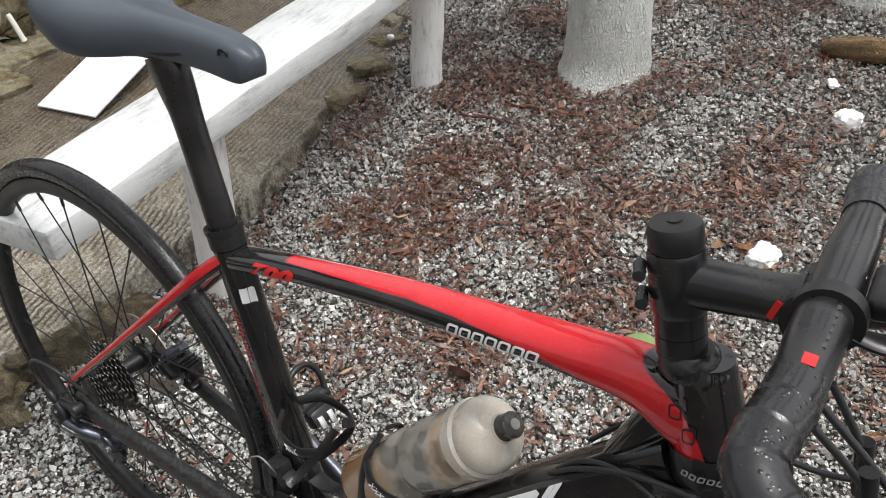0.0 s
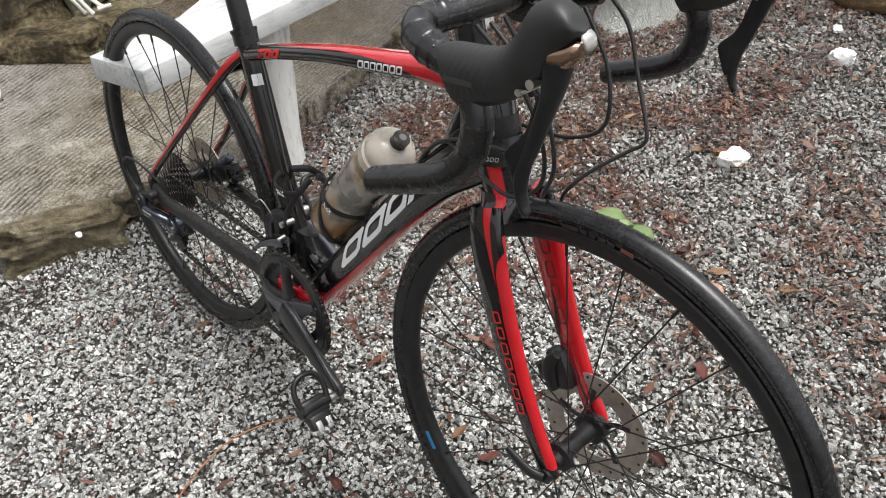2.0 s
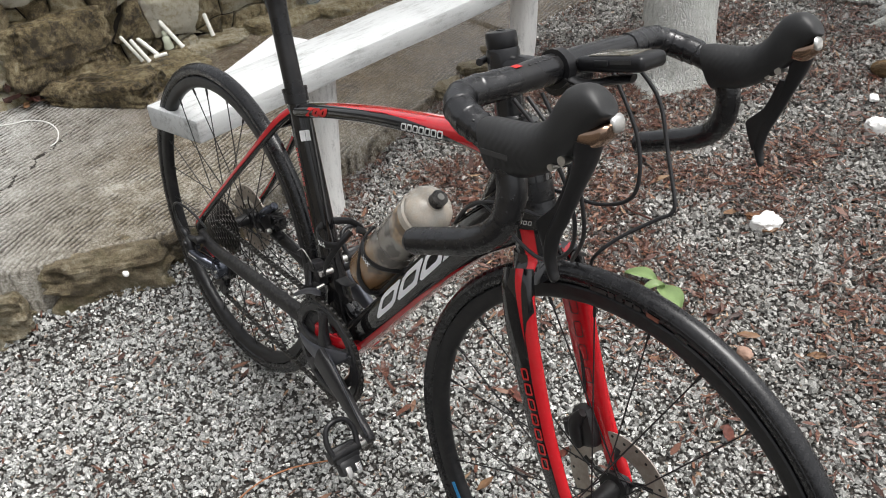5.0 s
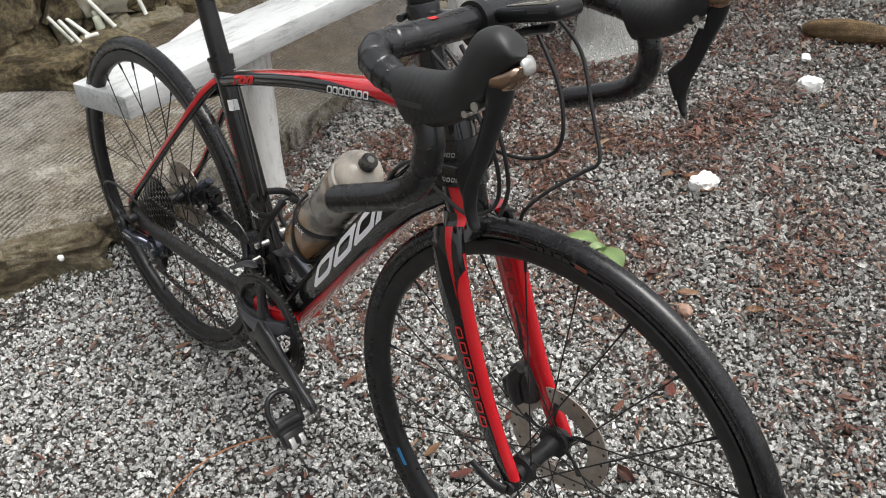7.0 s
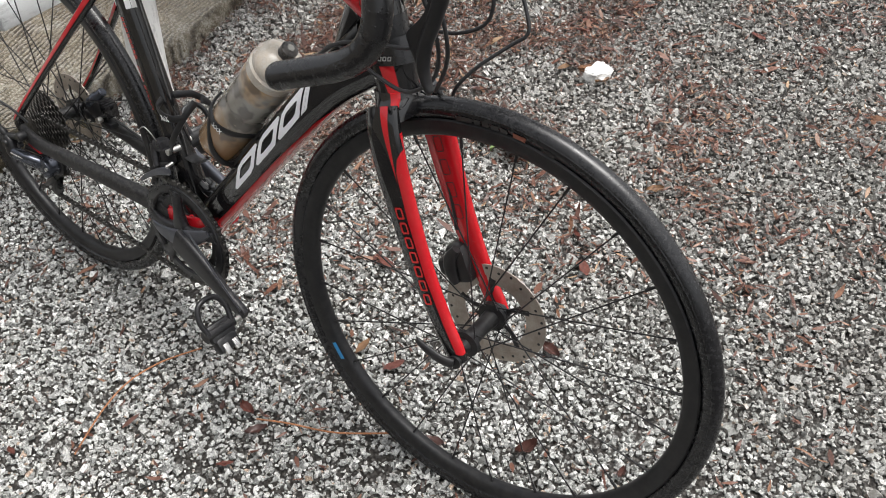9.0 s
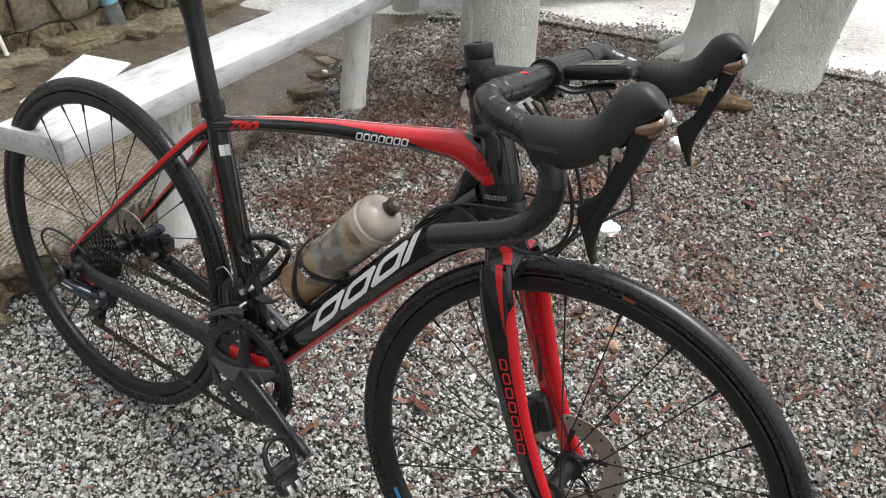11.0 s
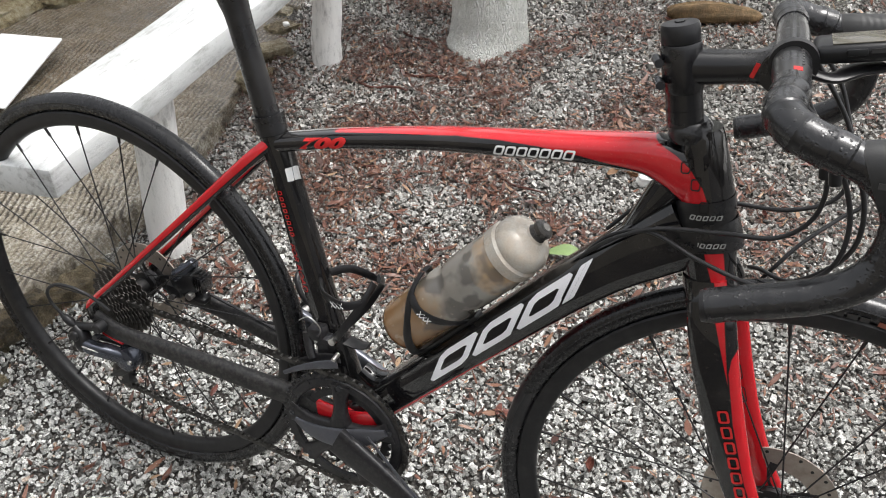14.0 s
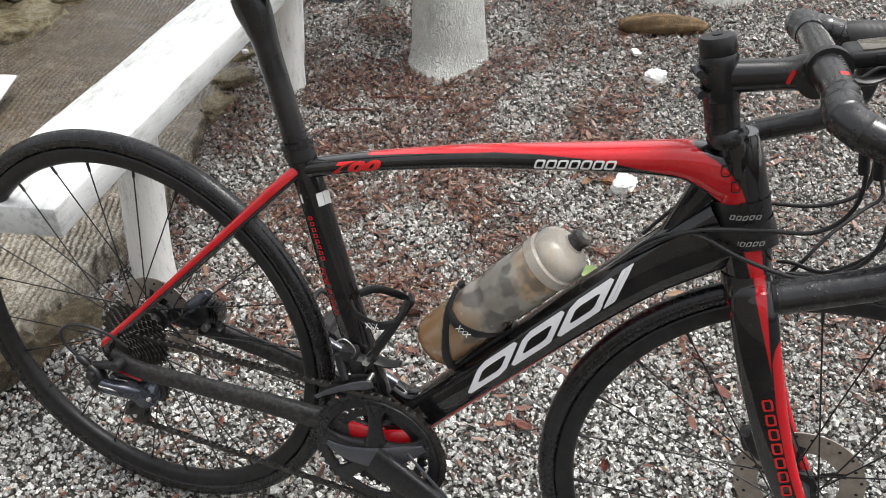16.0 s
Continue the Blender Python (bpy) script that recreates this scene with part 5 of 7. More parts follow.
def soil_material(name="dark gritty soil under gravel", lift=1.0, grain=120):
    m, nt, b = nodes_of(name)
    pos = place_of(nt)
    v = nt.nodes.new("ShaderNodeTexVoronoi")
    v.inputs["Scale"].default_value = grain
    nt.links.new(pos, v.inputs["Vector"])
    sepc = nt.nodes.new("ShaderNodeSeparateColor")
    nt.links.new(v.outputs["Color"], sepc.inputs[0])
    tone = ramp(nt, sepc.outputs[0], [(k, tuple(v * lift for v in c)) for k, c in ((0.0, (0.03, 0.027, 0.024)), (0.5, (0.08, 0.074, 0.066)), (0.9, (0.17, 0.16, 0.15)), (1.0, (0.26, 0.25, 0.235)))])
    deep = ramp(nt, v.outputs["Distance"], [(0.18, (0, 0, 0)), (0.5, (1, 1, 1))])
    tone = blend(nt, deep, tone, (0.018, 0.015, 0.012))
    nt.links.new(tone, b.inputs["Base Color"])
    b.inputs["Roughness"].default_value = 0.6
    bump_to(nt, b, calc(nt, "SUBTRACT", 1.0, v.outputs["Distance"]), 0.8, 0.008)
    return m


def leaf_material():
    m, nt, b = nodes_of("wet dead leaves and twigs")
    isl = nt.nodes.new("ShaderNodeNewGeometry").outputs["Random Per Island"]
    tone = ramp(nt, isl, [(0.0, (0.035, 0.014, 0.009)), (0.40, (0.090, 0.034, 0.021)), (0.75, (0.125, 0.052, 0.031)), (0.94, (0.17, 0.085, 0.048)), (1.0, (0.30, 0.20, 0.12))])
    nt.links.new(tone, b.inputs["Base Color"])
    nt.links.new(calc(nt, "MULTIPLY_ADD", noise_of(nt, place_of(nt), 0.01, 3), 0.4, 0.25), b.inputs["Roughness"])
    bump_to(nt, b, noise_of(nt, place_of(nt), 0.003, 3), 0.4, 0.001)
    return m


def slab_material():
    m, nt, b = nodes_of("wet combed concrete")
    pos = place_of(nt)
    big, mid, fine = noise_of(nt, pos, 0.55, 6, 0.62), noise_of(nt, pos, 0.05, 6, 0.7), noise_of(nt, pos, 0.006, 4, 0.7)
    f = calc(nt, "ADD", calc(nt, "MULTIPLY", big, 0.34), calc(nt, "ADD", calc(nt, "MULTIPLY", mid, 0.28), calc(nt, "MULTIPLY", fine, 0.38)))
    tone = ramp(nt, f, [(0.39, (0.105, 0.086, 0.055)), (0.46, (0.24, 0.208, 0.155)), (0.53, (0.38, 0.345, 0.28)), (0.61, (0.62, 0.60, 0.55))])
    sep = nt.nodes.new("ShaderNodeSeparateXYZ")
    nt.links.new(pos, sep.inputs[0])
    x, y = sep.outputs[0], sep.outputs[1]
    lin = lambda p, q: calc(nt, "ADD", calc(nt, "MULTIPLY", x, p), calc(nt, "MULTIPLY", y, q))
    ph = calc(nt, "ADD", calc(nt, "MULTIPLY_ADD", calc(nt, "MULTIPLY", y, y), -0.104, lin(0.90, 0.43)), calc(nt, "MULTIPLY", calc(nt, "SINE", lin(2.6, 1.9)), 0.035))
    ph = calc(nt, "ADD", ph, calc(nt, "MULTIPLY", calc(nt, "SINE", lin(-5.0, 9.0)), 0.010))
    ph = calc(nt, "ADD", ph, calc(nt, "MULTIPLY_ADD", mid, 0.030, -0.015))
    g = calc(nt, "MULTIPLY_ADD", calc(nt, "SINE", calc(nt, "MULTIPLY", ph, 2 * math.pi / 0.0150)), 0.5, 0.5)
    near_wall = nt.nodes.new("ShaderNodeMapRange")
    near_wall.inputs["From Min"].default_value, near_wall.inputs["From Max"].default_value = -0.72, -1.12
    nt.links.new(calc(nt, "MULTIPLY_ADD", big, 0.5, calc(nt, "SUBTRACT", calc(nt, "MULTIPLY_ADD", y, -0.45, x), 0.25)), near_wall.inputs["Value"])
    tone = blend(nt, calc(nt, "MULTIPLY", near_wall.outputs[0], 0.74), tone, (0.110, 0.076, 0.042))
    # paler towards the ramp's near left: its wet sky sheen put into the colour
    washed = nt.nodes.new("ShaderNodeMapRange")
    washed.inputs["From Min"].default_value, washed.inputs["From Max"].default_value = 0.40, 1.05
    nt.links.new(calc(nt, "MULTIPLY_ADD", big, 0.5, calc(nt, "SUBTRACT", calc(nt, "MULTIPLY", x, -0.62), calc(nt, "MULTIPLY_ADD", y, 0.9, 0.25))), washed.inputs["Value"])
    tone = blend(nt, calc(nt, "MULTIPLY", washed.outputs[0], calc(nt, "MULTIPLY_ADD", fine, 1.3, 0.22)), tone, (0.50, 0.50, 0.475))
    # darker brown along the comb grooves, broken up by noise
    groove_tone = calc(nt, "MULTIPLY", calc(nt, "POWER", calc(nt, "MULTIPLY", g, calc(nt, "MULTIPLY_ADD", fine, 1.2, 0.55)), 1.5), ramp(nt, noise_of(nt, pos, 0.09, 5, 0.7), [(0.38, (0.05, 0.05, 0.05)), (0.60, (1, 1, 1))]))
    tone = blend(nt, calc(nt, "MULTIPLY", groove_tone, 0.95), tone, (0.050, 0.039, 0.026))
    # a crack that wanders across the ramp
    off = calc(nt, "ABSOLUTE", calc(nt, "ADD", calc(nt, "ADD", lin(0.79, 0.61), 0.925), calc(nt, "MULTIPLY_ADD", noise_of(nt, pos, 0.06, 4, 0.6), 0.10, -0.05)))
    tone = blend(nt, calc(nt, "MULTIPLY", calc(nt, "LESS_THAN", off, 0.0035), calc(nt, "LESS_THAN", y, 0.0)), tone, (0.03, 0.025, 0.02))
    nt.links.new(tone, b.inputs["Base Color"])
    nt.links.new(ramp(nt, calc(nt, "MULTIPLY_ADD", fine, 0.5, calc(nt, "MULTIPLY", mid, 0.5)), [(0.40, (0.06,) * 3), (0.60, (0.45,) * 3)]), b.inputs["Roughness"])
    b.inputs["Coat Weight"].default_value = 0.35
    b.inputs["Coat Roughness"].default_value = 0.12
    bump_to(nt, b, calc(nt, "MULTIPLY_ADD", mid, 0.4, calc(nt, "MULTIPLY", fine, 0.8)), 1.0, 0.012)
    return m


def pale_concrete():
    m, nt, b = nodes_of("pale wet concrete")
    pos = place_of(nt)
    f = calc(nt, "MULTIPLY_ADD", noise_of(nt, pos, 0.5, 6, 0.6), 0.6, calc(nt, "MULTIPLY", noise_of(nt, pos, 0.02, 4), 0.4))
    nt.links.new(ramp(nt, f, [(0.34, (0.22, 0.21, 0.19)), (0.45, (0.42, 0.41, 0.385)), (0.53, (0.60, 0.59, 0.57)), (0.64, (0.72, 0.71, 0.69))]), b.inputs["Base Color"])
    nt.links.new(calc(nt, "MULTIPLY_ADD", f, 0.6, 0.10), b.inputs["Roughness"])
    bump_to(nt, b, f, 0.5, 0.01)
    return m


def whitewash(name, base=(0.80, 0.80, 0.78), grain_dir=None, dirt_amount=0.35, depth=0.004, crack=0.0):
    """Brushed white lime or paint with cracks, drips and grime."""
    m, nt, b = nodes_of(name)
    co = coords(nt)
    mp = nt.nodes.new("ShaderNodeMapping")
    mp.inputs["Scale"].default_value = grain_dir or (1, 1, 1)
    nt.links.new(co, mp.inputs["Vector"])
    brush, big, fine = noise_of(nt, mp.outputs[0], 0.012, 6, 0.7), noise_of(nt, co, 0.16, 5, 0.6), noise_of(nt, co, 0.004, 3)
    f = calc(nt, "ADD", calc(nt, "MULTIPLY", brush, 0.5), calc(nt, "ADD", calc(nt, "MULTIPLY", big, 0.35), calc(nt, "MULTIPLY", fine, 0.15)))
    tone = ramp(nt, f, [(0.38, tuple(v * 0.58 for v in base)), (0.50, base), (0.7, tuple(min(1, v * 1.08) for v in base))])
    grime = ramp(nt, calc(nt, "MULTIPLY_ADD", brush, 0.6, calc(nt, "MULTIPLY", big, 0.4)), [(0.30 + crack, (1, 1, 1)), (0.43 + crack * 0.5, (0, 0, 0))])
    tone = blend(nt, calc(nt, "MULTIPLY", grime, dirt_amount), tone, (0.26, 0.235, 0.19))
    nt.links.new(tone, b.inputs["Base Color"])
    nt.links.new(calc(nt, "MULTIPLY_ADD", big, 0.3, 0.38), b.inputs["Roughness"])
    bump_to(nt, b, f, 0.9, depth)
    return m


def cracked_lime():
    """Lime coat over bark: pale, streaked, with fine dark upright cracks and bare spots."""
    m, nt, b = nodes_of("limewashed bark")
    co = coords(nt)
    mp = nt.nodes.new("ShaderNodeMapping")
    mp.inputs["Scale"].default_value = (1, 1, 0.42)
    nt.links.new(co, mp.inputs["Vector"])
    warp = nt.nodes.new("ShaderNodeVectorMath")
    warp.operation = "MULTIPLY_ADD"
    wob = nt.nodes.new("ShaderNodeTexNoise")
    wob.inputs["Scale"].default_value = 30
    nt.links.new(mp.outputs[0], wob.inputs["Vector"])
    nt.links.new(wob.outputs["Color"], warp.inputs[0])
    warp.inputs[1].default_value = (0.022, 0.022, 0.022)
    nt.links.new(mp.outputs[0], warp.inputs[2])
    net = nt.nodes.new("ShaderNodeTexVoronoi")
    net.feature = "DISTANCE_TO_EDGE"
    net.inputs["Scale"].default_value = 110
    nt.links.new(warp.outputs[0], net.inputs["Vector"])
    big, mid, fine = noise_of(nt, co, 0.14, 5, 0.6), noise_of(nt, mp.outputs[0], 0.02, 6, 0.7), noise_of(nt, co, 0.003, 3)
    crack = calc(nt, "MULTIPLY", ramp(nt, net.outputs["Distance"], [(0.0, (1, 1, 1)), (0.22, (0, 0, 0))]), ramp(nt, mid, [(0.42, (0.0,) * 3), (0.60, (1, 1, 1))]))
    f = calc(nt, "ADD", calc(nt, "MULTIPLY", mid, 0.55), calc(nt, "ADD", calc(nt, "MULTIPLY", big, 0.30), calc(nt, "MULTIPLY", fine, 0.15)))
    tone = ramp(nt, f, [(0.38, (0.33, 0.335, 0.30)), (0.47, (0.55, 0.56, 0.525)), (0.58, (0.70, 0.705, 0.68))])
    tone = blend(nt, calc(nt, "MULTIPLY", crack, 0.30), tone, (0.20, 0.185, 0.145))
    bare = ramp(nt, noise_of(nt, mp.outputs[0], 0.035, 5, 0.7), [(0.66, (0, 0, 0)), (0.70, (1, 1, 1))])
    tone = blend(nt, calc(nt, "MULTIPLY", bare, 0.65), tone, (0.22, 0.20, 0.155))
    nt.links.new(tone, b.inputs["Base Color"])
    b.inputs["Roughness"].default_value = 0.6
    bump_to(nt, b, calc(nt, "SUBTRACT", calc(nt, "MULTIPLY", f, 1.4), calc(nt, "MULTIPLY", crack, 0.30)), 1.0, 0.015)
    return m


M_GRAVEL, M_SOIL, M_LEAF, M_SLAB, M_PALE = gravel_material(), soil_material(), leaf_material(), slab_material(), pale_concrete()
M_BENCH = whitewash("white painted bench concrete", (0.53, 0.545, 0.54), (1, 0.18, 1), 0.6)
M_POST = whitewash("white painted round post", (0.78, 0.78, 0.76), (1, 1, 0.25), 0.45)
M_BARK = cracked_lime()
M_WALL = stone_material("brown and grey rubble stone", [(0.29, (0.045, 0.034, 0.018)), (0.38, (0.17, 0.128, 0.064)), (0.46, (0.31, 0.250, 0.138)), (0.55, (0.44, 0.385, 0.255)), (0.68, (0.60, 0.57, 0.47))], 0.085, 0.22, (0.13, 0.10, 0.035), 0.22)
M_MORTAR = stone_material("dark earthy joint", [(0.3, (0.025, 0.02, 0.016)), (0.7, (0.085, 0.066, 0.048))], 0.10, 0.5)
M_EDGE = stone_material("mossy brown edging stone", [(0.27, (0.055, 0.044, 0.028)), (0.42, (0.17, 0.132, 0.078)), (0.54, (0.31, 0.255, 0.16)), (0.68, (0.50, 0.45, 0.34))], 0.09, 0.30, (0.085, 0.080, 0.028), 0.42)

# ---- ground ----
SLOPE = 0.1242
# the edge between slab and gravel, as (y, x)
EDGE_Y = [-1.6, -0.80, -0.52, -0.40, -0.26, -0.13, -0.03, 0.20, 0.55, 0.80, 1.00, 1.38, 1.50, 1.75, 1.95, 2.15, 2.6]
EDGE_X = [-1.14, -0.82, -0.62, -0.52, -0.48, -0.44, -0.41, -0.405, -0.425, -0.49, -0.57, -0.64, -0.68, -0.66, -0.60, -0.52, -0.50]


def rim_y(x):
    """Where the pale yard begins."""
    return np.interp(x, [-3, -1.2, -0.8, -0.65, -0.26, 0.04, 0.3, 1.2, 3], [1.45, 1.62, 1.84, 1.96, 2.18, 2.22, 2.26, 2.36, 2.5])


def edge_x(y):
    return float(np.interp(y, EDGE_Y, EDGE_X))


def lump(x, y):
    return 0.010 * noise.noise(Vector((x * 2.3, y * 2.3, 1.7))) + 0.005 * noise.noise(Vector((x * 7.1, y * 7.1, 4.2)))


def ground_z(x, y):
    base = SLOPE * y if y < 2.15 else SLOPE * 2.15 + 0.02 * (y - 2.15)
    base -= 0.05 * min(1.0, max(0.0, y - float(rim_y(x))) / 0.15)
    return base + 0.004 + 0.031 * math.exp(-((y + 0.10) / 0.45) ** 2) * math.exp(-(max(0, abs(x - 0.5) - 0.8) / 0.5) ** 2) + 0.045 * math.exp(-(max(0.0, x - edge_x(y)) / 0.10) ** 2) * math.exp(-(max(0.0, abs(y + 0.15) - 0.35) / 0.2) ** 2) + lump(x, y) * (1.0 if math.hypot(x - 0.5, y + 0.05) > 0.7 else 0.35)


def build_ground():
    xs = np.concatenate([np.linspace(-40, -3, 10), np.arange(-2.6, 3.2, 0.06), np.linspace(3.6, 40, 10)])
    ys = np.concatenate([np.linspace(-40, -3, 10), np.arange(-2.6, 4.2, 0.06), np.linspace(4.8, 60, 12)])
    V = [Vector((x, y, max(ground_z(float(x), float(y)), -1.5) if y > -3 else SLOPE * -3)) for y in ys for x in xs]
    nx = len(xs)
    F = [(j * nx + i, j * nx + i + 1, (j + 1) * nx + i + 1, (j + 1) * nx + i) for j in range(len(ys) - 1) for i in range(nx - 1)]
    tagged(part("ground", (V, F), M_SOIL, None, angle=90), "gritty ground beneath loose gravel", "ground", kind="structure")


build_ground()
def slab_z(x, y):
    z = 0.148 + 0.035 * (-0.4 - x) + 0.012 * max(0, y)
    return max(z, SLOPE * min(y, 2.15) + 0.014 if y > 1.45 else SLOPE * y - 0.012)


def build_slab():
    """Concrete ramp with combed grooves that run slightly bent along the wall."""
    step = 0.008
    ys = np.arange(-1.6, 2.30, step)
    n = 360
    V, F = [], []
    for y in ys:
        y = float(y)
        xe = edge_x(y) + 0.012 * noise.noise(Vector((y * 9, 0, 3)))
        for k in range(n):
            x = xe + (-1.40 - xe) * (k / 329) if k < 330 else -1.40 - 1.4 * (k - 329) / 30
            warp = 0.035 * math.sin(2.6 * x + 1.9 * y) + 0.010 * math.sin(9 * y - 5 * x)
            g = 0.5 + 0.5 * math.sin((x * 0.90 + y * 0.43 - 0.104 * y * y + warp) * 2 * math.pi / 0.0150)
            amp = 0.0036 * max(0.30, min(1.0, 0.8 + 1.1 * noise.noise(Vector((x * 2.5, y * 2.5, 5)))))
            z = slab_z(x, y) - amp * g ** 3 + 0.004 * noise.noise(Vector((x * 5, y * 5, 7))) + 0.0012 * noise.noise(Vector((x * 60, y * 60, 7)))
            if k < 4:
                z -= (0.012, 0.005, 0.002, 0.0005)[k]
            V.append(Vector((x, y, z)))
        V.append(Vector((xe + 0.010, y, slab_z(xe, y) - 0.20)))
    m = n + 1
    for j in range(len(ys) - 1):
        for k in range(n - 1):
            F.append((j * m + k, j * m + k + 1, (j + 1) * m + k + 1, (j + 1) * m + k))
        F.append((j * m + n, j * m, (j + 1) * m, (j + 1) * m + n))
    tagged(part("pavement", (V, F), M_SLAB, None, angle=60), "wet grey-brown concrete ramp with combed grooves", "pavement", kind="structure")
    # pale yard beyond the trees
    V, F = [], []
    xs = np.concatenate([[-60, -20, -6], np.arange(-3.2, 3.3, 0.05), [6, 20, 60]])
    ys = np.concatenate([np.arange(2.05, 4.4, 0.05), [5, 8, 15, 30, 80]])
    for y in ys:
        for x in xs:
            x, y2 = float(x), float(y)
            y2 = float(rim_y(x)) + (0.06 * noise.noise(Vector((x * 4, 0, 0))) + 0.03 * noise.noise(Vector((x * 15, 3, 0)))) * max(0.0, 1.0 - (y2 - 2.05) * 3.0) + (y2 - 2.05)
            z = SLOPE * min(y2, 2.15) + 0.02 * max(0, min(y2, 6) - 2.15) + 0.018 + 0.010 * noise.noise(Vector((x * 2, y2 * 2, 3))) - (0.03 if y == ys[0] else 0)
            V.append(Vector((x, y2, z)))
    nx = len(xs)
    F = [(j * nx + i, j * nx + i + 1, (j + 1) * nx + i + 1, (j + 1) * nx + i) for j in range(len(ys) - 1) for i in range(nx - 1)]
    tagged(part("yard", (V, F), M_PALE, None, angle=90), "pale wet concrete yard behind the trees", "pavement", kind="structure")


build_slab()


def build_far_bed():
    """Grey gravel ground on the other side of the far bench."""
    V, F = [], []
    e, nrm = Vector((0.615, 0.788, 0)), Vector((-0.788, 0.615, 0))
    p = Vector((-0.655, 1.86, 0))
    n, m = 60, 30
    for j in range(m):
        for i in range(n):
            q = p + e * (0.75 + 7.0 * i / (n - 1)) + nrm * (0.50 + 6.0 * (j / (m - 1)) ** 2)
            V.append(Vector((q.x, q.y, SLOPE * 2.15 + 0.02 * max(0, min(q.y, 6) - 2.15) + 0.034 + 0.012 * noise.noise(q * 2.4) - (0.05 if j == 0 else 0))))
    F = [(j * n + i, j * n + i + 1, (j + 1) * n + i + 1, (j + 1) * n + i) for j in range(m - 1) for i in range(n - 1)]
    tagged(part("ground_far", (V, F), soil_material("pale grey far gravel", 2.6, 60), None, angle=90), "grey gravel ground beyond the far bench", "ground", kind="structure")


build_far_bed()


# ---- loose stones as one mass ----
def base_shapes(count, rng, flat):
    """Angular chips: boxes with every corner pushed by chance."""
    v = np.array([(x, y, z) for z in (-1, 1) for y in (-1, 1) for x in (-1, 1)], float) * 0.66
    f = np.array([(0, 2, 3, 1), (4, 5, 7, 6), (0, 1, 5, 4), (2, 6, 7, 3), (0, 4, 6, 2), (1, 3, 7, 5)])
    return [(v * rng.uniform(0.42, 1.30, (8, 3))) * np.array([1.0, rng.uniform(0.6, 1.0), rng.uniform(*flat)]) for _ in range(count)], f


def scatter(name, shapes, faces, px, py, pz, size, rng, material, label, category, lie=0.35, smooth=False):
    n, k, nf = len(px), len(shapes[0]), len(faces)
    S = np.stack(shapes)[rng.integers(0, len(shapes), n)] * size[:, None, None]
    a, bx, by = rng.uniform(0, 2 * np.pi, n), rng.normal(0, lie, n), rng.normal(0, lie, n)
    c, s = np.cos(bx)[:, None], np.sin(bx)[:, None]
    y, z = S[..., 1] * c - S[..., 2] * s, S[..., 1] * s + S[..., 2] * c
    c, s = np.cos(by)[:, None], np.sin(by)[:, None]
    x, z = S[..., 0] * c + z * s, -S[..., 0] * s + z * c
    c, s = np.cos(a)[:, None], np.sin(a)[:, None]
    x, y = x * c - y * s, x * s + y * c
    V = np.stack([x + px[:, None], y + py[:, None], z + pz[:, None]], -1).reshape(-1, 3)
    F = (faces[None] + (np.arange(n) * k)[:, None, None]).reshape(-1)
    me = bpy.data.meshes.new(name)
    w = faces.shape[1]
    me.vertices.add(len(V))
    me.vertices.foreach_set("co", V.ravel().astype(np.float32))
    me.loops.add(len(F))
    me.loops.foreach_set("vertex_index", F.astype(np.int32))
    me.polygons.add(n * nf)
    me.polygons.foreach_set("loop_start", np.arange(0, len(F), w, dtype=np.int32))
    me.update(calc_edges=True)
    if smooth:
        me.shade_smooth()
        me.set_sharp_from_angle(angle=radians(66))
    else:
        me.shade_flat()
    me.materials.append(material)
    return tagged(new(name, me), label, category, kind="stuff")


def heights(px, py):
    return np.array([ground_z(float(x), float(y)) for x, y in zip(px, py)])


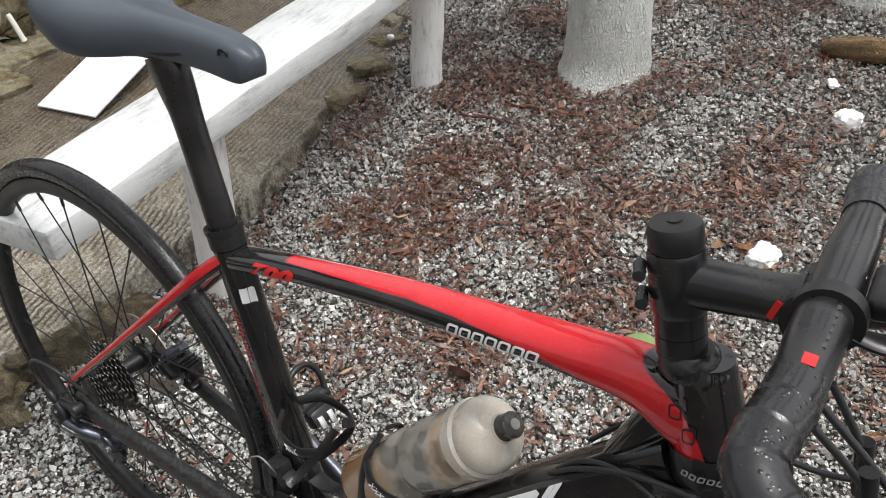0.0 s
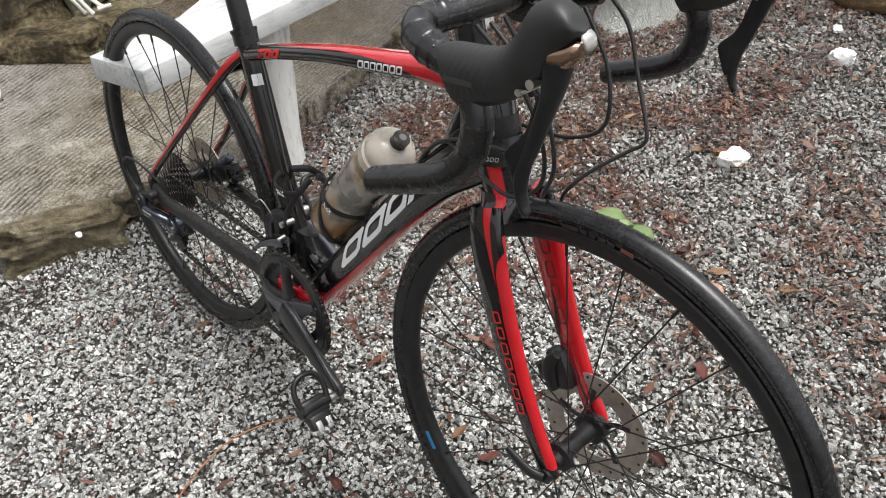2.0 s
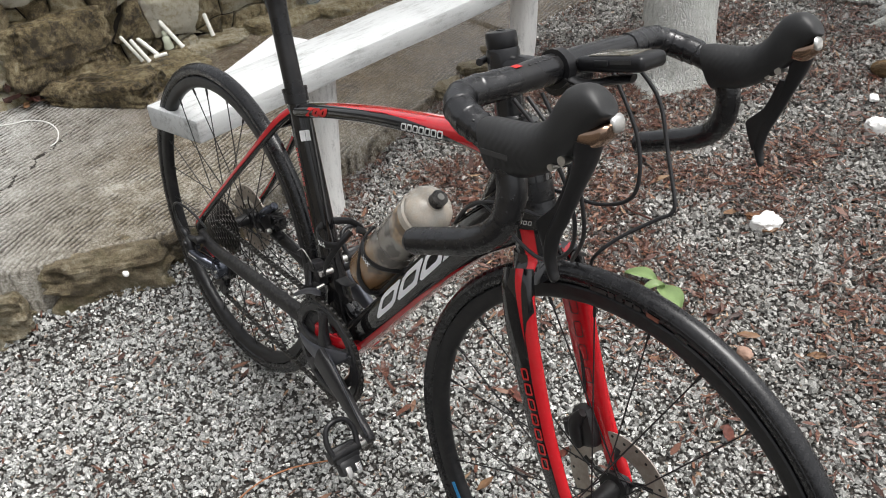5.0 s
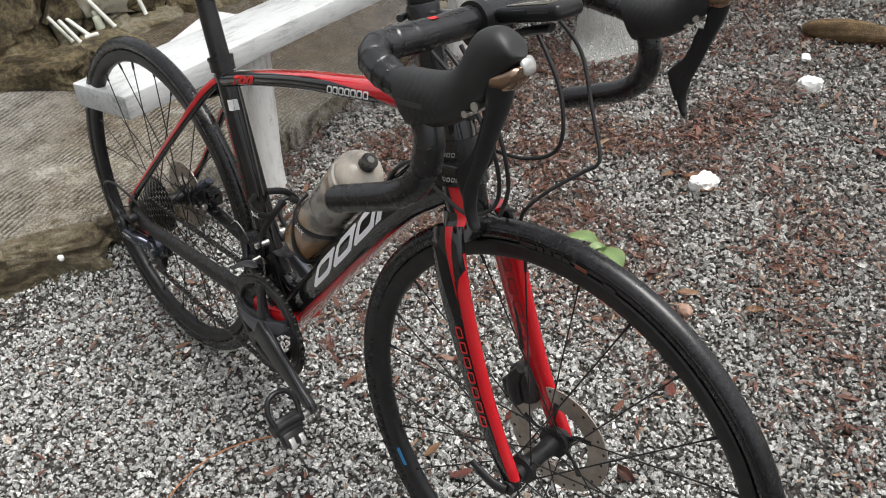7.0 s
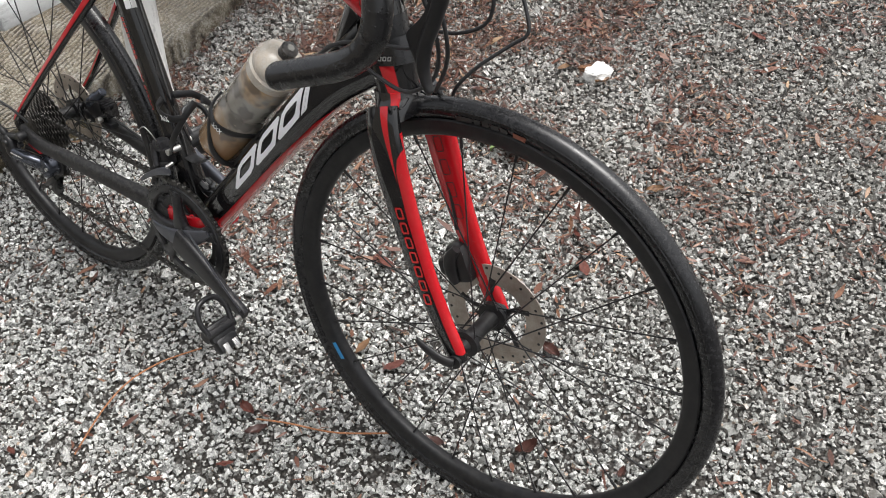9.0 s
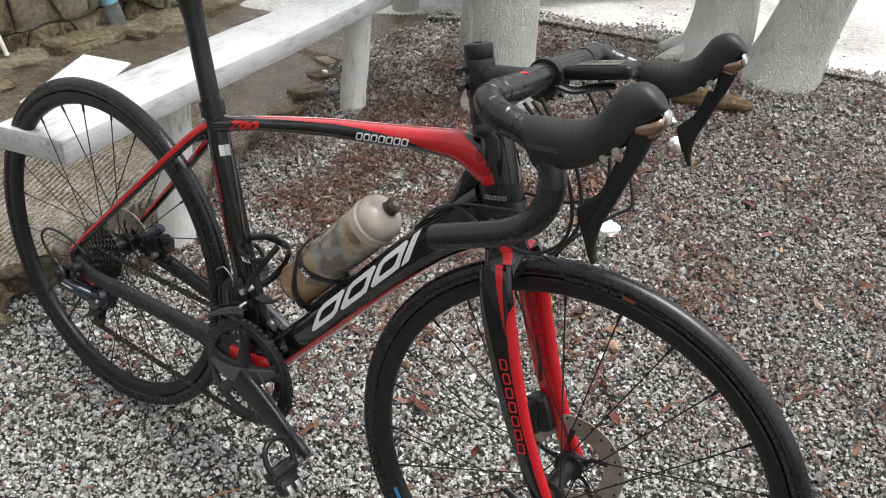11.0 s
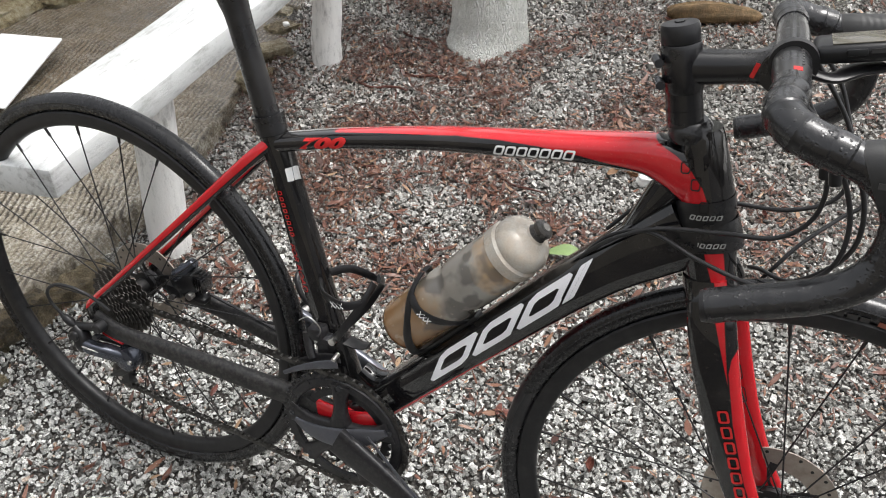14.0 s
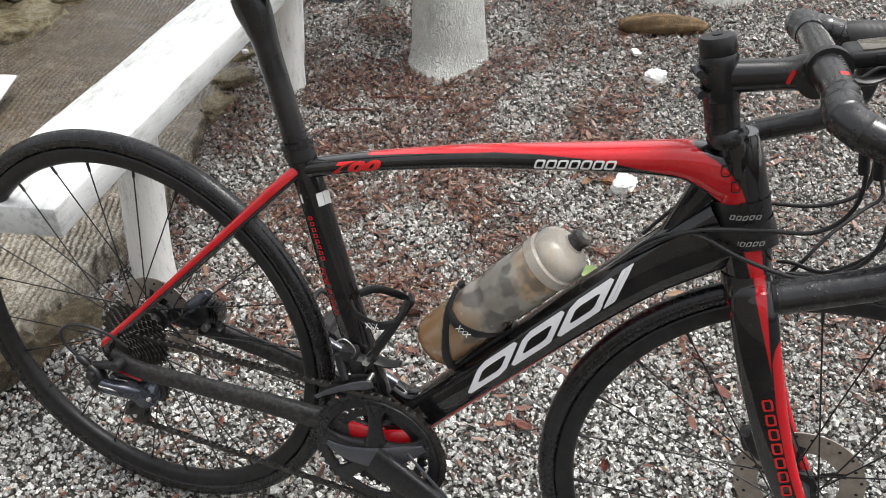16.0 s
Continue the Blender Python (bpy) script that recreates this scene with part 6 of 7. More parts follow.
def build_gravel():
    rng = np.random.default_rng(5)
    n = 275000
    px, py = rng.uniform(-0.80, 1.75, n), rng.uniform(-0.95, 2.32, n)
    near = np.interp(py, [-0.9, 0.5, 1.4, 2.3], [1.0, 0.95, 0.60, 0.46])
    keep = (px > np.interp(py, EDGE_Y, EDGE_X) - 0.01) & (rng.uniform(0, 1, n) < near)
    # open ground that no view reaches
    keep &= px < 1.75
    px, py = px[keep], py[keep]
    keep = py < rim_y(px) + 0.03
    px, py = px[keep], py[keep]
    size = np.clip(rng.lognormal(math.log(0.0045), 0.34, len(px)), 0.0028, 0.014) * np.interp(py, [0.4, 2.3], [1.0, 1.35])
    pz = heights(px, py) + 0.003 + rng.uniform(-0.008, 0.006, len(px))
    shapes, faces = base_shapes(40, rng, (0.5, 0.95))
    grit_faces = faces
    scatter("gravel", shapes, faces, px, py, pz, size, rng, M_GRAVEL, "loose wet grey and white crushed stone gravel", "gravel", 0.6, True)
    # leaf litter, thickest below the trees
    m = 170000
    lx, ly = rng.uniform(-0.65, 1.7, m), rng.uniform(-0.6, 2.25, m)
    clump = np.array([noise.noise(Vector((float(x) * 5, float(y) * 5, 2))) for x, y in zip(lx, ly)])
    heap = np.exp(-((lx - 0.05) ** 2 / 0.20 + (ly - 0.85) ** 2 / 0.32)) * 1.0 + 0.85 * np.exp(-((lx + 0.22) ** 2 / 0.05 + (ly - 1.45) ** 2 / 0.20)) + 0.035 + 0.16 * (ly > 0.40) + 0.7 * np.exp(-((lx - 0.3) ** 2 / 0.2 + (ly - 2.0) ** 2 / 0.06)) + 0.25 * np.exp(-((lx - 0.9) ** 2 / 0.4 + (ly - 1.15) ** 2 / 0.2))
    keep = (rng.uniform(0, 1, m) < heap * np.clip(0.55 + 1.6 * clump, 0.08, 1.3)) & (lx > np.interp(ly, EDGE_Y, EDGE_X))
    lx, ly = lx[keep], ly[keep]
    strip_v = []
    for _ in range(10):
        bend, wid = rng.uniform(-0.5, 0.6), rng.uniform(0.10, 0.34)
        xs = np.array([-1, -0.4, 0.35, 1.0])
        hw = np.array([0.05, wid, wid * 0.85, 0.04])
        zz = bend * (xs ** 2) * 0.5 + rng.normal(0, 0.06, 4)
        strip_v.append(np.concatenate([np.stack([xs, hw, zz], 1), np.stack([xs, -hw, zz + rng.normal(0, 0.05)], 1)]))
    faces = np.array([(0, 1, 5, 4), (1, 2, 6, 5), (2, 3, 7, 6)])
    scatter("leaf_litter", strip_v, faces, lx, ly, heights(lx, ly) + rng.uniform(0.010, 0.019, len(lx)), np.clip(rng.lognormal(math.log(0.0068), 0.48, len(lx)), 0.0028, 0.026), rng, M_LEAF, "wet reddish-brown dead leaves strewn on gravel", "leaf litter", 0.3)
    # grit and leaves washed over the yard's rim
    rim = rim_y
    over = lambda x, y: SLOPE * np.minimum(y, 2.15) + 0.02 * np.maximum(0, y - 2.15) + 0.018 + np.array([0.010 * noise.noise(Vector((float(a) * 2, float(b) * 2, 3))) for a, b in zip(x, y)])
    for name, count, shp, fc, mat, reach, sz, words, kind_of in (("grit", 6000, shapes, grit_faces, M_GRAVEL, 0.06, 0.0055, "loose grey grit washed over the yard's rim", "gravel"), ("rim_litter", 1800, strip_v, faces, M_LEAF, 0.10, 0.0075, "brown dead leaves washed over the yard's rim", "leaf litter")):
        gx = rng.uniform(-0.62, 1.7, count)
        drift = np.array([noise.noise(Vector((float(a) * 3.1, 7.0, 1.0))) for a in gx])
        gy = rim(gx) - 0.05 + np.abs(rng.normal(0, 1, count)) * reach * np.clip(0.7 + 1.6 * drift, 0.12, 2.0)
        scatter(name, shp, fc, gx, gy, over(gx, gy) + 0.003, np.clip(rng.lognormal(math.log(sz), 0.35, count), 0.003, 0.02), rng, mat, words, kind_of, 0.3)


build_gravel()


def build_sticks():
    twig = surface("wet dark twig", (0.075, 0.028, 0.020), 0.45, spread=0.4, relief=0.5, depth=0.002)
    for x0, y0, ang, L, r in ((-0.105, 1.22, -0.06, 0.15, 0.005), (-0.19, 1.13, 0.05, 0.15, 0.004), (0.02, 1.00, -0.5, 0.16, 0.0035), (0.33, 0.86, -0.1, 0.13, 0.003), (-0.27, 1.32, -0.9, 0.13, 0.003), (-0.20, 1.40, -0.3, 0.14, 0.004), (-0.05, 0.80, 0.3, 0.10, 0.003), (0.55, 1.30, 0.8, 0.10, 0.003), (0.62, 0.75, 0.3, 0.09, 0.0025), (0.80, 0.55, 2.4, 0.08, 0.0025)):
        c, s = math.cos(ang), math.sin(ang)
        rows = []
        for k in range(6):
            t = k / 5 - 0.5
            x, y = x0 + c * L * t + 0.006 * math.sin(7 * t + x0 * 9) * s, y0 + s * L * t + 0.008 * math.sin(5 * t + y0 * 5)
            rows.append((x, y, ground_z(x, y) + 0.011 + 0.003 * math.sin(9 * t), r * (1 - 0.35 * abs(t))))
        tagged(part("stick", sweep(rows, 8, 3), twig, None), "thin wet dark twig lying on gravel", "stick", "twigs on the gravel")
    straw = surface("dry orange straw", (0.30, 0.13, 0.06), 0.55, spread=0.3)
    for pts in (((0.400, -0.13), (0.357, -0.19), (0.335, -0.25), (0.340, -0.315), (0.368, -0.40)), ((0.598, -0.182), (0.654, -0.158), (0.736, -0.127), (0.836, -0.064))):
        rows = [(x, y, ground_z(x, y) + 0.013, 0.0016) for x, y in pts]
        tagged(part("straw", sweep(rows, 6, 6), straw, None), "long dry orange straw lying on gravel", "straw", "twigs on the gravel")


build_sticks()


def rock_geo(size, seed, rough=0.12, cuts=4, planes=9, box=9):
    """A broken stone: a box cut fine, clipped by chance planes, then roughened."""
    rng = np.random.default_rng(int(abs(seed) * 1000) % 100003)
    bm = bmesh.new()
    bmesh.ops.create_cube(bm, size=1)
    bmesh.ops.subdivide_edges(bm, edges=bm.edges[:], cuts=cuts, use_grid_fill=True)
    off = Vector((seed * 3.7, seed * 1.3, seed * 7.9))
    cutters = []
    for _ in range(planes):
        nrm = rng.normal(0, 1, 3)
        nrm = nrm / np.linalg.norm(nrm)
        cutters.append((Vector(nrm), 0.5 * float(np.abs(nrm).sum()) * rng.uniform(0.72, 0.93)))
    for v in bm.verts:
        c = v.co * 2
        k = (abs(c.x) ** box + abs(c.y) ** box + abs(c.z) ** box) ** (1 / box)
        q = v.co / max(k, 0.01)
        for nrm, d in cutters:
            over = q.dot(nrm) - d
            if over > 0:
                q = q - nrm * over
        d = noise.noise(q * 1.6 + off) * rough + noise.noise(q * 4.5 + off) * rough * 0.5 + noise.noise(q * 11 + off) * rough * 0.35 - abs(noise.noise(Vector((q.x * 5, q.y * 5, q.z * 13)) + off)) * rough * 0.9
        q = q * (1 + d)
        v.co = Vector((q.x * size[0], q.y * size[1], q.z * size[2]))
    bm.verts.index_update()
    out = [v.co.copy() for v in bm.verts], [tuple(v.index for v in f.verts) for f in bm.faces]
    bm.free()
    return out


def slab_stone(wave, r, cell, front, tilt, seed):
    """One fitted wall stone between two wavy courses, with leaning joints, a rough face and chipped edges."""
    y0, y1, l0, l1, lo, hi = cell
    n, gap, off = 8, 0.0032, Vector((seed, seed * 1.7, seed * 0.6))

    def at(u, v):
        t = lo + (hi - lo) * v
        tt = t - 0.5
        y = (y0 + l0 * tt) * (1 - u) + (y1 + l1 * tt) * u
        zb, zt = wave(r, y), wave(r + 1, y)
        return y, zb + (zt - zb) * t
    V, F = [], []
    yc, zc = at(0.5, 0.5)
    for j in range(n + 1):
        for i in range(n + 1):
            u, v = i / n, j / n
            y, z = at(u, v)
            edge = min(u, 1 - u, v, 1 - v) * n
            d = Vector((0, y - yc, z - zc))
            pull = gap * (1 + 0.8 * noise.noise(Vector((y * 30, z * 30, 0)) + off)) / max(d.length, 0.02)
            y, z = y - (y - yc) * pull, z - (z - zc) * pull
            q = Vector((y * 9, z * 9, 0)) + off
            x = front + tilt * (z - zc) + 0.010 * noise.noise(q) + 0.009 * noise.noise(q * 2.7) + 0.007 * noise.noise(q * 7.0) - (0.011, 0.003)[int(edge)] * (1.0 + 0.8 * noise.noise(q * 3.0)) if edge < 2 else front + tilt * (z - zc) + 0.010 * noise.noise(q) + 0.009 * noise.noise(q * 2.7) + 0.007 * noise.noise(q * 7.0)
            V.append(Vector((x, y, z)))
    w = n + 1
    F = [(j * w + i, j * w + i + 1, (j + 1) * w + i + 1, (j + 1) * w + i) for j in range(n) for i in range(n)]
    ring = [i for i in range(n)] + [j * w + n for j in range(n)] + [n * w + n - i for i in range(n)] + [(n - j) * w for j in range(n)]
    o = len(V)
    V += [Vector((front - 0.09, V[k].y, V[k].z)) for k in ring]
    m = len(ring)
    F += [(ring[k], ring[(k + 1) % m], o + (k + 1) % m, o + k) for k in range(m)]
    return V, F


# the wall stands a little behind the ramp's comb lines
WALL_AT = Vector((-0.18, 0.05, -0.065))


def build_wall():
    """Rubble wall with a stone ledge at its foot."""
    wall = tagged(part("wall_west", block((0.36, 1.72, 0.95), (-1.545, 0.755, 0.55), 0.0), M_MORTAR, None), "dark rubble stone wall, wet and unplastered", "wall", kind="structure")
    wall.matrix_basis = Matrix.Translation(WALL_AT)
    rnd = random.Random(17)
    levels = [0.14, 0.26, 0.34, 0.47, 0.55, 0.69, 0.76, 0.89, 0.96, 1.06]
    wave = lambda r, y: levels[r] + (0.060 * noise.noise(Vector((y * 3.1, r * 3.7, 1.0))) + 0.028 * noise.noise(Vector((y * 8.0, r * 5.1, 2.0))) if 0 < r < 9 else 0.0)
    for r in range(9):
        y, lean0 = -0.10, 0.0
        while y < 1.61:
            tall = levels[r + 1] - levels[r]
            w = rnd.uniform(0.8, 1.7) * tall if rnd.random() < 0.7 else rnd.uniform(0.45, 0.8) * tall
            last = y + w > 1.54
            y1 = 1.64 if last else y + w
            lean1 = 0.0 if last else rnd.uniform(-0.6, 0.6) * tall
            cells = [(y, y1, lean0, lean1, 0.0, 1.0)]
            if w > 1.3 * tall and tall > 0.12 and rnd.random() < 0.45:
                cut = rnd.uniform(0.35, 0.65)
                cells = [(y, y1, lean0, lean1, 0.0, cut), (y, y1, lean0, lean1, cut, 1.0)]
            out = rnd.uniform(-0.020, 0.022)
            for c in cells:
                part("stone", slab_stone(wave, r, c, -1.335 + out + rnd.uniform(-0.006, 0.006), rnd.uniform(-0.07, 0.07), rnd.random() * 90), M_WALL, wall, angle=32)
            y, lean0 = y1, lean1
    # the wall's broken end towards the ramp
    for k, (zc, sz, sx) in enumerate(((0.22, 0.17, 0.30), (0.38, 0.15, 0.26), (0.53, 0.16, 0.30), (0.69, 0.14, 0.24), (0.84, 0.16, 0.28))):
        part("stone", rock_geo((sx, 0.16, sz), 31.0 + k * 1.9, 0.12, 9), M_WALL, wall, angle=22, m=Matrix.Translation((-1.45 + 0.02 * math.sin(k * 2.0), -0.13 + 0.015 * math.sin(k * 3.1), zc)))
    ledge = [(-1.160, 0.128, 0.250, 0.21, 0.37, 0.14), (-1.325, 0.045, 0.395, 0.17, 0.36, 0.21), (-1.23, 0.36, 0.205, 0.24, 0.30, 0.15), (-1.315, 0.62, 0.215, 0.18, 0.27, 0.13), (-1.305, 0.90, 0.235, 0.18, 0.30, 0.125), (-1.27, 1.20, 0.23, 0.22, 0.31, 0.13), (-1.30, 1.50, 0.245, 0.20, 0.30, 0.12), (-1.36, 1.80, 0.255, 0.18, 0.32, 0.10)]
    for i, (x, y, zc, sx, sy, sz) in enumerate(ledge):
        o = part("ledge_stone", rock_geo((sx, sy, sz), 60.3 + i * 2.7, 0.15, 14, 6, 12), M_WALL, None, angle=18, m=Matrix.Translation(WALL_AT + Vector((x, y, zc))) @ Matrix.Rotation(-0.85 if i == 0 else 0.12 * math.sin(i * 2.1), 4, "Z"))
        tagged(o, "large brown ledge stone at the wall foot", "stone", "ledge stones")
    # mossy stones that hold the slab's edge
    edge = [(-0.405, 0.150, 0.060, 0.12, 0.17, 0.12), (-0.440, 0.010, 0.070, 0.15, 0.17, 0.14), (-0.500, -0.190, 0.060, 0.20, 0.30, 0.16), (-0.590, -0.450, 0.025, 0.19, 0.22, 0.17), (-0.78, -0.72, -0.01, 0.28, 0.26, 0.25), (-0.560, 1.02, 0.140, 0.07, 0.13, 0.06), (-0.600, 1.17, 0.150, 0.09, 0.15, 0.07), (-0.655, 1.33, 0.155, 0.08, 0.12, 0.06), (-0.74, 1.46, 0.165, 0.10, 0.10, 0.05)]
    for i, (x, y, zc, sx, sy, sz) in enumerate(edge):
        o = part("edge_stone", rock_geo((sx, sy, sz), 20.7 + i * 3.1, 0.24, 14), M_EDGE, None, angle=18, m=Matrix.Translation((x, y, zc)) @ Matrix.Rotation(-0.35 + 0.3 * math.sin(i * 1.7), 4, "Z"))
        tagged(o, "mossy brown edging stone beside the ramp", "stone", "edging stones")


build_wall()


def build_sky_blocker():
    """Unseen wall added behind the viewer: closes the place, blocks low sky."""
    lime = whitewash("weathered beige plaster", (0.34, 0.31, 0.26), (1, 1, 0.4), 0.5)
    tagged(part("sky_blocker_south", block((6.0, 0.25, 2.4), (-0.4, -3.6, 0.7), 0.0), lime, None), "unseen weathered beige plaster wall added to block low sky", "wall", kind="structure")


build_sky_blocker()


# ---- benches ----
def build_bench():
    d = Vector((-0.1675, 0.986, 0)).normalized()
    s = Vector((d.y, -d.x, 0))
    L, Wd, T = 1.512, 0.166, 0.052
    a = Vector((-0.119, -0.024, 0.5095))
    c = a + d * (L / 2) - s * (Wd / 2)
    bench = tagged(new("bench"), "long white painted bench on round posts", "bench", "benches")
    bench.matrix_basis = Matrix.Translation((c.x, c.y, 0.0))
    bm = bmesh.new()
    bmesh.ops.create_cube(bm, size=1)
    bmesh.ops.scale(bm, vec=(Wd, L, T), verts=bm.verts)
    bmesh.ops.bevel(bm, geom=bm.edges[:], offset=0.0045, segments=2, affect="EDGES", profile=0.5)
    bmesh.ops.subdivide_edges(bm, edges=[e for e in bm.edges if e.calc_length() > 0.5], cuts=40)
    for v in bm.verts:
        # the near end is sawn slightly askew
        if v.co.y < -0.4 * L:
            v.co.y += 0.05 * (v.co.x - Wd / 2)
        v.co += Vector((noise.noise(v.co * 7), 0, noise.noise(v.co * 5 + Vector((3, 1, 2))))) * 0.0022
    bm.verts.index_update()
    geo = [v.co.copy() for v in bm.verts], [tuple(v.index for v in f.verts) for f in bm.faces]
    bm.free()
    top = part("seat_plank", geo, M_BENCH, bench, "thick white painted plank", m=Matrix.Translation((0, 0, a.z)) @ Matrix.Rotation(math.atan2(-d.x, d.y), 4, "Z"))
    for i, (bx, by, tx, ty, r) in enumerate(((-0.320, 0.365, -0.297, 0.380, 0.0455), (-0.415, 1.205, -0.400, 1.215, 0.0435))):
        z0 = ground_z(bx, by) - 0.05
        part("post", sweep([(bx - c.x, by - c.y, z0, r * 1.04), (bx - c.x, by - c.y, z0 + 0.12, r), ((bx + tx) / 2 - c.x, (by + ty) / 2 - c.y, 0.30, r * 0.98), (tx - c.x, ty - c.y, 0.486, r)], 26, 5, up=(1, 0, 0)), M_POST, bench, "white painted round post")
    part("pad", rod((-0.297 - c.x, 0.380 - c.y, 0.470), (-0.297 - c.x, 0.380 - c.y, 0.4845), 0.0465, n=20), M_RUBBER, bench, "dark pad below the plank")
    for k in (0.14, 0.86):
        p = Vector((0.02, -L / 2 + L * k, T / 2))
        part("knot", revolve([(0.005, -0.0006), (0.008, -0.0006), (0.008, 0.0008), (0.005, 0.0008)], 18), M_POST, top, m=Matrix.Translation(p) @ Matrix.Rotation(radians(90), 4, "X"))
    far = tagged(new("bench"), "low pale bench across the yard behind trees", "bench", "benches")
    p, q = Vector((-0.655, 1.86, 0.44)), Vector((0.86, 3.80, 0.44))
    e = (q - p).normalized()
    nrm = Vector((-e.y, e.x, 0))
    mid = (p + q) / 2 + nrm * 0.13
    far.matrix_basis = Matrix.Translation((mid.x, mid.y, 0.0))
    part("seat_plank", block(((q - p).length + 0.6, 0.26, 0.046), (0, 0, 0), 0.006), M_BENCH, far, m=Matrix.Translation((e.x * 0.3, e.y * 0.3, 0.436)) @ Matrix.Rotation(math.atan2(e.y, e.x), 4, "Z"))
    for k in (-0.87, 0.45, 1.3):
        part("post", rod((e.x * k, e.y * k, 0.22), (e.x * k, e.y * k, 0.405), 0.06, n=20), M_POST, far)


build_bench()


# ---- trees ----
def limb(rows, seed, n=40, gnarl=0.07):
    """A trunk or limb with folds, lumps and flared foot."""
    V, F = sweep(rows, n, 8, up=(1, 0, 0))
    rows2 = spline([r + (r[3],) if len(r) == 4 else r for r in rows], 8)
    off = Vector((seed, seed * 2.3, seed * 0.7))
    for i, r in enumerate(rows2):
        c = Vector(r[:3])
        for k in range(n):
            v = V[i * n + k]
            d = v - c
            a = 2 * math.pi * k / n
            f = 1 + gnarl * (noise.noise(Vector((math.cos(a) * 1.3, math.sin(a) * 1.3, v.z * 2.6)) + off) + 0.5 * noise.noise(Vector((math.cos(a) * 4, math.sin(a) * 4, v.z * 7)) + off) + 0.25 * noise.noise(Vector((math.cos(a) * 9, math.sin(a) * 9, v.z * 5)) + off))
            V[i * n + k] = c + d * f
    return V, F


def crown_geo(centre, spread, count, seed):
    rng = np.random.default_rng(seed)
    V, F = [], []
    for _ in range(count):
        p = rng.normal(0, 0.5, 3) * spread + np.array(centre)
        a, t, L = rng.uniform(0, 2 * np.pi), rng.uniform(-0.8, 0.8), rng.uniform(0.05, 0.11)
        d = np.array([math.cos(a), math.sin(a), t])
        sd = np.cross(d, [0, 0, 1.0])
        sd = sd / np.linalg.norm(sd) * L * 0.3
        o = len(V)
        V += [Vector(p), Vector(p + d * L * 0.5 + sd), Vector(p + d * L), Vector(p + d * L * 0.5 - sd)]
        F.append((o, o + 1, o + 2, o + 3))
    return V, F


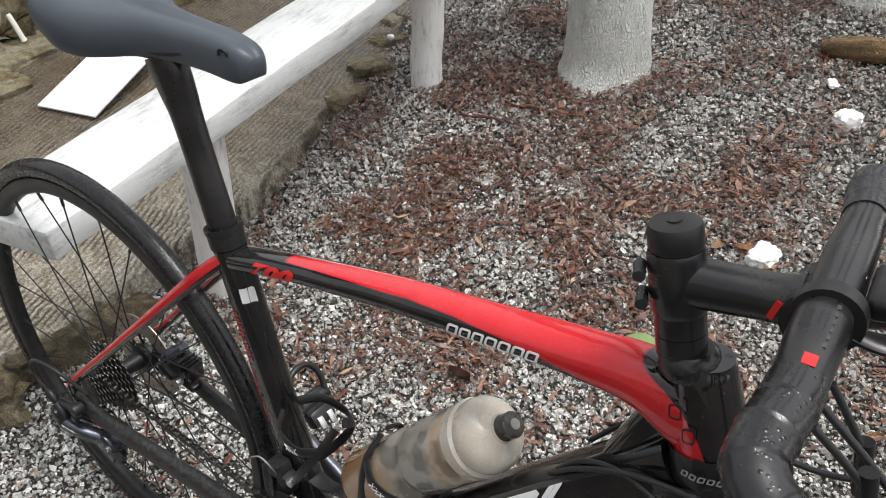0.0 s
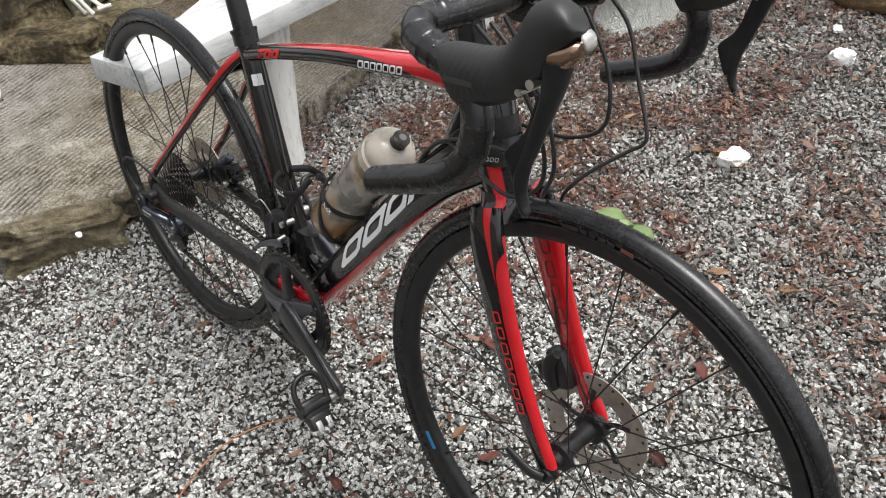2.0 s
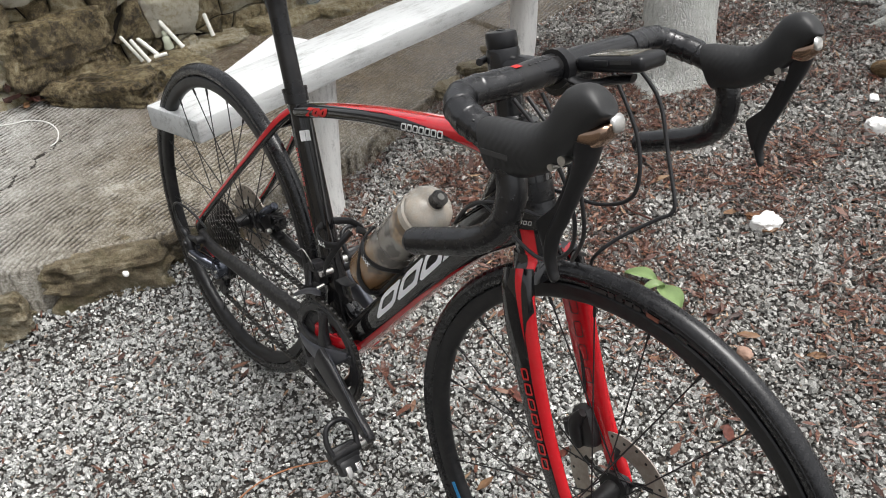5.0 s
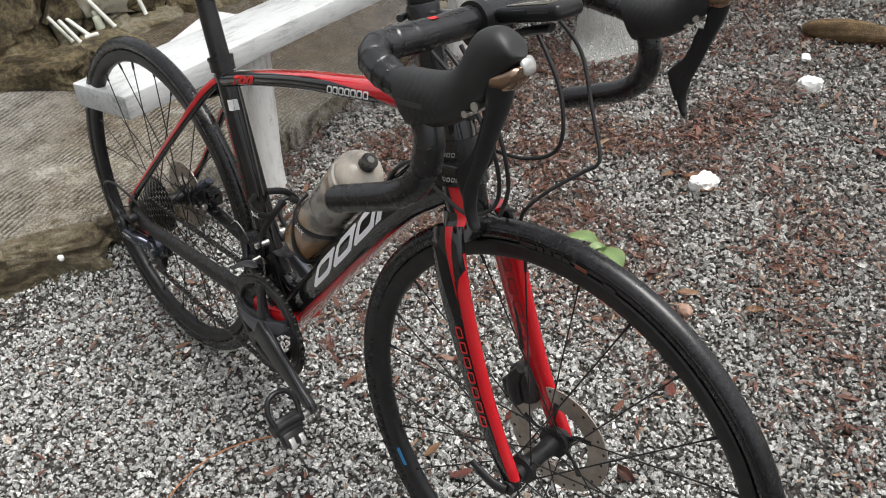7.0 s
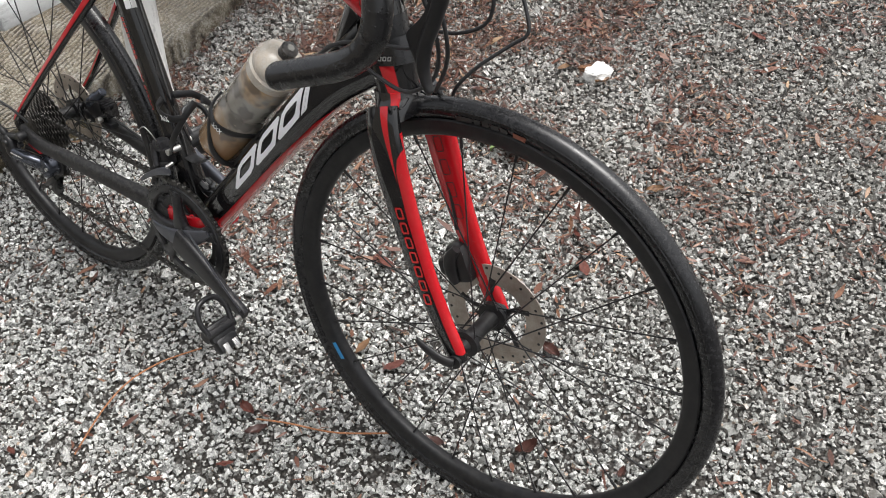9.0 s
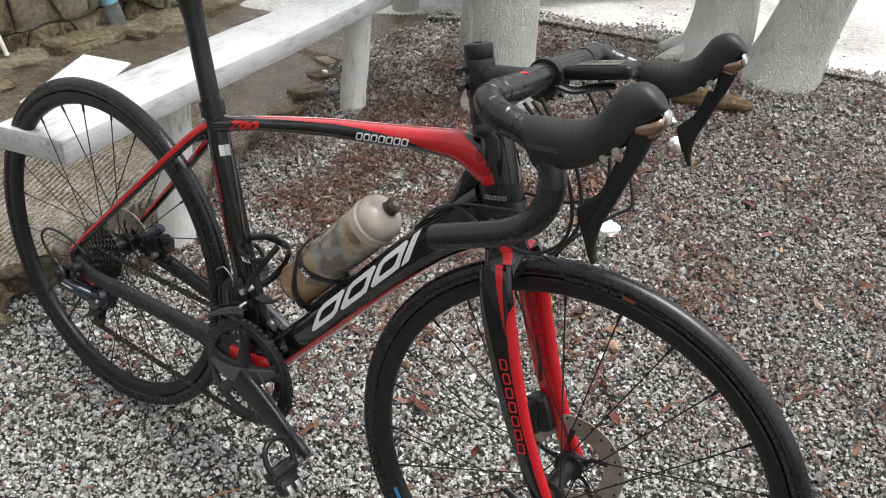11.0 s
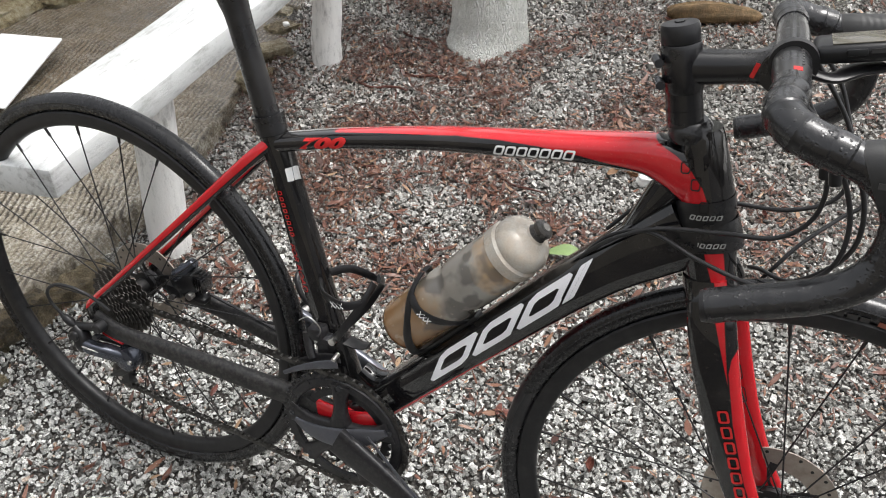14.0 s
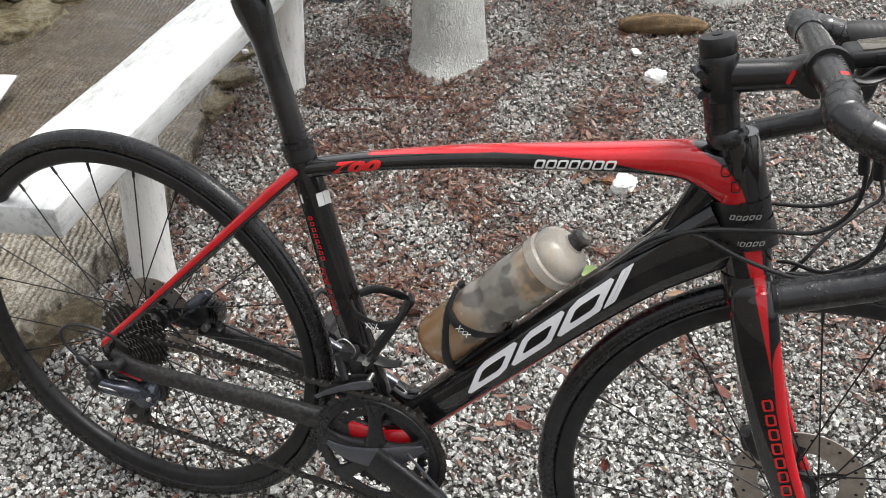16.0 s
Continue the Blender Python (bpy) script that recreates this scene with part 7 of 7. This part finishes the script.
def build_trees():
    green = surface("dark green foliage", (0.055, 0.085, 0.03), 0.5, spread=0.4)
    z1 = ground_z(0.0, 1.5) - 0.05
    t1 = tagged(new("tree"), "limewashed white tree trunk with rough bark", "tree", "whitewashed trees")
    t1.matrix_basis = Matrix.Translation((-0.015, 1.5, 0.0))
    part("trunk", limb([(-0.005, -0.015, z1, 0.150, 0.135), (-0.004, -0.005, z1 + 0.07, 0.126, 0.118), (-0.008, 0.0, z1 + 0.18, 0.112, 0.108), (-0.025, 0.02, z1 + 0.40, 0.106, 0.102), (-0.045, 0.04, z1 + 0.70, 0.102, 0.098), (-0.075, 0.06, z1 + 1.2, 0.092, 0.090), (-0.12, 0.09, 2.6, 0.08, 0.08)], 3.1), M_BARK, t1, "thick whitewashed trunk", 60)
    part("second_stem", limb([(-0.02, 0.02, z1 + 0.14, 0.085), (-0.050, 0.035, z1 + 0.33, 0.092), (-0.115, 0.05, z1 + 0.52, 0.088), (-0.195, 0.06, z1 + 0.76, 0.080), (-0.43, 0.05, z1 + 1.2, 0.055), (-0.58, 0.02, 2.4, 0.045)], 7.7, 34), M_BARK, t1, "whitewashed second stem from the fork", 60)
    part("sucker", limb([(-0.315, 0.27, z1, 0.034), (-0.318, 0.27, z1 + 0.12, 0.026), (-0.300, 0.26, z1 + 0.5, 0.022), (-0.30, 0.25, z1 + 0.9, 0.012)], 5.1, 18), M_BARK, t1, "thin stem at the foot", 60)
    part("limb", limb([(0.015, 0.07, 2.2, 0.07), (-0.35, 0.0, 2.9, 0.05), (-0.8, -0.2, 3.4, 0.03)], 2.2, 16), M_BARK, t1)
    part("limb", limb([(0.02, 0.08, 2.4, 0.07), (0.4, 0.2, 3.0, 0.05), (0.8, 0.1, 3.6, 0.03)], 4.2, 16), M_BARK, t1)
    part("burl", rock_geo((0.050, 0.045, 0.090), 5.5, 0.25, 4), M_BARK, t1, m=Matrix.Translation((-0.02, -0.085, z1 + 0.62)))
    part("crown", crown_geo((0.0, 0.2, 3.8), np.array([1.1, 1.1, 0.6]), 900, 3), green, t1, "sparse green crown")
    z2 = ground_z(0.65, 2.2) - 0.05
    t2 = tagged(new("tree"), "limewashed white tree with two stems from one foot", "tree", "whitewashed trees")
    t2.matrix_basis = Matrix.Translation((0.65, 2.2, 0.0))
    part("trunk", limb([(-0.190, 0.0, z2, 0.180, 0.150), (-0.185, 0.0, z2 + 0.06, 0.150, 0.130), (-0.175, 0.01, z2 + 0.16, 0.125, 0.115), (-0.185, 0.03, z2 + 0.40, 0.110, 0.105), (-0.215, 0.06, z2 + 0.75, 0.105, 0.102), (-0.30, 0.1, 2.6, 0.07, 0.07)], 12.1), M_BARK, t2, "whitewashed trunk", 60)
    part("second_trunk", limb([(0.060, -0.02, z2, 0.185, 0.150), (0.070, -0.02, z2 + 0.07, 0.155, 0.135), (0.095, -0.01, z2 + 0.20, 0.125, 0.115), (0.150, 0.02, z2 + 0.45, 0.110, 0.106), (0.220, 0.06, z2 + 0.80, 0.100, 0.098), (0.48, 0.2, 2.6, 0.07, 0.07)], 15.3), M_BARK, t2, "leaning whitewashed trunk", 60)
    for x0, y0, x1, y1, r in ((-0.28, -0.02, -0.42, 0.02, 0.036), (-0.25, -0.08, -0.36, -0.14, 0.032)):
        part("root", limb([(x0 * 0.8, y0 * 0.6, z2 + 0.10, r * 1.7), (x0, y0, z2 + 0.07, r * 1.4), ((x0 + x1) / 2, (y0 + y1) / 2, z2 + 0.045, r), (x1, y1, z2 + 0.02, r * 0.4)], x0 * 9, 18), M_BARK, t2, angle=60)
    part("crown", crown_geo((0.2, 0.4, 3.9), np.array([1.1, 1.1, 0.6]), 900, 8), green, t2, "sparse green crown")
    z3 = ground_z(-0.7, 2.6)
    t3 = tagged(new("tree"), "slim whitewashed trunk beside the far bench", "tree", "whitewashed trees")
    t3.matrix_basis = Matrix.Translation((-0.765, 1.98, 0.0))
    part("trunk", limb([(0, 0, 0.16, 0.075), (0.0, 0, 0.3, 0.055), (0.01, 0, 0.7, 0.05), (0.02, 0.02, 2.2, 0.045)], 19.0, 26), M_BARK, t3, angle=60)
    part("crown", crown_geo((0, 0.1, 3.2), np.array([0.8, 0.8, 0.5]), 500, 9), green, t3, "sparse green crown")


build_trees()


# ---- small things ----
def dead_leaf_geo(L, curl, seed):
    """A thin curled leaf with a midrib and wavy edge."""
    rng = random.Random(seed)
    V, F = [], []
    bend = rng.uniform(-0.25, 0.25)
    for i in range(9):
        t = i / 8
        hw = L * rng.uniform(0.20, 0.26) * math.sin(math.pi * (0.04 + 0.93 * t)) ** 0.8
        for j in (-1, -0.5, 0, 0.5, 1):
            V.append(Vector(((t - 0.5) * L, j * hw + bend * L * (t - 0.5) ** 2, curl * L * (abs(j) ** 1.5 * 0.30 + 0.5 * (t - 0.5) ** 2) + rng.uniform(-0.0012, 0.0012))))
    for i in range(8):
        for j in range(4):
            F.append((i * 5 + j, i * 5 + j + 1, (i + 1) * 5 + j + 1, (i + 1) * 5 + j))
    return V, F


def build_dead_leaves():
    kinds = [surface("russet dead leaf", (0.10, 0.034, 0.025), 0.38, spread=0.5, grain=0.006, relief=0.5, depth=0.001), surface("tan dead leaf", (0.17, 0.095, 0.050), 0.45, spread=0.4, grain=0.006, relief=0.5, depth=0.001), surface("dark brown dead leaf", (0.055, 0.024, 0.019), 0.35, spread=0.5, grain=0.006, relief=0.5, depth=0.001)]
    words = ["curled russet dead leaf lying on gravel", "dry tan dead leaf lying on gravel", "wet dark brown leaf lying on gravel"]
    rng = random.Random(21)
    for i in range(64):
        x, y = rng.uniform(0.45, 1.6), rng.uniform(-0.35, 1.9)
        if i % 4 == 0:
            x, y = rng.uniform(-0.2, 1.0), rng.uniform(-0.5, 1.0)
        k = rng.choice((0, 0, 1, 2, 2))
        g = dead_leaf_geo(rng.uniform(0.018, 0.048), rng.uniform(-0.5, 1.0), i)
        m = Matrix.Translation((x, y, ground_z(x, y) + 0.016)) @ Matrix.Rotation(rng.uniform(0, 6.28), 4, "Z") @ Matrix.Rotation(rng.uniform(-0.35, 0.35), 4, "X")
        tagged(part("dead_leaf", g, kinds[k], None, angle=70, m=m), words[k], "leaf", "dead leaves on the gravel")
    for i in range(22):
        x, y = rng.gauss(-1.50, 0.055), rng.gauss(-0.10, 0.06)
        k = rng.choice((0, 0, 1, 2))
        m = Matrix.Translation((x, y, slab_z(x, y) + 0.010 + 0.05 * rng.random() ** 2)) @ Matrix.Rotation(rng.uniform(0, 6.28), 4, "Z") @ Matrix.Rotation(rng.uniform(-0.9, 0.9), 4, "X")
        tagged(part("dead_leaf", dead_leaf_geo(rng.uniform(0.035, 0.065), rng.uniform(0.2, 1.2), 90 + i), kinds[k], None, angle=70, m=m), words[k].replace("gravel", "the ramp by the wall"), "leaf", "dead leaves by the wall")


build_dead_leaves()


def build_small():
    foam = surface("crumbly white foam", (0.80, 0.80, 0.78), 0.7, spread=0.08, relief=0.5, depth=0.002)
    for x, y, s, i in ((0.606, 1.515, (0.060, 0.056, 0.050), 1), (0.610, 0.990, (0.066, 0.052, 0.040), 2), (0.528, 1.645, (0.040, 0.026, 0.012), 3)):
        tagged(part("foam_scrap", rock_geo(s, 80 + i * 3.3, 0.30, 9, 6, 4.0), foam, None, angle=50, m=Matrix.Translation((x, y, ground_z(x, y) + 0.016)) @ Matrix.Rotation(i * 0.7, 4, "Z")), "torn piece of white foam on gravel", "litter", "white litter")
    leaf = surface("brown curled leaf", (0.16, 0.075, 0.035), 0.5, spread=0.4)
    tagged(part("leaf", rock_geo((0.040, 0.026, 0.012), 4.4, 0.7, 8, 4, 2.2), leaf, None, m=Matrix.Translation((0.570, 1.000, ground_z(0.57, 1.0) + 0.014))), "curled brown leaf beside white foam", "leaf")
    pink = surface("pinkish round pebble", (0.34, 0.22, 0.165), 0.5, spread=0.25, relief=0.4, depth=0.001)
    tagged(part("pebble", rock_geo((0.036, 0.030, 0.026), 9.9, 0.25, 7, 6, 2.3), pink, None, angle=60, m=Matrix.Translation((0.805, 0.612, ground_z(0.805, 0.612) + 0.016))), "rounded pinkish pebble on gravel", "pebble")
    wood = surface("rotten mossy brown log", (0.17, 0.105, 0.050), 0.6, spread=0.7, grain=0.008, fine=0.004, relief=1.0, depth=0.010, dirt=(0.06, 0.045, 0.02), dirt_amount=0.7, dirt_size=0.02)
    zl = ground_z(0.58, 1.80)
    log = tagged(part("log", limb([(0.452, 1.772, zl + 0.018, 0.010, 0.010), (0.475, 1.776, zl + 0.024, 0.024, 0.024), (0.56, 1.795, zl + 0.030, 0.032, 0.034), (0.65, 1.820, zl + 0.030, 0.027, 0.030), (0.705, 1.842, zl + 0.022, 0.018, 0.020), (0.715, 1.846, zl + 0.018, 0.010, 0.012)], 6.0, 26, 0.42), wood, None, angle=60), "short rotten brown log on gravel", "log")
    green = surface("fresh green leaf", (0.19, 0.27, 0.11), 0.36, spread=0.3, relief=0.3, depth=0.001)
    for x, y, a, L in ((0.510, 0.655, 0.15, 0.062), (0.600, 0.640, -0.45, 0.074), (0.556, 0.640, 1.0, 0.040)):
        V, F = [], []
        for i in range(9):
            t = i / 8
            hw = 0.34 * L * math.sin(math.pi * min(1, t * 0.96 + 0.02)) ** 0.8
            for j in (-1, -0.5, 0, 0.5, 1):
                V.append(Vector(((t - 0.5) * L * 1.3, j * hw, 0.010 * abs(j) + 0.016 * math.sin(t * 2.6))))
        for i in range(8):
            for j in range(4):
                F.append((i * 5 + j, i * 5 + j + 1, (i + 1) * 5 + j + 1, (i + 1) * 5 + j))
        o = tagged(part("green_leaf", (V, F), green, None, angle=80, m=Matrix.Translation((x, y, ground_z(x, y) + 0.016)) @ Matrix.Rotation(a, 4, "Z")), "broad fresh green leaf on gravel", "leaf", "green leaves")
    V, F = [], []
    board = surface("white foam board", (0.80, 0.80, 0.82), 0.55, spread=0.06, relief=0.1, dirt=(0.45, 0.42, 0.36), dirt_amount=0.25)
    A, B, D = Vector((-1.155, 0.480, 0.187)), Vector((-1.250, 0.790, 0.245)), Vector((-0.970, 0.535, 0.184))
    ex, ey = (D - A).normalized(), (B - A).normalized()
    ez = ex.cross(ey).normalized()
    ey = ez.cross(ex)
    m = Matrix((ex, ey, ez)).transposed().to_4x4()
    sheet = tagged(part("foam_board", block((0.186, 0.325, 0.006), (0.093, 0.1625, 0.003), 0.0015), board, None, m=Matrix.Translation(A) @ m), "white foam board leaning on the ledge", "board")
    part("crease", block((0.0015, 0.32, 0.0006), (0.098, 0.1625, 0.0062), 0), surface("grey crease", (0.45, 0.45, 0.47), 0.6), sheet)
    wax = surface("white candle wax", (0.80, 0.79, 0.74), 0.45, spread=0.05, relief=0.1)
    for x, y, z, dx, dy, L, r in ((-1.245, 0.325, 0.285, -0.020, -0.040, 0.085, 0.0070), (-1.270, 0.310, 0.285, -0.030, -0.045, 0.095, 0.0060), (-1.285, 0.375, 0.285, -0.040, -0.045, 0.065, 0.0075), (-1.290, 0.475, 0.285, -0.025, -0.055, 0.105, 0.0075), (-1.318, 0.612, 0.285, -0.004, -0.016, 0.085, 0.0075), (-1.275, 0.360, 0.284, 0.030, 0.035, 0.010, 0.007)):
        x, y, z = WALL_AT + Vector((x, y, z))
        c = tagged(part("candle", lathe([(0, r * 1.3), (0.06, r), (0.95, r), (1, r * 0.75)], (x, y, z), (x + dx, y + dy, z + L), 14), wax, None), "burnt white candle stub standing on ledge", "candle", "candles on the ledge")
        part("wick", rod((x + dx, y + dy, z + L), (x + dx * 1.05, y + dy * 1.05, z + L + 0.007), 0.0009, n=6), M_BLACKPRINT, c)
    fig = surface("pale greenish plaster", (0.52, 0.55, 0.44), 0.6, spread=0.15)
    tagged(part("figurine", lathe([(0, 0.017), (0.1, 0.018), (0.4, 0.014), (0.62, 0.015), (0.72, 0.008), (0.80, 0.0095), (0.92, 0.009), (1, 0.003)], WALL_AT + Vector((-1.315, 0.435, 0.285)), WALL_AT + Vector((-1.318, 0.428, 0.352)), 18), fig, None, angle=60), "small pale plaster figurine beside candles", "figurine")
    # small water bottle against the wall
    pet, nt, b = nodes_of("clear thin bottle plastic")
    b.inputs["Base Color"].default_value = (0.86, 0.92, 0.95, 1)
    b.inputs["Roughness"].default_value = 0.12
    b.inputs["Transmission Weight"].default_value = 0.88
    b.inputs["IOR"].default_value = 1.3
    p0, p1 = WALL_AT + Vector((-1.290, 1.055, 0.302)), WALL_AT + Vector((-1.315, 1.010, 0.500))
    at = lambda t: p0 + (p1 - p0) * t
    pb = tagged(part("plastic_bottle", lathe([(0, 0.024), (0.02, 0.029), (0.10, 0.030), (0.16, 0.0285), (0.22, 0.030), (0.30, 0.0285), (0.36, 0.030), (0.66, 0.030), (0.76, 0.024), (0.86, 0.013), (0.90, 0.0125)], p0, p1, 26), pet, None), "clear plastic water bottle leaning on wall", "bottle")
    part("wrapper", lathe([(0, 0.0304), (1, 0.0304)], at(0.42), at(0.66), 26), surface("pale blue wrapper", (0.25, 0.55, 0.68), 0.4, spread=0.35, grain=0.01), pb, "pale blue wrapper band")
    part("screw_cap", lathe([(0, 0.0150), (0.9, 0.0150), (1, 0.0135)], at(0.89), at(1.0), 20), surface("turquoise cap plastic", (0.05, 0.42, 0.50), 0.4), pb, "turquoise screw cap")
    # thin pale wire on the ramp
    wire = surface("white wire", (0.72, 0.71, 0.68), 0.5, spread=0.1)
    pts = [(-1.62, -0.30), (-1.40, -0.20), (-1.35, -0.144), (-1.333, -0.087), (-1.272, -0.048), (-1.194, -0.045), (-1.125, -0.07), (-1.10, -0.10)]
    tagged(part("wire", sweep([(x, y, slab_z(x, y) + 0.003, 0.0022) for x, y in pts], 8, 6), wire, None), "thin white wire lying on the ramp", "wire")
    bits = surface("dark crumbs", (0.10, 0.08, 0.06), 0.7, spread=0.4)
    rng = random.Random(4)
    geos = []
    for k in range(90):
        x, y = rng.uniform(-0.9, 1.3), rng.uniform(2.25, 3.6)
        s = rng.uniform(0.004, 0.013)
        geos.append(moved(rock_geo((s, s * 1.3, s * 0.7), k * 1.3, 0.25, 1, 4, 3), Matrix.Translation((x, y, SLOPE * 2.15 + 0.02 * (y - 2.15) + 0.018))))
    tagged(part("crumbs", join(*geos), bits, None), "dark crumbs strewn over the pale yard", "debris", kind="stuff")
    for x, y, z, s in ((-0.348, -0.194, 0.128, 0.020), (-0.62, 1.30, 0.20, 0.024)):
        tagged(part("pebble", rock_geo((s, s * 0.8, s * 0.6), x * 50, 0.25, 5, 5, 2.3), foam, None, m=Matrix.Translation((x, y, z))), "small white pebble on edging stone", "pebble", "white litter")


build_small()
